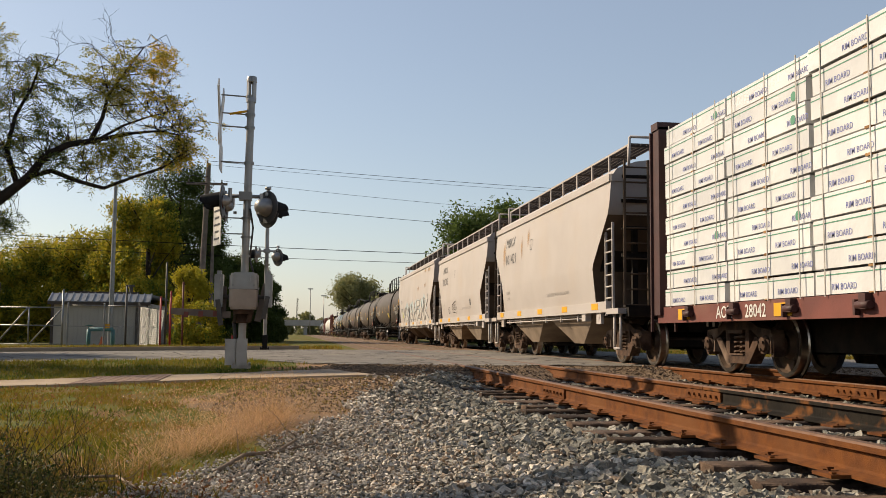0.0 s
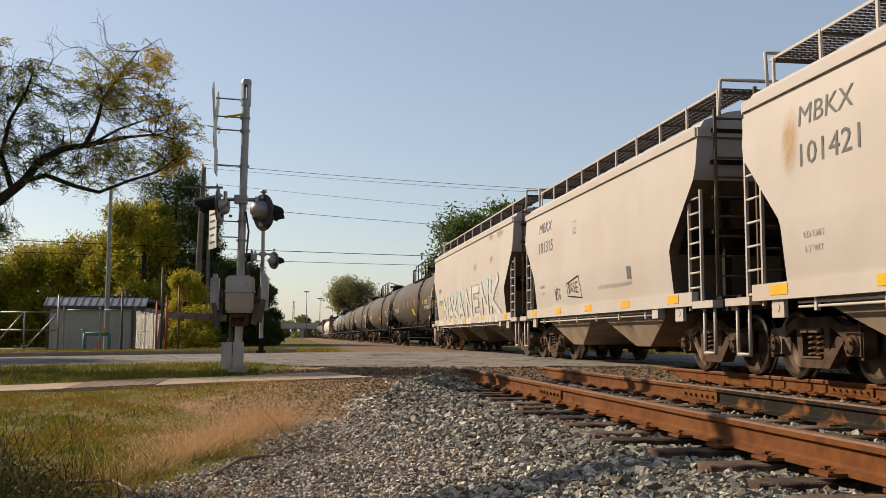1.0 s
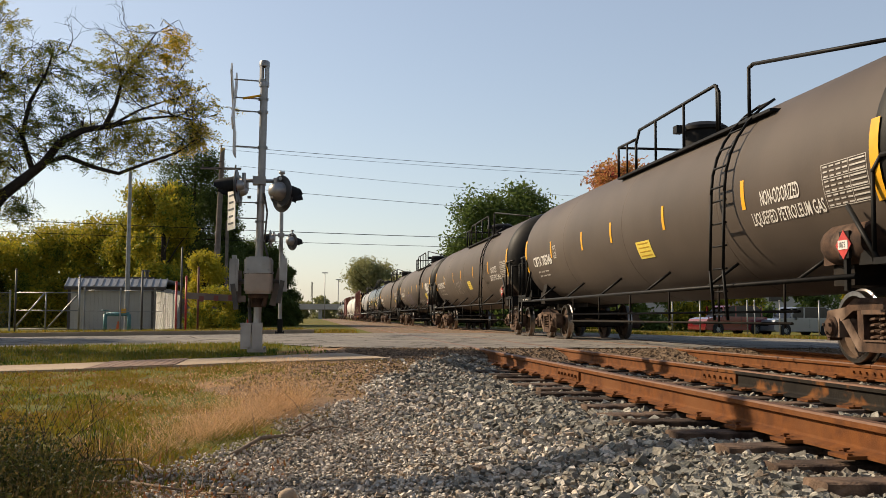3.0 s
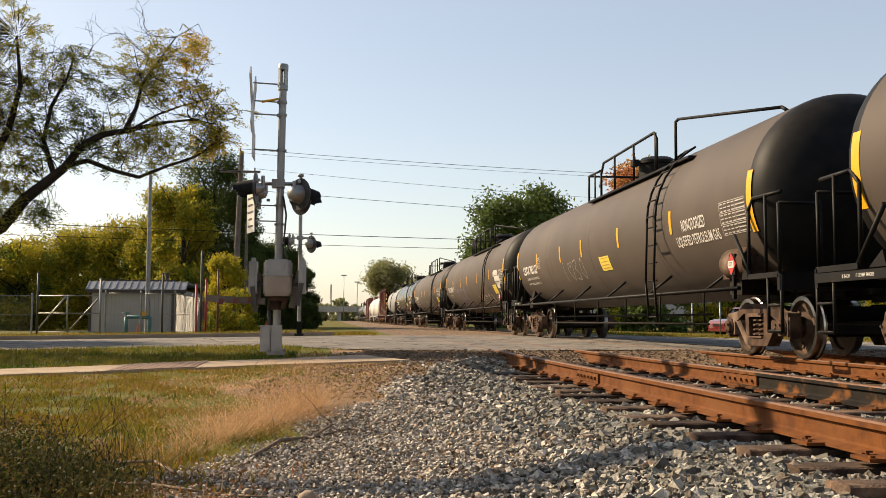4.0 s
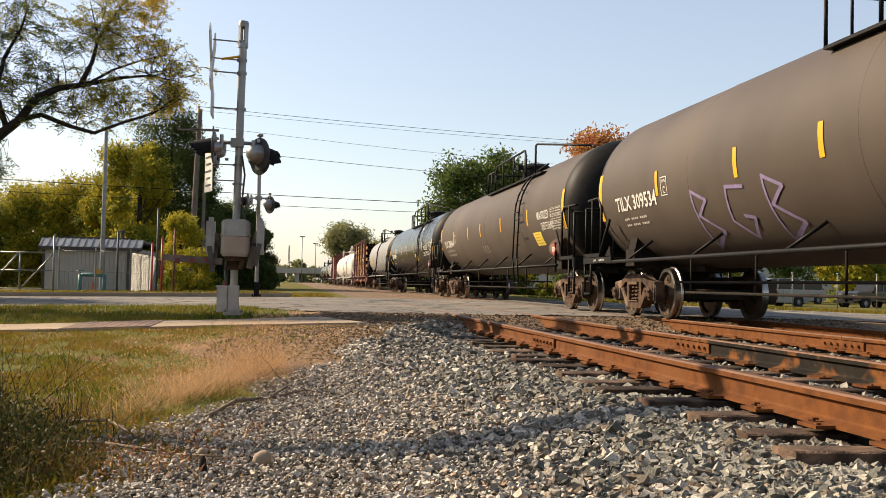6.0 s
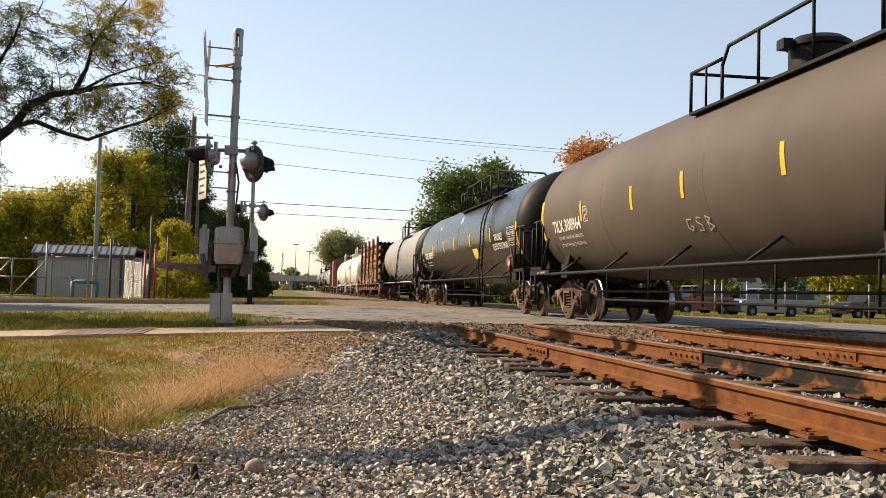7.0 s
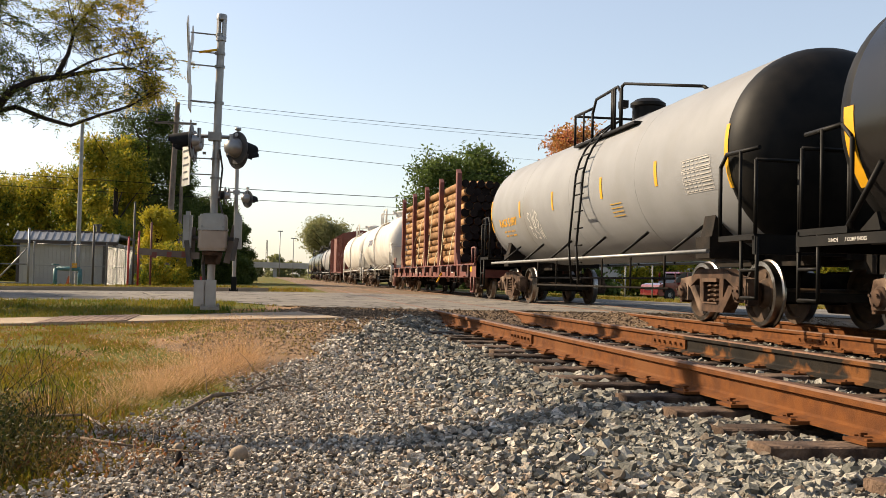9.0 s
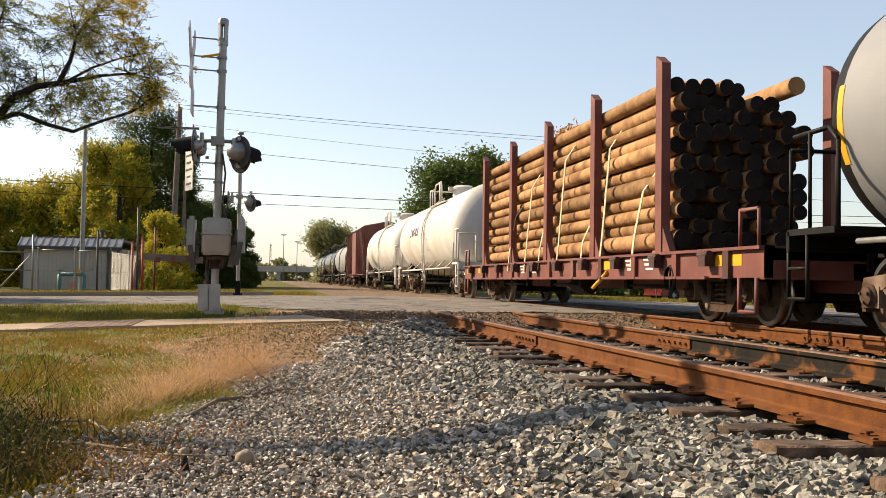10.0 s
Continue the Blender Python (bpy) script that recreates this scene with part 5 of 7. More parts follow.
letters("reporting_mark", "SOO", .26, M_DKTEXT, body, (0, 5.95, 2.18), "dark stencilled reporting mark", surf=sf, length=.72, bold=0)
letters("reporting_mark", "119023", .27, M_DKTEXT, body, (0, 5.9, 1.72), "dark stencilled car number", surf=sf, length=1.0, bold=0)
PALEBLUE = mat("pale_blue_spray", (.34, .44, .47), (.46, .51, .51), 6, .75)
SPRAYGREY = mat("grey_spray", (.50, .475, .44), (.58, .54, .49), 4, .7)
SPRAYDARK = mat("dark_grey_spray", (.17, .18, .185), (.28, .28, .27), 6, .7)
lay = lambda d: (lambda u, v: (-sf(max(1.0, v)) - d, u, max(1.0, v)))
for k in range(13):
    P = [lay(.006)(a, b) for a, b in blot(4.4 - .8 * k, 1.62 + .1 * (k % 3) + .02 * k, .42, .28 + .03 * (k % 4), 60 + k)]
    part("spray_patch", Geo().add(P, [tuple(range(12))]), PALEBLUE, body)
tg = [[(4.5 - a, 1.14 + b) for a, b in st_] for st_ in tag_strokes("NAKA NENK", .92, .64, .5)]
ribbons("graffiti_outline", tg, .29, SPRAYDARK, body, lay(.010), "dark grey graffiti outline")
ribbons("graffiti_fill", tg, .225, SPRAYGREY, body, lay(.018), "pale grey graffiti lettering")
SPRAYPINK = mat("dull_pink_spray", (.44, .36, .32), (.48, .41, .37), 7, .75)
sr = random.Random(31)
u = 6.2
while u > -5.6:
    wd = sr.uniform(.18, .5)
    sl = sr.uniform(-.06, .06)
    part("spray_patch", Geo().prism([(u, .94), (u - wd, .94), (u - wd + sl, 1.115), (u + sl, 1.115)], -1.5895, -1.586, "x"), sr.choice((SPRAYGREY, SPRAYPINK, SPRAYGREY)), body)
    u -= wd + sr.uniform(.02, .25)
for spot in ((-5.7, 3.4, .7, .16), (-4.4, 3.42, .5, .14), (-4.6, 2.75, .4, .16), (-2.0, 2.7, .4, .16)):
    rust_stain(body, lay(.006), *spot)
part("notice", Geo().add([lay(.012)(5.0, 1.42), lay(.012)(4.72, 1.42), lay(.012)(4.72, 1.75), lay(.012)(5.0, 1.75)], [(0, 1, 2, 3)]), mat("lime_sticker", (.55, .62, .03), (.5, .57, .03), 5, .5), body, "lime-yellow sticker")
tank_car("tank_car", 58.45, 75.55, M_TANKBR, "brown-grey pressure tank car with yellow bands", marks=("CBTX 785246", ""), note=-1.0)
t6 = tank_car("tank_car", 78.4, 95.9, M_TANKBR, "brown-grey pressure tank car with chalk scrawl", marks=("CBTX 785123", ""), note=-1.0, lines=("LD LMT 163100 LB 74000 KG", "LT WT 99900 LB 45300 KG"))
t7 = tank_car("tank_car", 98.6, 115.85, M_TANKBR, "brown-grey pressure tank car with white patches and graffiti", marks=("TILX 309534", ""), note=-6.15)
t8 = tank_car("tank_car", 118.5, 135.95, M_TANKBR, "brown-grey pressure tank car with yellow notice", marks=("TILX 308964", ""), note=-6.15, lines=("LD LMT 162100 LB 74000 KG", "LT WT 99900 LB 45300 KG"))
tank_car("tank_car", 138.6, 155.85, M_TANKBK, "glossy black pressure tank car", marks=("CBTX 787789", ""), note=-2.9, band=(-31, 3))


CHALK = mat("chalk_scrawl", (.42, .38, .33), (.32, .29, .25), 12, .9)
LILAC = mat("lilac_spray", (.27, .20, .36), (.20, .16, .26), 8, .8)
ribbons("chalk_scrawl", [[(2.9 - a, 1.5 + b) for a, b in st_] for st_ in tag_strokes("Iv30", .52, .48)], .022, CHALK, t6, on_tank(1.425), "pale chalk scrawl")
ribbons("graffiti", [[(-1.5 - a, 1.05 + b) for a, b in st_] for st_ in tag_strokes("wsgsbwg", .66, .45)], .06, CHALK, t7, on_tank(1.425), "pale scrawled graffiti")
ribbons("graffiti", [[(4.6 - a, 1.15 + b) for a, b in st_] for st_ in tag_strokes("bgb", 1.0, .8)], .05, LILAC, t7, on_tank(1.425), "faded lilac graffiti")
for y0, y1, z0, z1, m in ((-6.5, -7.3, 2.12, 2.3, M_WHITE), (-6.6, -7.6, 1.92, 2.08, M_WHITE), (-6.8, -7.5, 1.66, 1.86, SPRAYGREY), (-7.2, -7.7, 1.5, 1.6, M_WHITE)):
    put = on_tank(1.425, d=.010)
    part("paint_patch", Geo().add([put(y0, z0), put(y1, z0), put(y1, z1), put(y0, z1)], [(0, 1, 2, 3)]), m, t7, "white touch-up patch")
ribbons("chalk_scrawl", [[(.9 - a, 1.5 + b) for a, b in st_] for st_ in tag_strokes("gsb", .3, .2)], .02, CHALK, t8, on_tank(1.425), "small pale chalk scrawl")
t10 = tank_car("tank_car", 158.7, 172.45, M_TANKGR, "faded grey tank car with yellow lettering", R=1.37, zc=2.31, note=-2.56, marks=("RACX 51897", ""), style="grey", frame_mat=M_BLACK)
ribbons("graffiti", [[(3.3 - a, 1.75 + b) for a, b in st_] for st_ in tag_strokes("swb", .3, .34)] + [[(3.25 - a, 1.5 + b) for a, b in st_] for st_ in tag_strokes("gsw", .28, .26)], .03, M_WHITE, t10, on_tank(1.37, 2.31), "white sprayed graffiti tag")
log_car(173.9, 192.35)
t12 = tank_car("tank_car", 194.6, 207.6, M_TANKWH, "white tank car with white railings", R=1.5, style="white", frame_mat=M_TANKWH, stripes=False)
tank_car("tank_car", 210.6, 223.6, M_TANKWH, "white tank car with white railings", R=1.5, style="white", frame_mat=M_TANKWH, stripes=False)
BLUESPRAY = mat("dark_blue_spray", (.07, .08, .16), (.12, .13, .2), 8, .8)
ribbons("graffiti", [[(3.2 - a, 2.35 + b) for a, b in st_] for st_ in tag_strokes("swgbs", .42, .3)], .07, BLUESPRAY, t12, on_tank(1.5), "dark blue scrawled graffiti")
box_car(225.6, 240.4)
tank_car("tank_car", 243.0, 256.0, M_TANKGR, "faded grey tank car far down the line", R=1.46, style="grey")
tank_car("tank_car", 259.0, 275.0, M_TANKBK, "black tank car far down the line", stripes=False)
tank_car("tank_car", 278.0, 294.0, M_TANKBK, "black tank car far down the line", stripes=False)


# ---- plants ----
def quads_mesh(name, C, U, W, material):
    """One mesh of many small four-cornered leaves: centres C, half-axes U and W."""
    n = len(C)
    P = np.stack([C - U, C + W * .8 - U * .1, C + U, C - W * .8 - U * .1], 1).reshape(-1, 3)
    mm = bpy.data.meshes.new(name)
    mm.vertices.add(4 * n)
    mm.vertices.foreach_set("co", P.ravel())
    mm.loops.add(4 * n)
    mm.loops.foreach_set("vertex_index", np.arange(4 * n))
    mm.polygons.add(n)
    mm.polygons.foreach_set("loop_start", np.arange(0, 4 * n, 4))
    mm.update(calc_edges=True)
    mm.materials.append(material)
    return mm


def leaf_cloud(name, blobs, n, size, material, seed=1, clump=0.35, per=14, droop=0.3):
    """Leaves in many small clumps inside round masses (x, y, z, radius, flatness)."""
    r = np.random.default_rng(seed)
    B = np.array(blobs)
    w = B[:, 3] ** 2
    k = r.choice(len(B), max(1, n // per), p=w / w.sum())
    d = r.normal(size=(len(k), 3))
    d /= np.linalg.norm(d, axis=1)[:, None]
    rad = r.random(len(k)) ** .45
    c = B[k, :3] + d * (rad * B[k, 3])[:, None] * np.array([1, 1, .85])
    C = np.repeat(c, per, 0)
    spread = clump * np.repeat(B[k, 3], per)[:, None]
    C = C + r.normal(size=C.shape) * spread * .55
    U = r.normal(size=C.shape)
    U[:, 2] -= droop
    U /= np.linalg.norm(U, axis=1)[:, None]
    T = r.normal(size=C.shape)
    W = np.cross(U, T)
    W /= np.linalg.norm(W, axis=1)[:, None]
    s = size * r.uniform(.6, 1.3, (len(C), 1))
    return quads_mesh(name, C, U * s, W * s * .5, material)


def limb(gg, pts, r0, r1, n=7):
    m = len(pts) - 1
    for i in range(m):
        gg.cyl(pts[i], pts[i + 1], r0 + (r1 - r0) * i / m, n, r0 + (r1 - r0) * (i + 1) / m)


def twigs(gg, base_pts, rr, n, length, r=.012, up=.3):
    for _ in range(n):
        p = Vector(rr.choice(base_pts))
        d = Vector((rr.gauss(0, 1), rr.gauss(0, .8), rr.gauss(up, .8))).normalized()
        q = [p]
        L = length * rr.uniform(.5, 1.2)
        for k in range(3):
            d = (d + Vector((rr.gauss(0, .25), rr.gauss(0, .25), rr.gauss(.05, .25)))).normalized()
            q.append(q[-1] + d * L / 3)
        limb(gg, q, r * 1.4, r * .35, 4)


def branchlets(gg, base_pts, rr, n, length, r, rise=.45):
    """Wandering forked side branches that start along a limb."""
    def grow(p, d, L, r, depth):
        q = [p]
        for k in range(6):
            d = (d + Vector((rr.gauss(0, .28), rr.gauss(0, .22), rr.gauss(0, .22)))).normalized()
            if d.z < -.12:
                d.z = -.05
            q.append(q[-1] + d * L / 6)
            if depth and k in (1, 3, 4):
                grow(q[-1], (d + Vector((rr.gauss(0, .8), rr.gauss(0, .6), rr.gauss(.1, .5)))).normalized(), L * rr.uniform(.4, .65), r * .55, depth - 1)
        limb(gg, q, r, r * .3, 4)
    for _ in range(n):
        a = rr.randrange(len(base_pts) - 1)
        p = Vector(base_pts[a]).lerp(Vector(base_pts[a + 1]), rr.random())
        grow(p, Vector((rr.gauss(.25, .9), rr.gauss(0, .5), rr.gauss(rise, .45))).normalized(), length * rr.uniform(.6, 1.25), r, 2)


def locust_tree():
    t = thing("locust_tree", "spreading locust tree with thin yellowing autumn leaves", "tree")
    l1 = [(-9.3, 21.0, -.2), (-9.0, 21.0, 1.2), (-7.6, 20.5, 2.0), (-6.39, 20.0, 2.5), (-5.98, 20, 3.03), (-5.62, 20, 3.34), (-5.25, 20, 3.66), (-4.94, 20, 4.11), (-4.52, 20, 4.33), (-3.98, 19.9, 4.42), (-3.33, 19.8, 4.55)]
    l2 = [(-5.25, 20, 3.66), (-4.83, 20, 3.8), (-4.29, 19.9, 3.59), (-3.8, 19.8, 3.46), (-3.21, 19.7, 3.69), (-2.72, 19.6, 3.84), (-2.3, 19.5, 4.13)]
    l3 = [(-4.1, 19.9, 4.42), (-3.9, 19.9, 4.85), (-3.82, 20, 5.35), (-3.5, 20.1, 5.9), (-3.2, 20.2, 6.4)]
    l4 = [(-7.2, 20.3, 2.25), (-6.9, 20.2, 3.4), (-6.4, 20.2, 4.4), (-6.2, 20.2, 5.3), (-6.3, 20.2, 6.3)]
    l5 = [(-5.45, 20, 3.5), (-5.7, 20.1, 4.2), (-5.6, 20.2, 4.9), (-5.3, 20.2, 5.5), (-5.2, 20.2, 5.9)]
    l6 = [(-3.98, 19.9, 4.42), (-3.5, 20, 4.75), (-3.0, 20, 4.95), (-2.5, 20, 5.1)]
    l7 = [(-3.33, 19.8, 4.55), (-2.8, 19.7, 4.6), (-2.3, 19.6, 4.5)]
    g1 = Geo()
    limb(g1, l1[:4], .24, .14, 10)
    limb(g1, l1[3:], .125, .035, 9)
    part("trunk", g1, M_BARK, t)
    rr = random.Random(4)
    for l, a, b in ((l2, .055, .014), (l3, .05, .012), (l4, .12, .02), (l5, .06, .012), (l6, .03, .01), (l7, .03, .01)):
        g2 = Geo()
        limb(g2, l, a, b, 7)
        branchlets(g2, l[1:], rr, 6, 1.0, .011)
        part("limb", g2, M_BARK, t)
    g3 = Geo()
    branchlets(g3, l1[4:], rr, 10, 1.1, .012, .6)
    part("twig_spray", g3, M_BARK, t)
    blobs = [(-3.57, 20.0, 5.97, .75), (-2.86, 20, 6.04, .42), (-2.23, 19.8, 4.58, .5), (-2.68, 19.8, 5.05, .45), (-3.23, 20, 5.2, .55), (-3.9, 20, 5.5, .5), (-5.18, 20.3, 5.6, .6), (-5.94, 20.3, 5.9, .68), (-5.9, 20.3, 4.9, .65), (-4.7, 20.2, 5.0, .5), (-6.3, 20, 4.1, .6), (-4.0, 20.2, 4.0, .45), (-3.11, 19.8, 4.2, .5), (-2.35, 19.6, 4.1, .35), (-5.66, 20, 2.74, .28), (-6.2, 20, 2.85, .4), (-6.6, 20, 3.3, .5), (-6.9, 20.2, 5.0, .8), (-7.6, 20.5, 4.4, 1.2), (-8.2, 21, 5.6, 1.5), (-7.2, 20.5, 6.5, 1.0), (-9.5, 21.5, 5.5, 1.8)]
    blobs += [(-5.6, 20.1, 4.35, .55), (-4.9, 20.1, 4.55, .45), (-4.6, 20, 3.95, .45), (-3.6, 19.9, 3.95, .4), (-6.1, 20.1, 3.5, .4)]
    # fine branches reach from the limbs into each mass of leaves and end in feathery fronds
    knots = np.array([p for l in (l1[3:], l2, l3, l4, l5, l6, l7) for p in l])
    r = np.random.default_rng(8)
    for name, pick, material in (("crown", lambda b: b[0] < -3.05, M_LOCUST), ("yellow_spray", lambda b: b[0] >= -3.05, M_YELSPRAY)):
        C, U, W, fine = [], [], [], Geo()
        for b in blobs:
            if not pick(b):
                continue
            mid = np.array(b[:3])
            for _ in range(int(15 + 36 * b[3] ** 2)):
                d = r.normal(size=3)
                d *= r.random() ** .4 / np.linalg.norm(d)
                end = mid + d * b[3] * np.array([1.5, 1.2, 1.0])
                start = knots[np.argmin(((knots - end) ** 2).sum(1) + r.random(len(knots)) * .5)]
                bend = (start + end) / 2 + r.normal(size=3) * .12 + np.array([0, 0, .12])
                q = [start + (bend - start) * .45, bend, end]
                limb(fine, [tuple(p) for p in q], .0085, .003, 3)
                run = end - bend
                run /= np.linalg.norm(run) + 1e-6
                for _ in range(8):
                    base = bend + (end - bend) * r.uniform(.35, 1.05)
                    f = run * .6 + r.normal(size=3) * np.array([.8, .8, .35]) + np.array([0, 0, -.15])
                    f /= np.linalg.norm(f)
                    side_ = np.cross(f, [0, 0, 1.0]) + r.normal(size=3) * .2
                    side_ /= np.linalg.norm(side_)
                    L = r.uniform(.14, .28)
                    s = np.linspace(.15, 1, 6)[:, None]
                    stem = base + f * L * s + np.array([0, 0, -.06]) * s * s
                    for sg in (-1, 1):
                        ax = side_ * sg * .85 + f * .4 + r.normal(size=(6, 3)) * .25
                        ax = ax / np.linalg.norm(ax, axis=1)[:, None] * r.uniform(.028, .042, (6, 1))
                        C.append(stem + ax)
                        U.append(ax)
                        w = np.cross(ax, r.normal(size=(6, 3)) * .5 + np.array([0, 0, 1.0]))
                        W.append(w / np.linalg.norm(w, axis=1)[:, None] * .014)
        cr = part(name, quads_mesh(name, np.concatenate(C), np.concatenate(U), np.concatenate(W), material), (), t)
        part("twig", fine, M_BARK, cr)
    return t


def leafy_tree(name, x, y, z0, top, width, material, n, size, label, seed, trunk=True, low=.25, category="tree"):
    t = thing(name, label, category, pose(x, y, z0))
    rr = random.Random(seed)
    H = top - z0
    if trunk:
        g1 = Geo()
        limb(g1, [(0, 0, 0), (.1, 0, H * .3), (0, .1, H * .6), (.1, 0, H * .85)], .05 * H * .4 + .05, .03, 8)
        for k in range(7):
            a = rr.uniform(0, 6.28)
            limb(g1, [(0, 0, H * (.25 + .08 * k)), (math.cos(a) * width * .2, math.sin(a) * width * .2, H * (.4 + .07 * k)), (math.cos(a) * width * .38, math.sin(a) * width * .38, H * (.5 + .07 * k))], .06, .015, 5)
        part("trunk", g1, M_BARK, t)
    bl = []
    for k in range(34):
        a, zz = rr.uniform(0, 6.28), rr.random()
        h = low + (1 - low) * zz
        w = width / 2 * math.sqrt(max(.05, 1 - (2 * zz - .85) ** 2 / 1.4)) * rr.uniform(.35, .85)
        s = min(width, H) * rr.uniform(.12, .23)
        bl.append((math.cos(a) * w, math.sin(a) * w * .7, min(H - s, max(s * .4, H * h - s * .5)), s))
    part("crown", leaf_cloud("crown", bl, int(n * 2.2), size * .95, material, seed, .36, 12), (), t)
    return t


def conifer(x, y, z0, top, width, seed):
    t = thing("conifer", "dark green conifer with drooping tiers", "tree", pose(x, y, z0))
    rr = random.Random(seed)
    H = top - z0
    g1 = Geo()
    limb(g1, [(0, 0, 0), (0, 0, H * .97)], .18, .02, 7)
    part("trunk", g1, M_BARK, t)
    bl = []
    for k in range(70):
        h = rr.random() ** 1.2
        w = width / 2 * (1 - h) ** .8 * rr.uniform(.5, 1)
        a = rr.uniform(0, 6.28)
        bl.append((math.cos(a) * w, math.sin(a) * w, H * (.06 + .92 * h), .35 + .5 * (1 - h)))
    part("crown", leaf_cloud("crown", bl, 42000, .10, M_CONIFER, seed, .42, 12, .8), (), t)
    return t


locust_tree()
for i, (x, y, top, w) in enumerate(((-18, 24, 10, 10), (-22, 32, 10, 11), (-15.5, 29.5, 8.5, 7))):
    leafy_tree("locust_tree", x, y, -.1, top, w, M_LOCUST, 4500, .17, "locust tree beside the road shading it", 150 + i, low=.25)
for i, (x, y, top, w) in enumerate(((-27, 76, 6.3, 9), (-22.5, 74, 6.9, 8), (-18.5, 76, 7.6, 8), (-14.8, 74, 8.2, 7), (-12.2, 72, 8.4, 6), (-9.2, 62, 10.4, 5.0), (-33, 78, 6, 9))):
    leafy_tree("deciduous_tree", x, y, -.1, top, w, M_YELTREE, 21000, .125, "round deciduous tree turning yellow behind the shed", 20 + i, low=.08)
for i, (x, y, top, w) in enumerate(((-8.9, 70, 10.0, 4.6), (-7.9, 66, 12.6, 5.6), (-6.2, 70, 10.2, 5.2), (-4.6, 72, 6.4, 4.6))):
    conifer(x, y, -.1, top, w, 40 + i) if i == 2 else leafy_tree("pine_tree", x, y, -.1, top, w + 1, M_CONIFER, 24000, .085, "dense dark green pine", 40 + i, low=.04)
leafy_tree("yellow_shrub", -5.7, 53, -.1, 4.2, 2.4, M_YBUSH, 5200, .075, "bright yellow autumn shrub beside the pole", 61, low=.35)
leafy_tree("green_shrub", -5.0, 51, -.1, 2.3, 3.0, M_YELTREE, 5000, .08, "low yellow-green shrub beside the fence", 62, False, .05, "shrub")
for i, (x, y, top, w) in enumerate(((-3.2, 68, 5.6, 3.6), (-1.9, 70, 4.2, 2.4), (-2.6, 62, 2.6, 3.2))):
    leafy_tree("dark_shrub", x, y, -.1, top, w, M_CONIFER, 9000, .085, "dark overgrown shrub beside the track", 70 + i, False, .03, "shrub")
leafy_tree("deciduous_tree", 18.2, 92, -.3, 13.6, 11.0, M_GREEN, 20000, .22, "large green deciduous tree beyond the train", 80, low=.12)
leafy_tree("deciduous_tree", 14.6, 95, -.3, 9.0, 6.0, M_GREEN, 6000, .26, "smaller green tree beyond the train", 81, low=.1)
leafy_tree("red_maple", 26.0, 84, -.3, 14.8, 9.0, M_ORANGE, 7000, .2, "maple with orange-red autumn leaves", 82, low=.45)
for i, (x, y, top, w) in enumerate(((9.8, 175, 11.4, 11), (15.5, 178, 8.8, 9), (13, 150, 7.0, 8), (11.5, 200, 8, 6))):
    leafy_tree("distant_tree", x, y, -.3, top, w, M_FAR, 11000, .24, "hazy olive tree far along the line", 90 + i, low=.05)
for i, (x, y, top, w) in enumerate(((13, 72, 3.2, 7), (19, 76, 3.4, 8), (26, 80, 4.6, 9), (34, 82, 5.2, 9), (42, 84, 5, 10), (51, 86, 5.6, 10), (60, 90, 6, 11), (70, 92, 6, 12))):
    leafy_tree("hedge_tree", x, y, -.3, top, w, M_YELTREE if i % 2 else M_GREEN, 3500, .24, "low tree in the belt behind the car park", 110 + i, False, .02)
for i, x in enumerate((-60, -48, -40)):
    leafy_tree("deciduous_tree", x, 84 + 3 * i, -.1, 8, 13, M_YELTREE, 4000, .3, "round deciduous tree turning yellow", 130 + i, low=.05)


def blades(name, pts, height, width, material, label, seed, lean=.5, category="grass"):
    """Upright grass blades: pts are rows of x, y, z."""
    r = np.random.default_rng(seed)
    C = np.array(pts)
    n = len(C)
    h = height * r.uniform(.5, 1.3, (n, 1))
    U = np.concatenate([r.normal(0, lean, (n, 2)), np.ones((n, 1))], 1)
    U /= np.linalg.norm(U, axis=1)[:, None]
    a = r.uniform(0, 6.28, n)
    W = np.stack([np.cos(a), np.sin(a), np.zeros(n)], 1) * width
    return solid(name, quads_mesh(name, C + U * h / 2, U * h / 2, W, material), (), label, category, kind="stuff")


rng = random.Random(21)
pts = []
while len(pts) < 100000:
    y = 2.9 + 12.0 * rng.random() ** 1.5
    x = rng.uniform(-.62 * y - .6, edge_x(y) + .15)
    if ground_kind(x, y) == 3 and rng.random() < .8:
        continue
    if x > edge_x(y) - .6 and rng.random() < .6:
        continue
    d = Vector((x, y, 0)) - walk_a
    across = d.dot(side.normalized())
    if abs(across) < 1.05:
        continue
    if noise.noise((x * 1.6, y * 1.1, 3)) < -.05 and rng.random() < .8:
        continue
    pts.append((x, y, ground_z(x, y) - .005))
blades("lawn_grass", pts, .05, .006, M_GRASS, "short worn lawn grass with dry patches", 1, .7)
pts = []
for _ in range(26000):
    x, y = rng.uniform(-12, .2), rng.uniform(15.3, 21)
    if y < 15.9 + .03 * x or y > near_edge(x) - .15 or (x > -.6 and rng.random() < .8):
        continue
    pts.append((x, y, ground_z(x, y) - .01))
blades("verge_grass", pts, .09, .01, M_VERGE, "green grass verge between footpath and road", 2, .6)
pts = []
for _ in range(26000):
    x = rng.uniform(-32, 1.5)
    y = far_edge(x) + .3 + rng.random() ** 1.5 * 14
    if x > -.5 and y > 40:
        continue
    pts.append((x, y, ground_z(x, y) - .01))
blades("far_verge_grass", pts, .14, .02, M_GRASS, "dry verge grass beyond the road", 3, .6)
pts = []
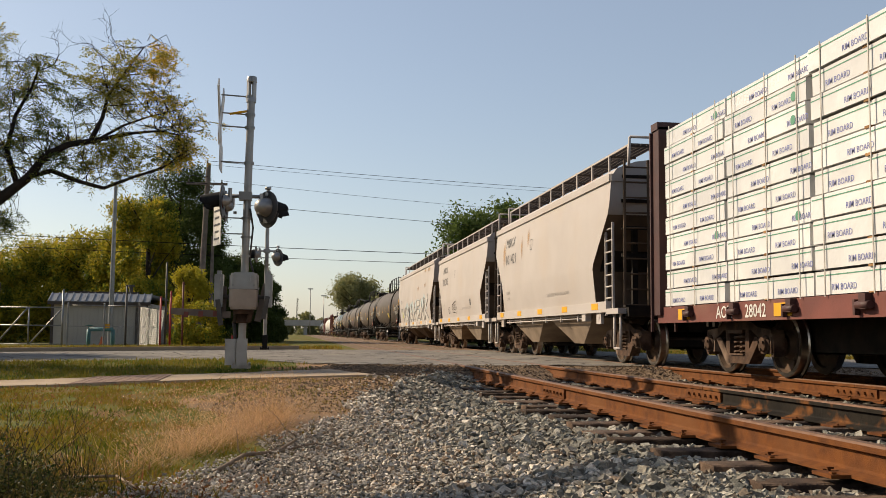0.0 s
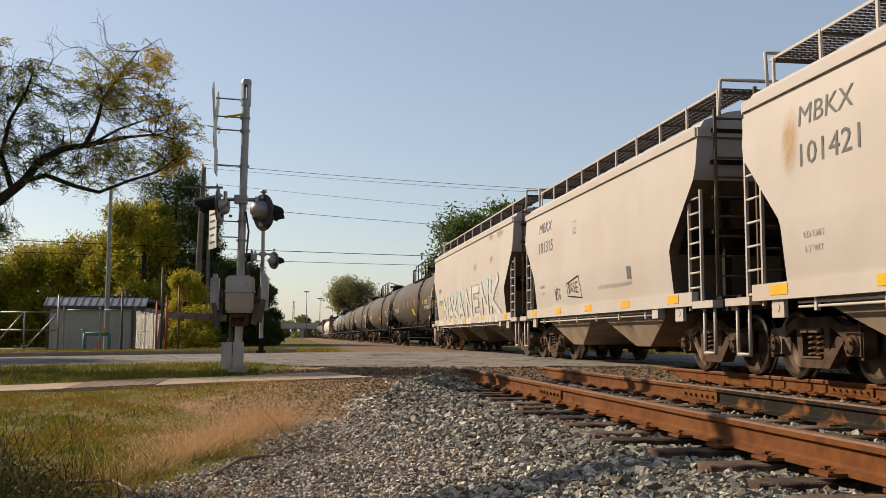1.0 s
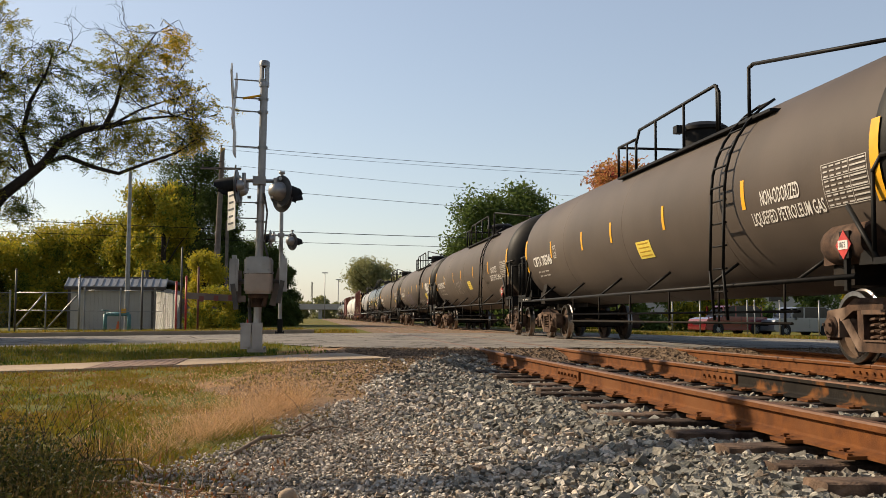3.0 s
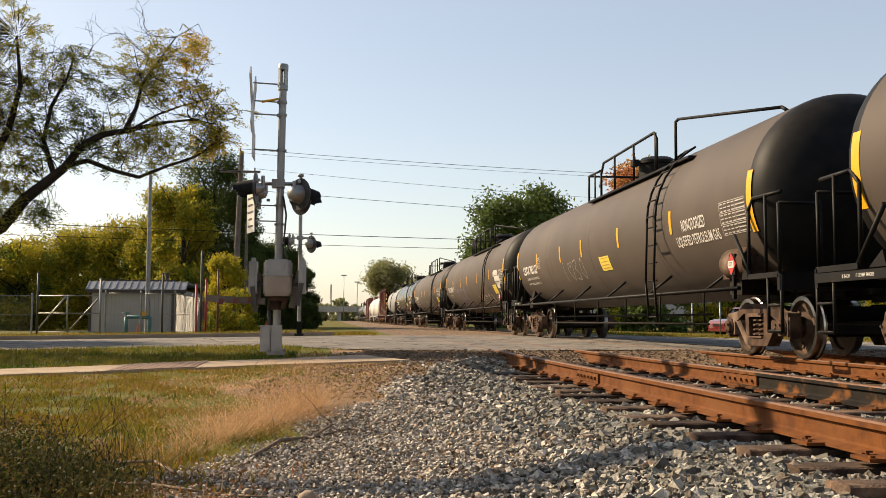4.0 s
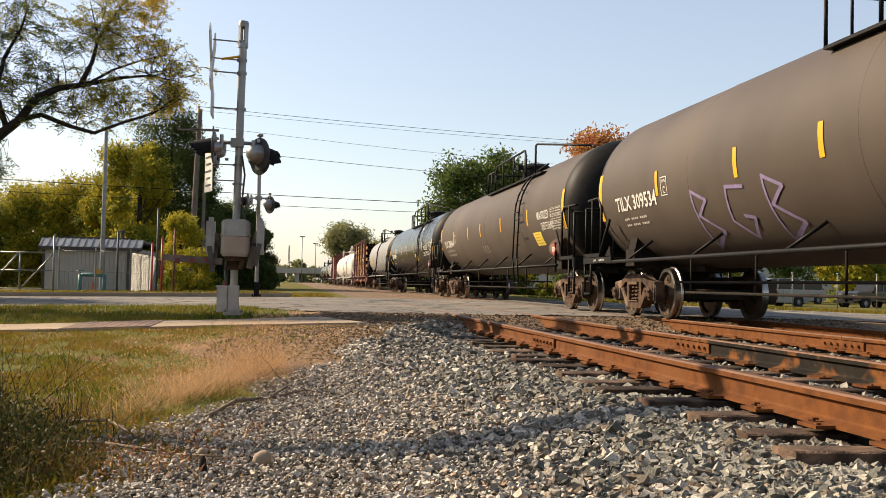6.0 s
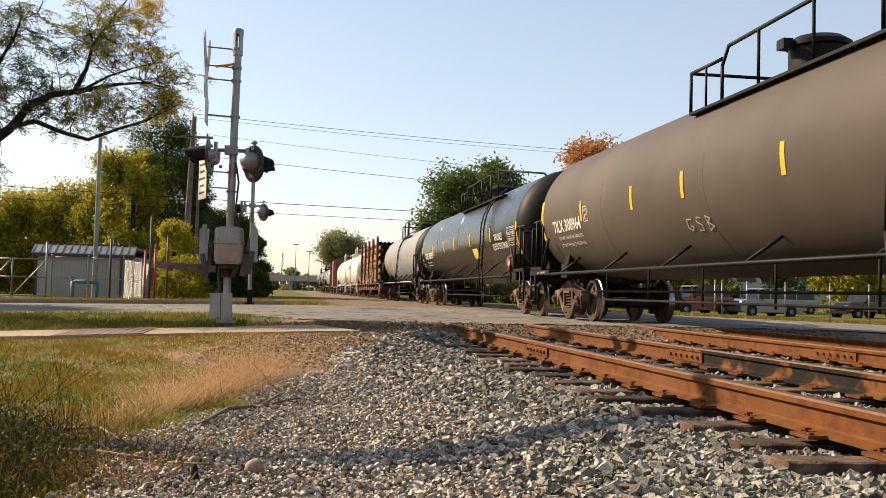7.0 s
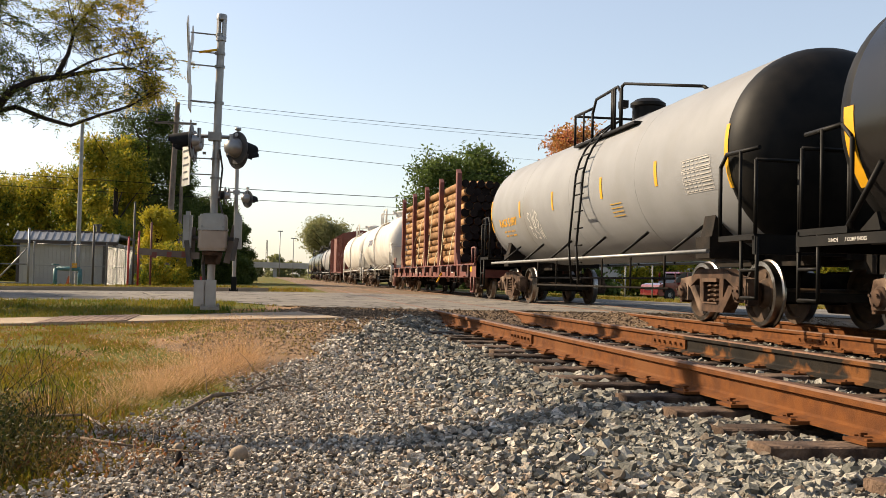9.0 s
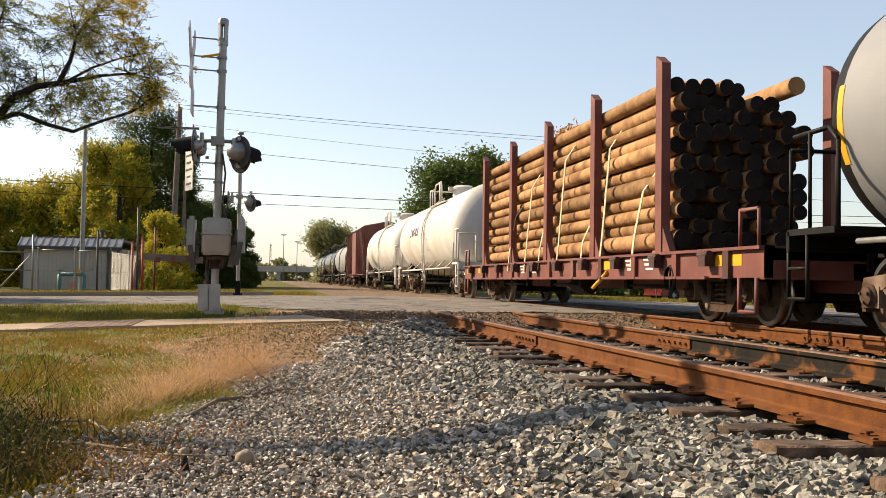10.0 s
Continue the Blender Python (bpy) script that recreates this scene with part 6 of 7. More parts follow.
for _ in range(14000):
    x = rng.uniform(11, 45)
    y = rng.uniform(35, 48)
    pts.append((x, y, ground_z(x, y) - .01))
blades("car_park_grass", pts, .14, .025, M_GRASS, "grass strip before the car park", 4, .6)
pts, tips = [], []
for _ in range(92):
    u, v = rng.random() ** .8, rng.gauss(0, .55)
    cx, cy = -.86 + .66 * u + .17 * v, 5.6 + 2.9 * u + .45 * v
    for _ in range(rng.randint(15, 60)):
        x, y = cx + rng.gauss(0, .07), cy + rng.gauss(0, .1)
        if x > edge_x(y) + .2:
            continue
        z = ground_z(x, y)
        pts.append((x, y, z - .02))
        for _ in range(2):
            tips.append((x + rng.gauss(0, .14), y + rng.gauss(0, .14), z + rng.uniform(.06, .42)))
blades("dry_grass_tuft", pts, .33, .0012, M_DRY, "fluffy straw-coloured dry grass tuft", 5, 1.25)
blades("grass_seed_heads", tips, .022, .003, M_DRY, "pale grass seed heads", 15, 1.5)
pts = [(rng.gauss(-1.35, .25), rng.gauss(4.4, .45), -.08) for _ in range(2600)]
blades("weed_stalks", pts, .22, .003, M_WEED, "brown-green weed stalks", 6, .6, "weeds")
weeds = thing("weed_clump", "dark scrubby weed clump at the ballast edge", "weeds")
part("leaves", leaf_cloud("leaves", [(-0.96, 3.95, 0.0, 0.18), (-1.16, 4.15, 0.048, 0.225), (-0.74, 3.85, -0.024, 0.117), (-1.36, 3.85, 0.08, 0.225), (-1.06, 4.55, 0.016, 0.162), (-1.36, 4.75, 0.064, 0.216), (-1.66, 5.05, 0.064, 0.225), (-0.86, 4.25, 0.0, 0.126), (-1.26, 3.75, 0.096, 0.234), (-1.51, 4.25, 0.112, 0.252), (-1.21, 4.0, 0.144, 0.18), (-1.86, 4.85, 0.08, 0.27), (-1.0, 3.5, .0, .2), (-1.25, 3.45, .06, .24), (-1.5, 3.6, .1, .26), (-1.75, 4.2, .1, .28)], 30000, .010, M_WEED, 7, .35, 8), (), weeds)
wg = Geo()
rr = random.Random(9)
for _ in range(150):
    x, y = rr.uniform(-2.2, -.95), rr.uniform(3.9, 5.5)
    p = Vector((x, y, ground_z(x, y)))
    limb(wg, [p, p + Vector((rr.gauss(0, .05), rr.gauss(0, .05), rr.uniform(.1, .2))), p + Vector((rr.gauss(0, .1), rr.gauss(0, .08), rr.uniform(.22, .5)))], .0018, .0008, 4)
part("stem_tangle", wg, M_BARK, weeds)
M_DEADWOOD = mat("bleached_deadwood", (.30, .22, .155), (.19, .135, .095), 20, .85, 0, .5, 60)
for pp, r in ((((-.42, 5.40), (-.30, 5.85), (-.12, 6.4), (-.02, 6.75), (-.0, 7.1)), .014), (((-.12, 6.4), (.12, 6.62), (.26, 6.6)), .008), (((-.95, 4.55), (-.75, 4.35), (-.45, 4.22), (-.25, 4.0)), .009), (((-1.15, 5.2), (-.85, 5.0), (-.62, 4.55)), .009)):
    gb = Geo()
    limb(gb, [(x, y, ground_z(x, y) + .03 + .03 * (i % 2)) for i, (x, y) in enumerate(pp)], r, r * .45, 7)
    twigs(gb, [(x, y, ground_z(x, y) + .04) for x, y in pp[1:]], rr, 4, .3, r * .25)
    solid("fallen_branch", gb, M_DEADWOOD, "bleached fallen branch lying at the ballast edge", "branch")
stub = Geo()
limb(stub, [(-.3, 3.85, -.1), (-.31, 3.86, -.02), (-.315, 3.87, .03)], .022, .011, 7)
solid("wood_stub", stub, M_BARK, "short rotten wooden stub in the ballast", "wood")
for x, y, r in ((-.09, 3.99, .038), (-.34, 4.15, .02)):
    rock = Geo().lathe([(-.8 * r, 0), (-.7 * r, .6 * r), (-.3 * r, .95 * r), (.15 * r, r), (.55 * r, .75 * r), (.8 * r, .35 * r), (.85 * r, 0)], 11, "z")
    rock.v = [(a * (1 + .45 * noise.noise((a * 45, b * 45, c * 45 + x))), b * (1 + .45 * noise.noise((b * 45, c * 45, a * 45 + y))), c) for a, b, c in rock.v]
    solid("pale_rock", rock, M_CONC, "pale round stone lying on the ballast edge", "rock", pose(x, y, ground_z(x, y) + .05))
r_ = np.random.default_rng(77)
C = np.stack([r_.uniform(-5, -.1, 1500), r_.uniform(3.4, 14, 1500), np.zeros(1500)], 1)
C[:, 2] = [ground_z(a, b) + .03 for a, b, _ in C]
U = r_.normal(size=C.shape) * .011
W = np.cross(U, r_.normal(size=C.shape))
W = W / np.linalg.norm(W, axis=1)[:, None] * .01
lit = random.Random(41)
spots = [(lit.gauss(-.62, .2), lit.gauss(4.25, .3)) for _ in range(420)]
C2 = np.array([(a, b, ground_z(a, b) + .02 + .05 * lit.random()) for a, b in spots])
U2 = r_.normal(size=C2.shape) * .008
W2 = np.cross(U2, r_.normal(size=C2.shape))
W2 = W2 / np.linalg.norm(W2, axis=1)[:, None] * .007
C, U, W = np.concatenate([C, C2]), np.concatenate([U, U2]), np.concatenate([W, W2])
blades("dead_stalks", [(lit.gauss(-.65, .24), lit.gauss(4.3, .35), -.06) for _ in range(700)], .13, .0016, M_DRY, "broken pale dead stalks in the ballast edge", 16, 2.2)
blades("edge_weeds", [(lit.gauss(-.55, .16), lit.gauss(4.45, .2), -.06) for _ in range(500)], .07, .006, M_GRASS, "small green weeds sprouting in the ballast edge", 17, 1.0, "weeds")
M_FALLEN = leafmat("fallen_leaves", [(.16, .075, .03), (.30, .17, .06), (.20, .08, .035)])
solid("fallen_leaves", quads_mesh("fallen_leaves", C, U, W, M_FALLEN), (), "scattered brown and yellow fallen leaves", "leaves", kind="stuff")


# ---- crossing signals ----
def lamp_unit(parent, x, y, z, turn, shell=M_ALU, k=1.0):
    """A flashing-light unit, facing +x before it is turned."""
    m = pose(x, y, z, 0, 0, turn)
    u = part("flasher", Geo().lathe([(a * k, b * k) for a, b in ((-.19, .0), (-.19, .05), (-.16, .10), (-.08, .135), (-.02, .145), (.0, .15))], 20, "x").cyl((-.1, 0, .0), (-.1, 0, .2), .03, 8).box((-.14, 0, -.1), (.05, .04, .04)), shell, parent, "round lamp housing", m)
    part("backing_disc", Geo().lathe([(.0, .14), (.0, .25), (.012, .256), (.024, .25), (.024, .14)], 28, "x"), M_DISC, u, "round dark backing disc")
    part("lens", Geo().lathe([(.02, .15), (.06, .10), (.07, 0)], 18, "x"), M_LENS, u, "unlit red lens")
    P, F, n = [], [], 16
    for i in range(n + 1):
        a = radians(-25 + 230 * i / n)
        reach = .34 if math.sin(a) > -.1 else .2
        for end, (dx, r) in enumerate(((.02, .15), (reach, .125))):
            for r2 in (r, r - .01):
                P.append((dx, r2 * math.cos(a), r2 * math.sin(a) - (.04 if end else 0)))
    for i in range(n):
        b = 4 * i
        F += [(b, b + 2, b + 6, b + 4), (b + 1, b + 5, b + 7, b + 3), (b + 2, b + 3, b + 7, b + 6)]
    part("hood", Geo().add(P, F, 0, True), M_HOOD, u, "black lamp hood")


def rounded(x0, x1, y0, y1, r, n=5):
    """A rectangle's outline with round corners."""
    out = []
    for cx, cy, a0 in ((x1 - r, y1 - r, 0), (x0 + r, y1 - r, 90), (x0 + r, y0 + r, 180), (x1 - r, y0 + r, 270)):
        out += [(cx + r * math.cos(radians(a0 + 90 * k / n)), cy + r * math.sin(radians(a0 + 90 * k / n))) for k in range(n + 1)]
    return out


def crossing_signal(x, y, z0, H, zl, full, label):
    t = thing("crossing_signal", label, "level crossing signal", pose(x, y, z0), "crossing signals")
    lean = .05 if full else 0
    part("mast", Geo().cyl((0, 0, .3), (lean, 0, H - .42), .06, 16), M_ALU, t)
    if full:
        cap = Geo().lathe([(H - .42, .078), (H - .35, .08), (H - .34, .072)], 18, "z", (lean, 0, 0)).lathe([(H - .1, .072), (H - .09, .082), (H - .02, .082), (H, .07), (H, 0)], 18, "z", (lean, 0, 0))
        for a in (40, 130, 220, 310):
            c, s = math.cos(radians(a)), math.sin(radians(a))
            cap.box((lean + .06 * c, .06 * s, H - .22), (.035, .05, .27), (0, 0, a))
        part("bell_housing", cap, M_ALU, t, "slotted bell housing")
        bk = part("crossbuck", Geo().box((-.41, 0, H - .65), (.02, 1.2, .23), (48, 0, 0)).box((-.435, 0, H - .65), (.02, 1.2, .23), (-48, 0, 0)), M_WHITE, t, "white crossbuck seen edge-on")
        part("track_sign", Geo().box((-.40, 0, H - 1.32), (.015, .5, .42)), M_WHITE, t, "small white sign under the crossbuck")
        for z in (H - .33, H - .62, H - .83, H - 1.4):
            part("bracket", Geo().cyl((lean, 0, z), (-.42, 0, z + .02), .012, 6).lathe([(z - .02, .08), (z + .02, .08)], 14, "z", (lean * .8, 0, 0)), M_GALV, t)
        part("cable_guard", Geo().cyl((lean, 0, H - .55), (-.28, -.02, H - .62), .02, 6), M_YEL, t)
    base = Geo().prism([(-.14, -.14), (.14, -.14), (.14, .14), (-.14, .14)], 0, .05, "z").prism([(-.075, -.085), (.085, -.085), (.085, .085), (-.075, .085)], .05, .46, "z")
    for a in (-.12, .12):
        for b in (-.12, .12):
            base.cyl((a, b, .05), (a, b, .09), .018, 6)
    part("base_casting", base, M_ALU if full else M_BLACK, t)
    if full:
        part("junction_box", Geo().box((-.165, -.03, .24), (.16, .18, .38)).box((-.165, -.13, .24), (.13, .02, .32)).box((-.165, -.03, .44), (.175, .2, .03)), M_ALU, t, "cast junction box")
    arm = Geo().cyl((-.36, 0, zl), (.36, 0, zl), .03, 8).box((.0, 0, zl), (.2, .19, .13))
    arm.cyl((-.34, -.36, zl), (-.34, .36, zl), .028, 8).cyl((.34, -.36, zl), (.34, .36, zl), .028, 8).cyl((.34, .3, zl), (.34, .3, zl + .18), .025, 8).cyl((.34, .3, zl + .16), (.34, .3, zl + .2), .05, 8)
    part("crossarm", arm, M_ALU, t)
    for yy in (-.3, .38):
        lamp_unit(t, -.32, yy, zl - .12, 176, M_ALU, .6)
        lamp_unit(t, .34, yy, zl - .2, 40)
    # gate mechanism
    zb = 1.22
    if full:
        gm = part("gate_mechanism", Geo().prism(rounded(-.2, .24, -.285, -.02, .07), zb - .27, zb + .0, "z").prism(rounded(-.18, .22, -.265, -.03, .06), zb - .31, zb - .27, "z"), M_BOXTAN, t, "weathered gate mechanism cabinet")
        part("cabinet_lid", Geo().prism(rounded(-.215, .255, -.3, -.015, .08), zb + .004, zb + .03, "z").prism(rounded(-.2, .24, -.285, -.02, .08), zb + .03, zb + .22, "z").prism(rounded(-.18, .22, -.265, -.035, .07), zb + .22, zb + .25, "z").prism(rounded(-.13, .17, -.22, -.07, .05), zb + .25, zb + .268, "z").box((.1, -.295, zb + .17), (.05, .03, .09)), M_ALU, gm, "aluminium cabinet lid with latch")
        sgn = Geo().prism([(-.09, zb - .24), (.09, zb - .24), (.09, zb - .13), (.05, zb - .08), (-.05, zb - .08), (-.09, zb - .13)], -.288, -.281, "y")
        part("cast_emblem", sgn, M_BOXTAN, gm)
        part("hinge_gap", Geo().box((.02, -.155, zb + .002), (.43, .245, .012)), M_HOOD, gm)
        for bx in (-.14, .18):
            part("bolt", Geo().cyl((bx, -.28, zb + .06), (bx, -.30, zb + .06), .018, 6), M_GALV, gm)
        part("arm_shaft", Geo().cyl((-.42, -.12, zb - .12), (.42, -.12, zb - .12), .035, 8), M_DKMETAL, t)
        part("counterweight", Geo().box((.36, -.2, zb - .28), (.07, .12, .36), (0, 10, 0)), M_DKMETAL, t, "dark counterweight plate")
        part("counterweight", Geo().box((-.34, -.2, zb - .36), (.07, .12, .4), (0, -8, 0)), M_DKMETAL, t, "dark counterweight plate")
        part("support_bracket", Geo().cyl((0, 0, zb - .52), (0, 0, zb - .31), .095, 12).box((.02, -.1, zb - .35), (.3, .2, .06)).cyl((.1, -.12, zb - .5), (.14, -.14, zb - .34), .04, 8), M_TRUCK, t, "rusty support bracket")
        for sx, w in ((-.36, .13), (.40, .11)):
            part("side_box", Geo().box((sx, -.1, zb - .02), (w, .22, .5)).box((sx - .02, -.22, zb - .02), (w * .7, .03, .42)).box((sx, -.1, zb + .26), (w * .5, .1, .06)), M_ALU, t)
        ga = part("gate_arm", Geo().box((-.62, -.16, zb - .37), (.9, .05, .10), (0, 3, 0)).box((-.3, -.05, zb - .2), (.1, .08, .5)).box((.3, -.1, zb - .2), (.1, .08, .6), (0, 12, 0)), M_POLEWOOD, t, "weathered gate arm stub and counterweight")
        for k in range(3):
            part("red_stripe", Geo().box((-.4 - .22 * k, -.19, zb - .375 - .011 * k), (.07, .012, .085), (0, 3, 0)), M_BROWN, ga)
        plate = part("notice", Geo().box((0, 0, 0), (.012, .42, .64)), M_WHITE, t, "white notice plate", pose(-.42, -.06, 2.23, 0, 0, 20))
        for k, wd in enumerate((.3, .24, .32, .2, .28)):
            part("notice_line", Geo().box((-.009, 0, .22 - .11 * k), (.006, wd, .03)), M_DISC, plate)
        for z in (2.35, 2.1):
            part("sign_strap", Geo().cyl((0, 0, z), (-.42, -.05, z), .011, 6), M_GALV, t)
        part("conduit", Geo().tube([(-.1, .1, .3), (-.13, .08, .7), (-.1, .05, 1.0)], .028, 8), M_DKMETAL, t)
        part("conduit", Geo().tube([(.08, -.05, 2.5), (.13, -.03, 2.2), (.09, 0, 1.7), (.18, .05, 1.4), (.25, 0, 1.1)], .015, 6), M_DKMETAL, t)
        for z in (1.75, 2.05, 2.35):
            part("clamp", Geo().lathe([(z - .015, .074), (z - .015, .082), (z + .015, .082), (z + .015, .074)], 14, "z", (lean * z / H, 0, 0)), M_GALV, t)
    return t


crossing_signal(-.89, 15.9, .15, 4.63, 2.70, True, "aluminium crossing signal mast with gate mechanism and black flashers")
crossing_signal(-1.08, 32.0, .18, 5.2, 3.12, False, "second crossing signal mast across the road")


# ---- shed, fence, poles ----
def shed():
    s = thing("utility_shed", "beige metal utility shed with a ribbed grey roof", "shed")
    x0, x1, y0, y1, zt = -12.75, -7.9, 54.0, 69.5, 2.2
    g1 = Geo().box(((x0 + x1) / 2, (y0 + y1) / 2, zt / 2 - .05), (x1 - x0, y1 - y0, zt + .1))
    w = part("wall", g1, M_SHED, s)
    n = 24
    for k in range(n):
        part("siding_rib", Geo().box((x0 + (x1 - x0) * (k + .5) / n, y0 - .012, zt / 2), (.03, .03, zt - .05)), M_SHED, w)
    for k in range(20):
        part("siding_rib", Geo().box((x1 + .012, y0 + 15.5 * (k + .5) / 20, zt / 2), (.03, .03, zt - .05)), M_SHED, w)
    roof = part("roof", Geo().prism([(y0 - .25, zt), (y0 + .5, zt + .42), (y0 + .5, zt + .5), (y0 - .25, zt + .07)], x0 - .15, x1 + .15, "x").box(((x0 + x1) / 2, (y0 + y1) / 2 + .3, zt + .42), (x1 - x0 + .2, y1 - y0 - .3, .12)), M_ROOF, s)
    for k in range(15):
        x = x0 - .1 + (x1 - x0 + .2) * k / 14
        part("roof_rib", Geo().prism([(y0 - .26, zt + .065), (y0 + .5, zt + .495), (y0 + .5, zt + .54), (y0 - .26, zt + .115)], x - .025, x + .025, "x"), M_ROOF, roof)
    part("fascia", Geo().box(((x0 + x1) / 2, y0 - .23, zt - .04), (x1 - x0 + .3, .05, .16)).box(((x0 + x1) / 2, y0 + .9, zt + .56), (3.6, .3, .1)), M_TRIM, s)
    for x in (x0 + .06, x1 - .06, x1 - .55):
        part("corner_trim", Geo().box((x, y0 - .03, zt / 2), (.14, .05, zt)), M_TRIM, s)
    part("roof_vent", Geo().cyl((-9.0, 55.3, zt + .4), (-9.0, 55.3, zt + .95), .1, 10).cyl((-9.0, 55.3, zt + .9), (-9.0, 55.3, zt + 1.02), .17, 10), M_DKMETAL, s)
    return s


shed()


def chain_fence(pts, h, label, mesh_step=.12):
    f = thing("chain_link_fence", label, "fence", group="chain-link fences")
    for p in pts:
        part("post", Geo().cyl((p[0], p[1], -.15), (p[0], p[1], h + .08), .04, 8).lathe([(h + .08, .05), (h + .12, .03), (h + .13, 0)], 8, "z", (p[0], p[1], 0)), M_GALV, f)
    for a, b in zip(pts, pts[1:]):
        A, B = Vector((*a, 0)), Vector((*b, 0))
        L = (B - A).length
        part("top_rail", Geo().cyl(A + Vector((0, 0, h)), B + Vector((0, 0, h)), .024, 6), M_GALV, f)
        part("tension_wire", Geo().cyl(A + Vector((0, 0, h * .5)), B + Vector((0, 0, h * .5)), .012, 5), M_GALV, f)
        wm = Geo()
        n = int(L / mesh_step)
        for k in range(-int(h / mesh_step), n):
            for sgn in (1, -1):
                u0, u1 = (k, k + h / mesh_step) if sgn > 0 else (k + h / mesh_step, k)
                za, zb2 = 0., h
                lo, hi = min(u0, u1), max(u0, u1)
                c0, c1 = max(lo, 0), min(hi, n)
                if c1 <= c0:
                    continue
                f0, f1 = (c0 - lo) / (hi - lo), (c1 - lo) / (hi - lo)
                z0, z1 = (h * f0, h * f1) if sgn > 0 else (h * (1 - f0), h * (1 - f1))
                wm.cyl(A.lerp(B, c0 / n) + Vector((0, 0, z0)), A.lerp(B, c1 / n) + Vector((0, 0, z1)), .003, 3, caps=False)
        part("wire_mesh", wm, M_GALV, f, "woven wire mesh")
    return f


chain_fence([(-24, 47), (-20, 47), (-16.5, 47), (-13.6, 47)], 1.75, "grey chain-link fence round the yard")
chain_fence([(-10.15, 46), (-8.6, 46), (-7.1, 46)], 1.85, "grey chain-link fence before the shed")
chain_fence([(-7.1, 46), (-7.0, 51), (-6.9, 57)], 1.85, "grey chain-link fence beside the shed")
gate = thing("yard_gate", "closed galvanised pipe gate with cross braces", "gate")
for z in (.12, .95, 1.75):
    part("gate_rail", Geo().cyl((-13.4, 47, z), (-10.4, 46.2, z), .03, 6), M_GALV, gate)
for a, b in (((-13.4, 47, .12), (-12.0, 46.6, 1.75)), ((-11.9, 46.6, .12), (-10.4, 46.2, 1.75)), ((-11.95, 46.6, .12), (-11.95, 46.6, 1.75))):
    part("gate_brace", Geo().cyl(a, b, .035, 6), M_GALV, gate)
for x, h, m, lab in ((-12.8, 2.7, M_DKMETAL, "dark"), (-10.15, 2.45, M_GALV, "grey"), (-7.5, 2.7, M_DKMETAL, "dark"), (-5.83, 3.73, M_DKMETAL, "tall dark"), (-6.04, 2.2, M_RED, "red"), (-5.62, 2.45, M_RED, "faded red"), (-5.1, 2.85, M_BROWN, "rusty")):
    po = thing("marker_post", lab + " metal marker post in the verge", "post", pose(x, 45, 0), "marker posts")
    part("shaft", Geo().cyl((0, 0, -.15), (0, 0, h), .045, 8), m, po)
    part("cap", Geo().lathe([(h, .055), (h + .04, .05), (h + .06, 0)], 8, "z"), m, po)
vv = thing("gas_valve", "teal-painted pipe valve set in the yard", "valve", pose(-8.9, 46.8, 0))
part("pipe", Geo().tube([(-.5, 0, -.1), (-.5, 0, .8), (.55, 0, .8), (.55, 0, -.1)], .09, 8), M_TEAL, vv)
part("wheel", Geo().lathe([(.95, .16), (.98, .17), (1.0, .16)], 14, "z", (-.5, 0, 0)).cyl((-.5, 0, .8), (-.5, 0, 1.0), .04, 8), M_TEAL, vv)
part("tag", Geo().box((.3, -.1, .95), (.25, .02, .2)), M_YEL, vv)
cone = thing("traffic_cone", "small orange traffic cone by the valve", "cone", pose(-8.75, 46.4, -.02))
part("body", Geo().lathe([(0, .2), (.04, .2), (.05, .13), (.5, .03), (.5, 0)], 12, "z"), mat("cone_orange", (.7, .14, .03), (.6, .12, .03), 5, .5), cone)
for x, y in ((-2.55, 38.5),):
    fl = thing("marker_flag", "small orange survey flag in the grass", "flag", pose(x, y, .05))
    part("stick", Geo().cyl((0, 0, 0), (0, 0, .55), .008, 5), M_GALV, fl)
    part("cloth", Geo().box((.1, 0, .48), (.2, .01, .15)), M_RED, fl)

lp = thing("light_pole", "slim weathered grey light pole in the yard", "pole", pose(-9.04, 50, 0))
part("shaft", Geo().cyl((0, 0, -.2), (0, 0, 7.9), .13, 12, .08), M_GALV, lp)
up = thing("utility_pole", "leaning wooden utility pole with a crossarm", "utility pole", pose(-5.55, 58, 0))
part("shaft", Geo().cyl((-.15, 0, -.3), (.18, 0, 10.4), .2, 12, .13), M_POLEWOOD, up)
part("crossarm", Geo().box((.12, -.15, 9.2), (2.3, .1, .13)).tube([(-.3, -.18, 9.15), (.12, -.18, 8.6)], .02, 5).tube([(.55, -.18, 9.15), (.12, -.18, 8.6)], .02, 5), M_POLEWOOD, up)
for x in (-.9, .95, .12):
    part("insulator", Geo().lathe([(0, .03), (.05, .06), (.1, .03), (.14, .06), (.18, 0)], 8, "z", (x, -.15, 9.27 if abs(x) > .2 else 10.4)), M_DKMETAL, up)
up2 = thing("utility_pole", "second thinner wooden pole behind", "utility pole", pose(-5.2, 60, 0))
part("shaft", Geo().cyl((0, 0, -.3), (0, 0, 6.4), .12, 10, .09), M_POLEWOOD, up2)


def wire(a, b, sag, r, label):
    pts = []
    A, B = Vector(a), Vector(b)
    r *= .65
    for i in range(25):
        t = i / 24
        p = A.lerp(B, t)
        p.z -= 4 * sag * t * (1 - t)
        pts.append(p)
    solid("overhead_wire", Geo().tube(pts, r, 5), M_BLACK, label, "wire", group="overhead wires")


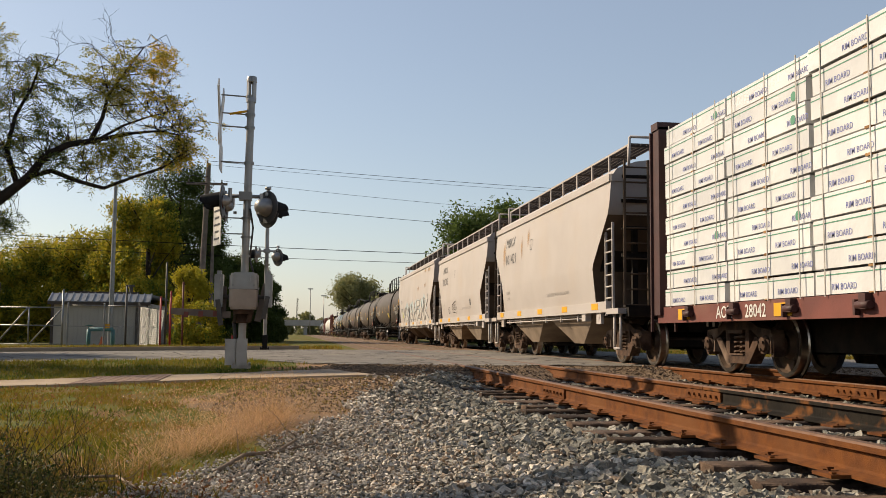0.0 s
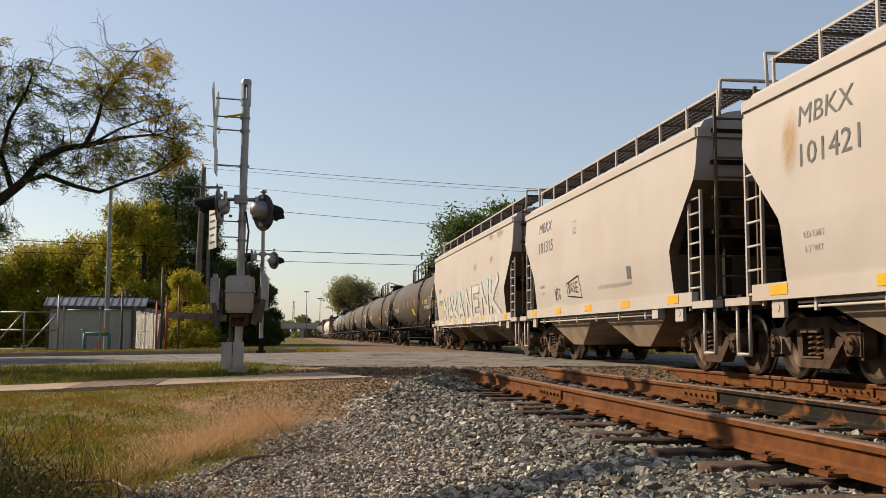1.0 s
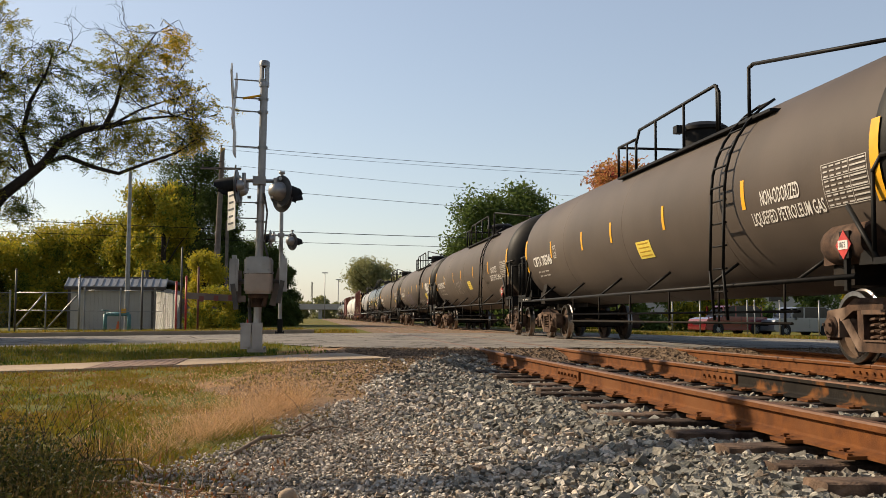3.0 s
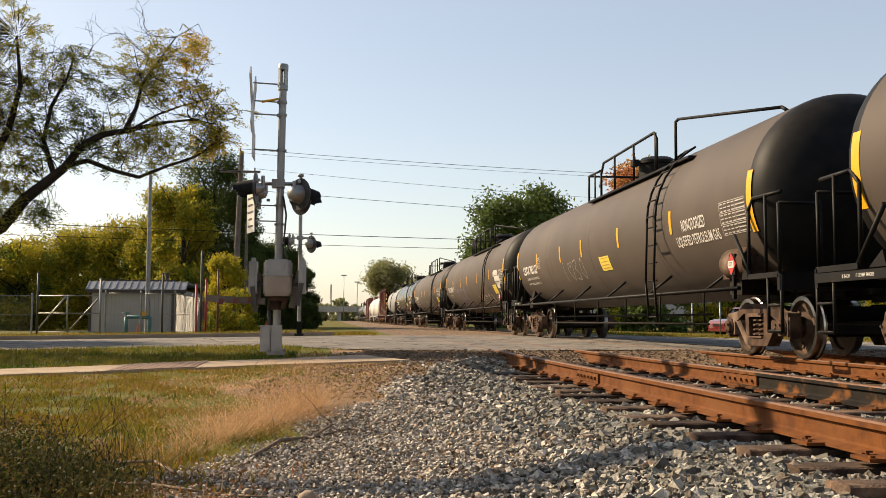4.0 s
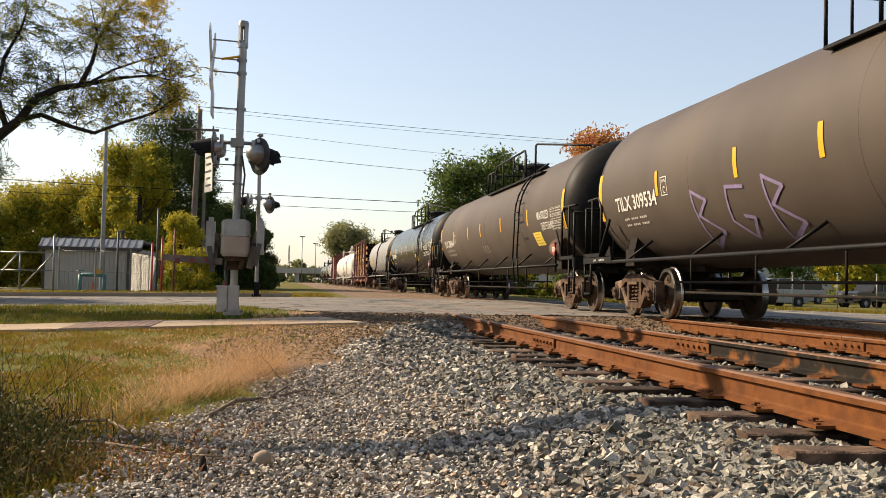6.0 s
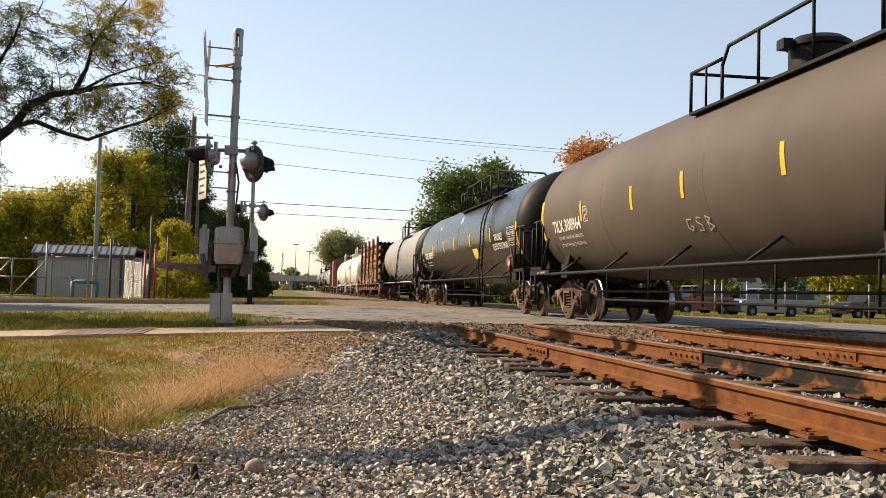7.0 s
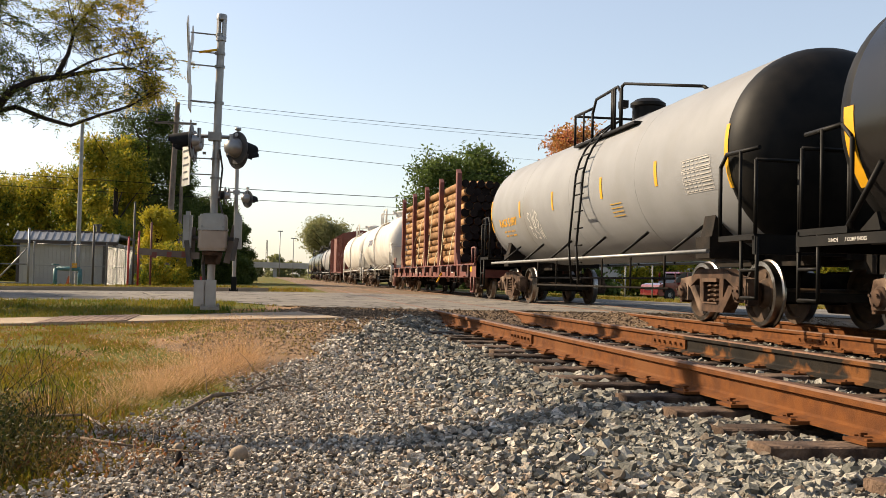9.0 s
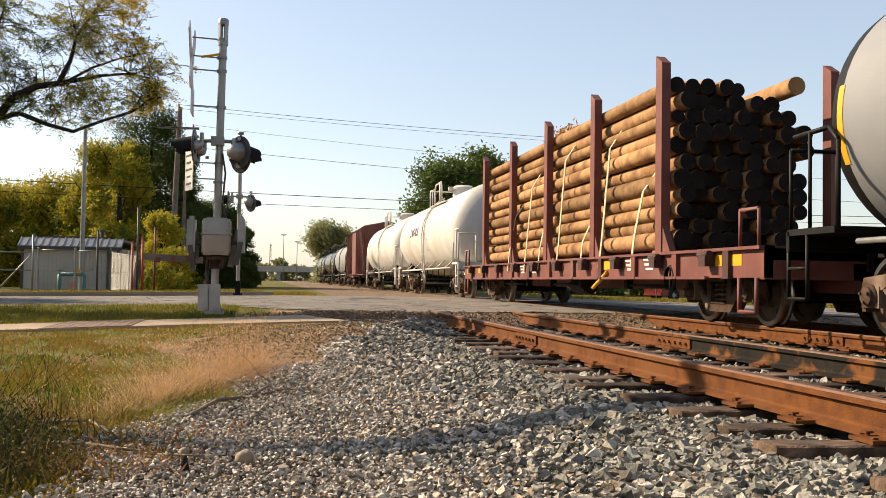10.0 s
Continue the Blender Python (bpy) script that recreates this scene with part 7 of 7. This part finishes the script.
for a, b, s, r in (((-5.4, 58, 10.55), (48, 64, 10.3), .55, .02), ((-5.4, 58.1, 10.35), (48, 64.1, 10.1), .55, .014), ((-6.3, 58, 9.4), (-60, 52, 11), 1.0, .014), ((-4.5, 58, 9.4), (48, 64, 8.4), .7, .014), ((-5.3, 58, 8.2), (48, 64, 6.6), .4, .02), ((-60, 58, 8.0), (48, 62, 5.6), .9, .03), ((-60, 58.5, 7.2), (48, 62.5, 5.2), .9, .022), ((-30, 22, 11.5), (-5.4, 57.8, 9.6), 1.6, .025), ((-30, 22, 11.2), (-5.4, 57.8, 9.2), 1.6, .025)):
    wire(a, b, s, r, "thin dark overhead wire")
# an added, unseen cable, bent and thickened so that its shadow crosses the ballast
pts = [Vector(p) + sd * 9.3 for p in ((-3.2, 6.4, 0), (-1.6, 5.1, -.03), (-.6, 4.55, -.05), (-.07, 4.3, -.06), (.3, 4.3, -.06), (.7, 4.5, -.05), (1.2, 5.05, -.04), (1.9, 5.7, 0), (2.76, 6.4, .08))]
pts = [Vector((-20, 16, 8.1))] + pts + [Vector((-3.5, 9, 9.5)), Vector((13, 0, 10.9))]
solid("service_cable", Geo().tube(pts, .115, 8), M_BLACK, "thick unseen cable added to cast the shadow on the ballast", "wire", group="overhead wires")
# two invented poles out of view hold up the cable's ends
for x, y, hh in ((-20, 16, 8.3), (13, 0, 11.1)):
    sp = thing("utility_pole", "unseen wooden pole added to carry the shadow-casting cable", "utility pole", pose(x, y, 0))
    part("shaft", Geo().cyl((0, 0, -.3), (0, 0, hh), .17, 12, .12), M_POLEWOOD, sp)


# ---- car park and distance ----
def parked_car(name, x, y, z, paint, label, boxy=False, turn=196, L=4.7):
    c = thing(name, label, "car", pose(x, y, z, 0, 0, turn), "parked cars")
    h = L / 2
    if boxy:
        prof = [(-h, .45), (-h, 1.05), (-h + .1, 1.1), (h * .28, 1.12), (h * .30, 1.12), (h - .35, 1.10), (h - .2, 1.0), (h - .15, .5)]
        cab = [(-h + .05, 1.10), (-h + .12, 1.78), (h * .12, 1.80), (h * .30, 1.12)]
    else:
        prof = [(-h, .45), (-h - .02, .85), (-h + .08, 1.12), (h * .36, 1.14), (h - .55, 1.08), (h - .12, .98), (h, .8), (h + .02, .45), (h - .12, .28), (-h + .12, .28)]
        cab = [(-h + .12, 1.12), (-h + .42, 1.62), (-h + .75, 1.80), (h * .08, 1.80), (h * .2, 1.70), (h * .46, 1.13)]
    body = part("body", Geo().prism(prof, -.9, .9, "y"), paint, c)
    part("cabin", Geo().prism([(a, b - .005) for a, b in cab], -.78, .78, "y"), M_GLASS, c, "dark glazed cabin")
    zt = cab[1][1] if boxy else 1.80
    part("roof_panel", Geo().prism([(cab[1][0] - .05, zt - .1), (cab[1][0] + .3, zt + .02), (cab[-2][0], zt + .02), (cab[-2][0] + .2, zt - .08)], -.74, .74, "y"), paint if not boxy else M_BLACK, c)
    for fx in (cab[0][0] + .1, 0, cab[-1][0] - .1) if not boxy else (cab[0][0] + .08, -.2):
        for s in (-1, 1):
            part("pillar", Geo().box((fx * .95, s * .79, 1.44), (.1, .03, .66)), paint, c)
    for fx in (-h + .85, h - .9):
        for s in (-1, 1):
            w = part("wheel", Geo().lathe([(s * .70, 0), (s * .70, .34), (s * .92, .34), (s * .93, .22), (s * .93, .2)], 18, "y", (fx, 0, .34)), M_RUBBER, c)
            part("wheel_arch", Geo().lathe([(s * .899, 0), (s * .899, .43), (s * .906, .43), (s * .906, 0)], 18, "y", (fx, 0, .37)), M_BLACK, c)
            part("rim", Geo().lathe([(s * .925, .22), (s * .90, .18), (s * .92, .05), (s * .92, 0)], 12, "y", (fx, 0, .34)), M_GALV, w)
    for s in (-1, 1):
        part("headlight", Geo().box((h - .12, s * .66, .78), (.16, .36, .14)), M_WHITE, c)
        part("mirror", Geo().box((h * .3, s * .98, 1.08), (.12, .16, .12)), paint, c)
        part("door_line", Geo().box((-.35, s * .902, .8), (.02, .006, .6)), M_BLACK, body)
        part("tail_light", Geo().box((-h + .02, s * .74, 1.0), (.1, .26, .2)), M_RED, c)
    part("grille", Geo().box((h - .02, 0, .68), (.06, .8, .2)), M_BLACK, c)
    part("bumper", Geo().box((h - .02, 0, .42), (.14, 1.7, .18)), M_BLACK if boxy else paint, c)
    return c


P_RED = mat("car_paint_red", (.16, .010, .013), (.14, .009, .012), 1, .25, .1, coat=1.0)
P_SIL = mat("car_paint_silver", (.23, .245, .265), (.21, .22, .24), 1, .3, .5, coat=1.0)
P_BLK = mat("car_paint_black", (.02, .02, .022), (.025, .025, .026), 1, .25, 0, coat=1.0)
parked_car("parked_suv", 25.8, 60, -.28, P_RED, "dark red parked sport utility vehicle")
parked_car("parked_suv", 30.3, 60, -.34, P_SIL, "silver parked sport utility vehicle", L=5.0)
parked_car("parked_jeep", 37.4, 60, -.36, P_BLK, "black boxy parked off-road vehicle", True)
parked_car("parked_car", 38.5, 72, -.32, P_SIL, "small pale car farther back in the car park")
parked_car("parked_suv", 43.5, 60, -.36, P_RED, "dark red parked sport utility vehicle")
for x in (18.5, 20.0, 22.6, 23.0, 24.4, 26.6, 29.2, 31.5):
    b = thing("barrier_post", "slim white steel post before the car park", "post", pose(x, 50, -.25), "barrier posts")
    part("shaft", Geo().cyl((0, 0, 0), (0, 0, 1.9), .035, 8), M_GALV, b)
    part("cap", Geo().lathe([(1.9, .06), (1.94, .05), (1.96, 0)], 8, "z"), M_GALV, b)

br = thing("road_bridge", "pale concrete road bridge far along the line", "bridge", pose(0, 350, 0))
part("deck", Geo().box((10, 0, 3.9), (48, 12, 1.0)), M_BRIDGE, br)
part("parapet", Geo().box((10, -6, 4.8), (48, .3, .9)), M_BRIDGE, br)
for x in (-6, 2, 16):
    part("pier", Geo().box((x, 0, 1.4), (1.2, 9, 4.4)), M_BRIDGE, br)
part("abutment", Geo().prism([(12, -.5), (34, -.5), (34, 3.6), (18, 3.6)], -8, 8, "y"), M_BRIDGE, br)
cr = thing("lattice_mast", "thin lattice crane mast on the horizon", "mast", pose(-1.2, 450, 0))
for sx, sy in ((-.5, -.5), (.5, -.5), (.5, .5), (-.5, .5)):
    part("leg", Geo().cyl((sx, sy, 0), (sx * .3, sy * .3, 16.5), .12, 5), M_DKMETAL, cr)
for k in range(8):
    part("brace", Geo().cyl((-.45, -.5, 2 * k), (.45, -.5, 2 * k + 2), .08, 4), M_DKMETAL, cr)
for x, h in ((17, 14), (21, 12)):
    fl = thing("floodlight_pole", "distant floodlight pole on the horizon", "pole", pose(x - 14, 300, 0))
    part("shaft", Geo().cyl((0, 0, 0), (0, 0, h), .12, 6), M_GALV, fl)
    part("head", Geo().box((0, 0, h), (1.6, .3, .3)), M_GALV, fl)
for i, (x, y, top, w) in enumerate(((2, 420, 9.5, 12), (-6, 430, 8, 12), (10, 430, 7, 16))):
    leafy_tree("distant_tree", x, y, -.3, top, w, M_FAR, 900, 1.0, "hazy tree beyond the bridge", 200 + i, False, .05)
bd = thing("distant_building", "low pale commercial building beyond the trees", "building", pose(62, 150, -.3))
part("wall", Geo().box((0, 0, 4), (60, 14, 8)), M_BRIDGE, bd)
part("roof", Geo().box((0, 0, 8.1), (61, 15, .3)), M_ROOF, bd)
for k in range(10):
    part("window", Geo().box((-26 + 5.6 * k, -7.02, 4.5), (3, .1, 1.6)), M_GLASS, bd)


# ---- what moves ----
SPEED = 16.3


def motions():
    """The train rolls towards and past the camera; its wheelsets turn."""
    for car, y in CARS:
        walk(car, [(t, pose(XT, y - SPEED * t, ZR)) for t in (0, 2.5, 5, 7.5, 10)])
    turn = math.degrees(SPEED / WR)
    for k, (w, y) in enumerate(WHEELS):
        walk(w, [(i / FPS, pose(0, y, WR, (turn * i / FPS) % 360)) for i in range(10 * FPS + 1)])


motions()
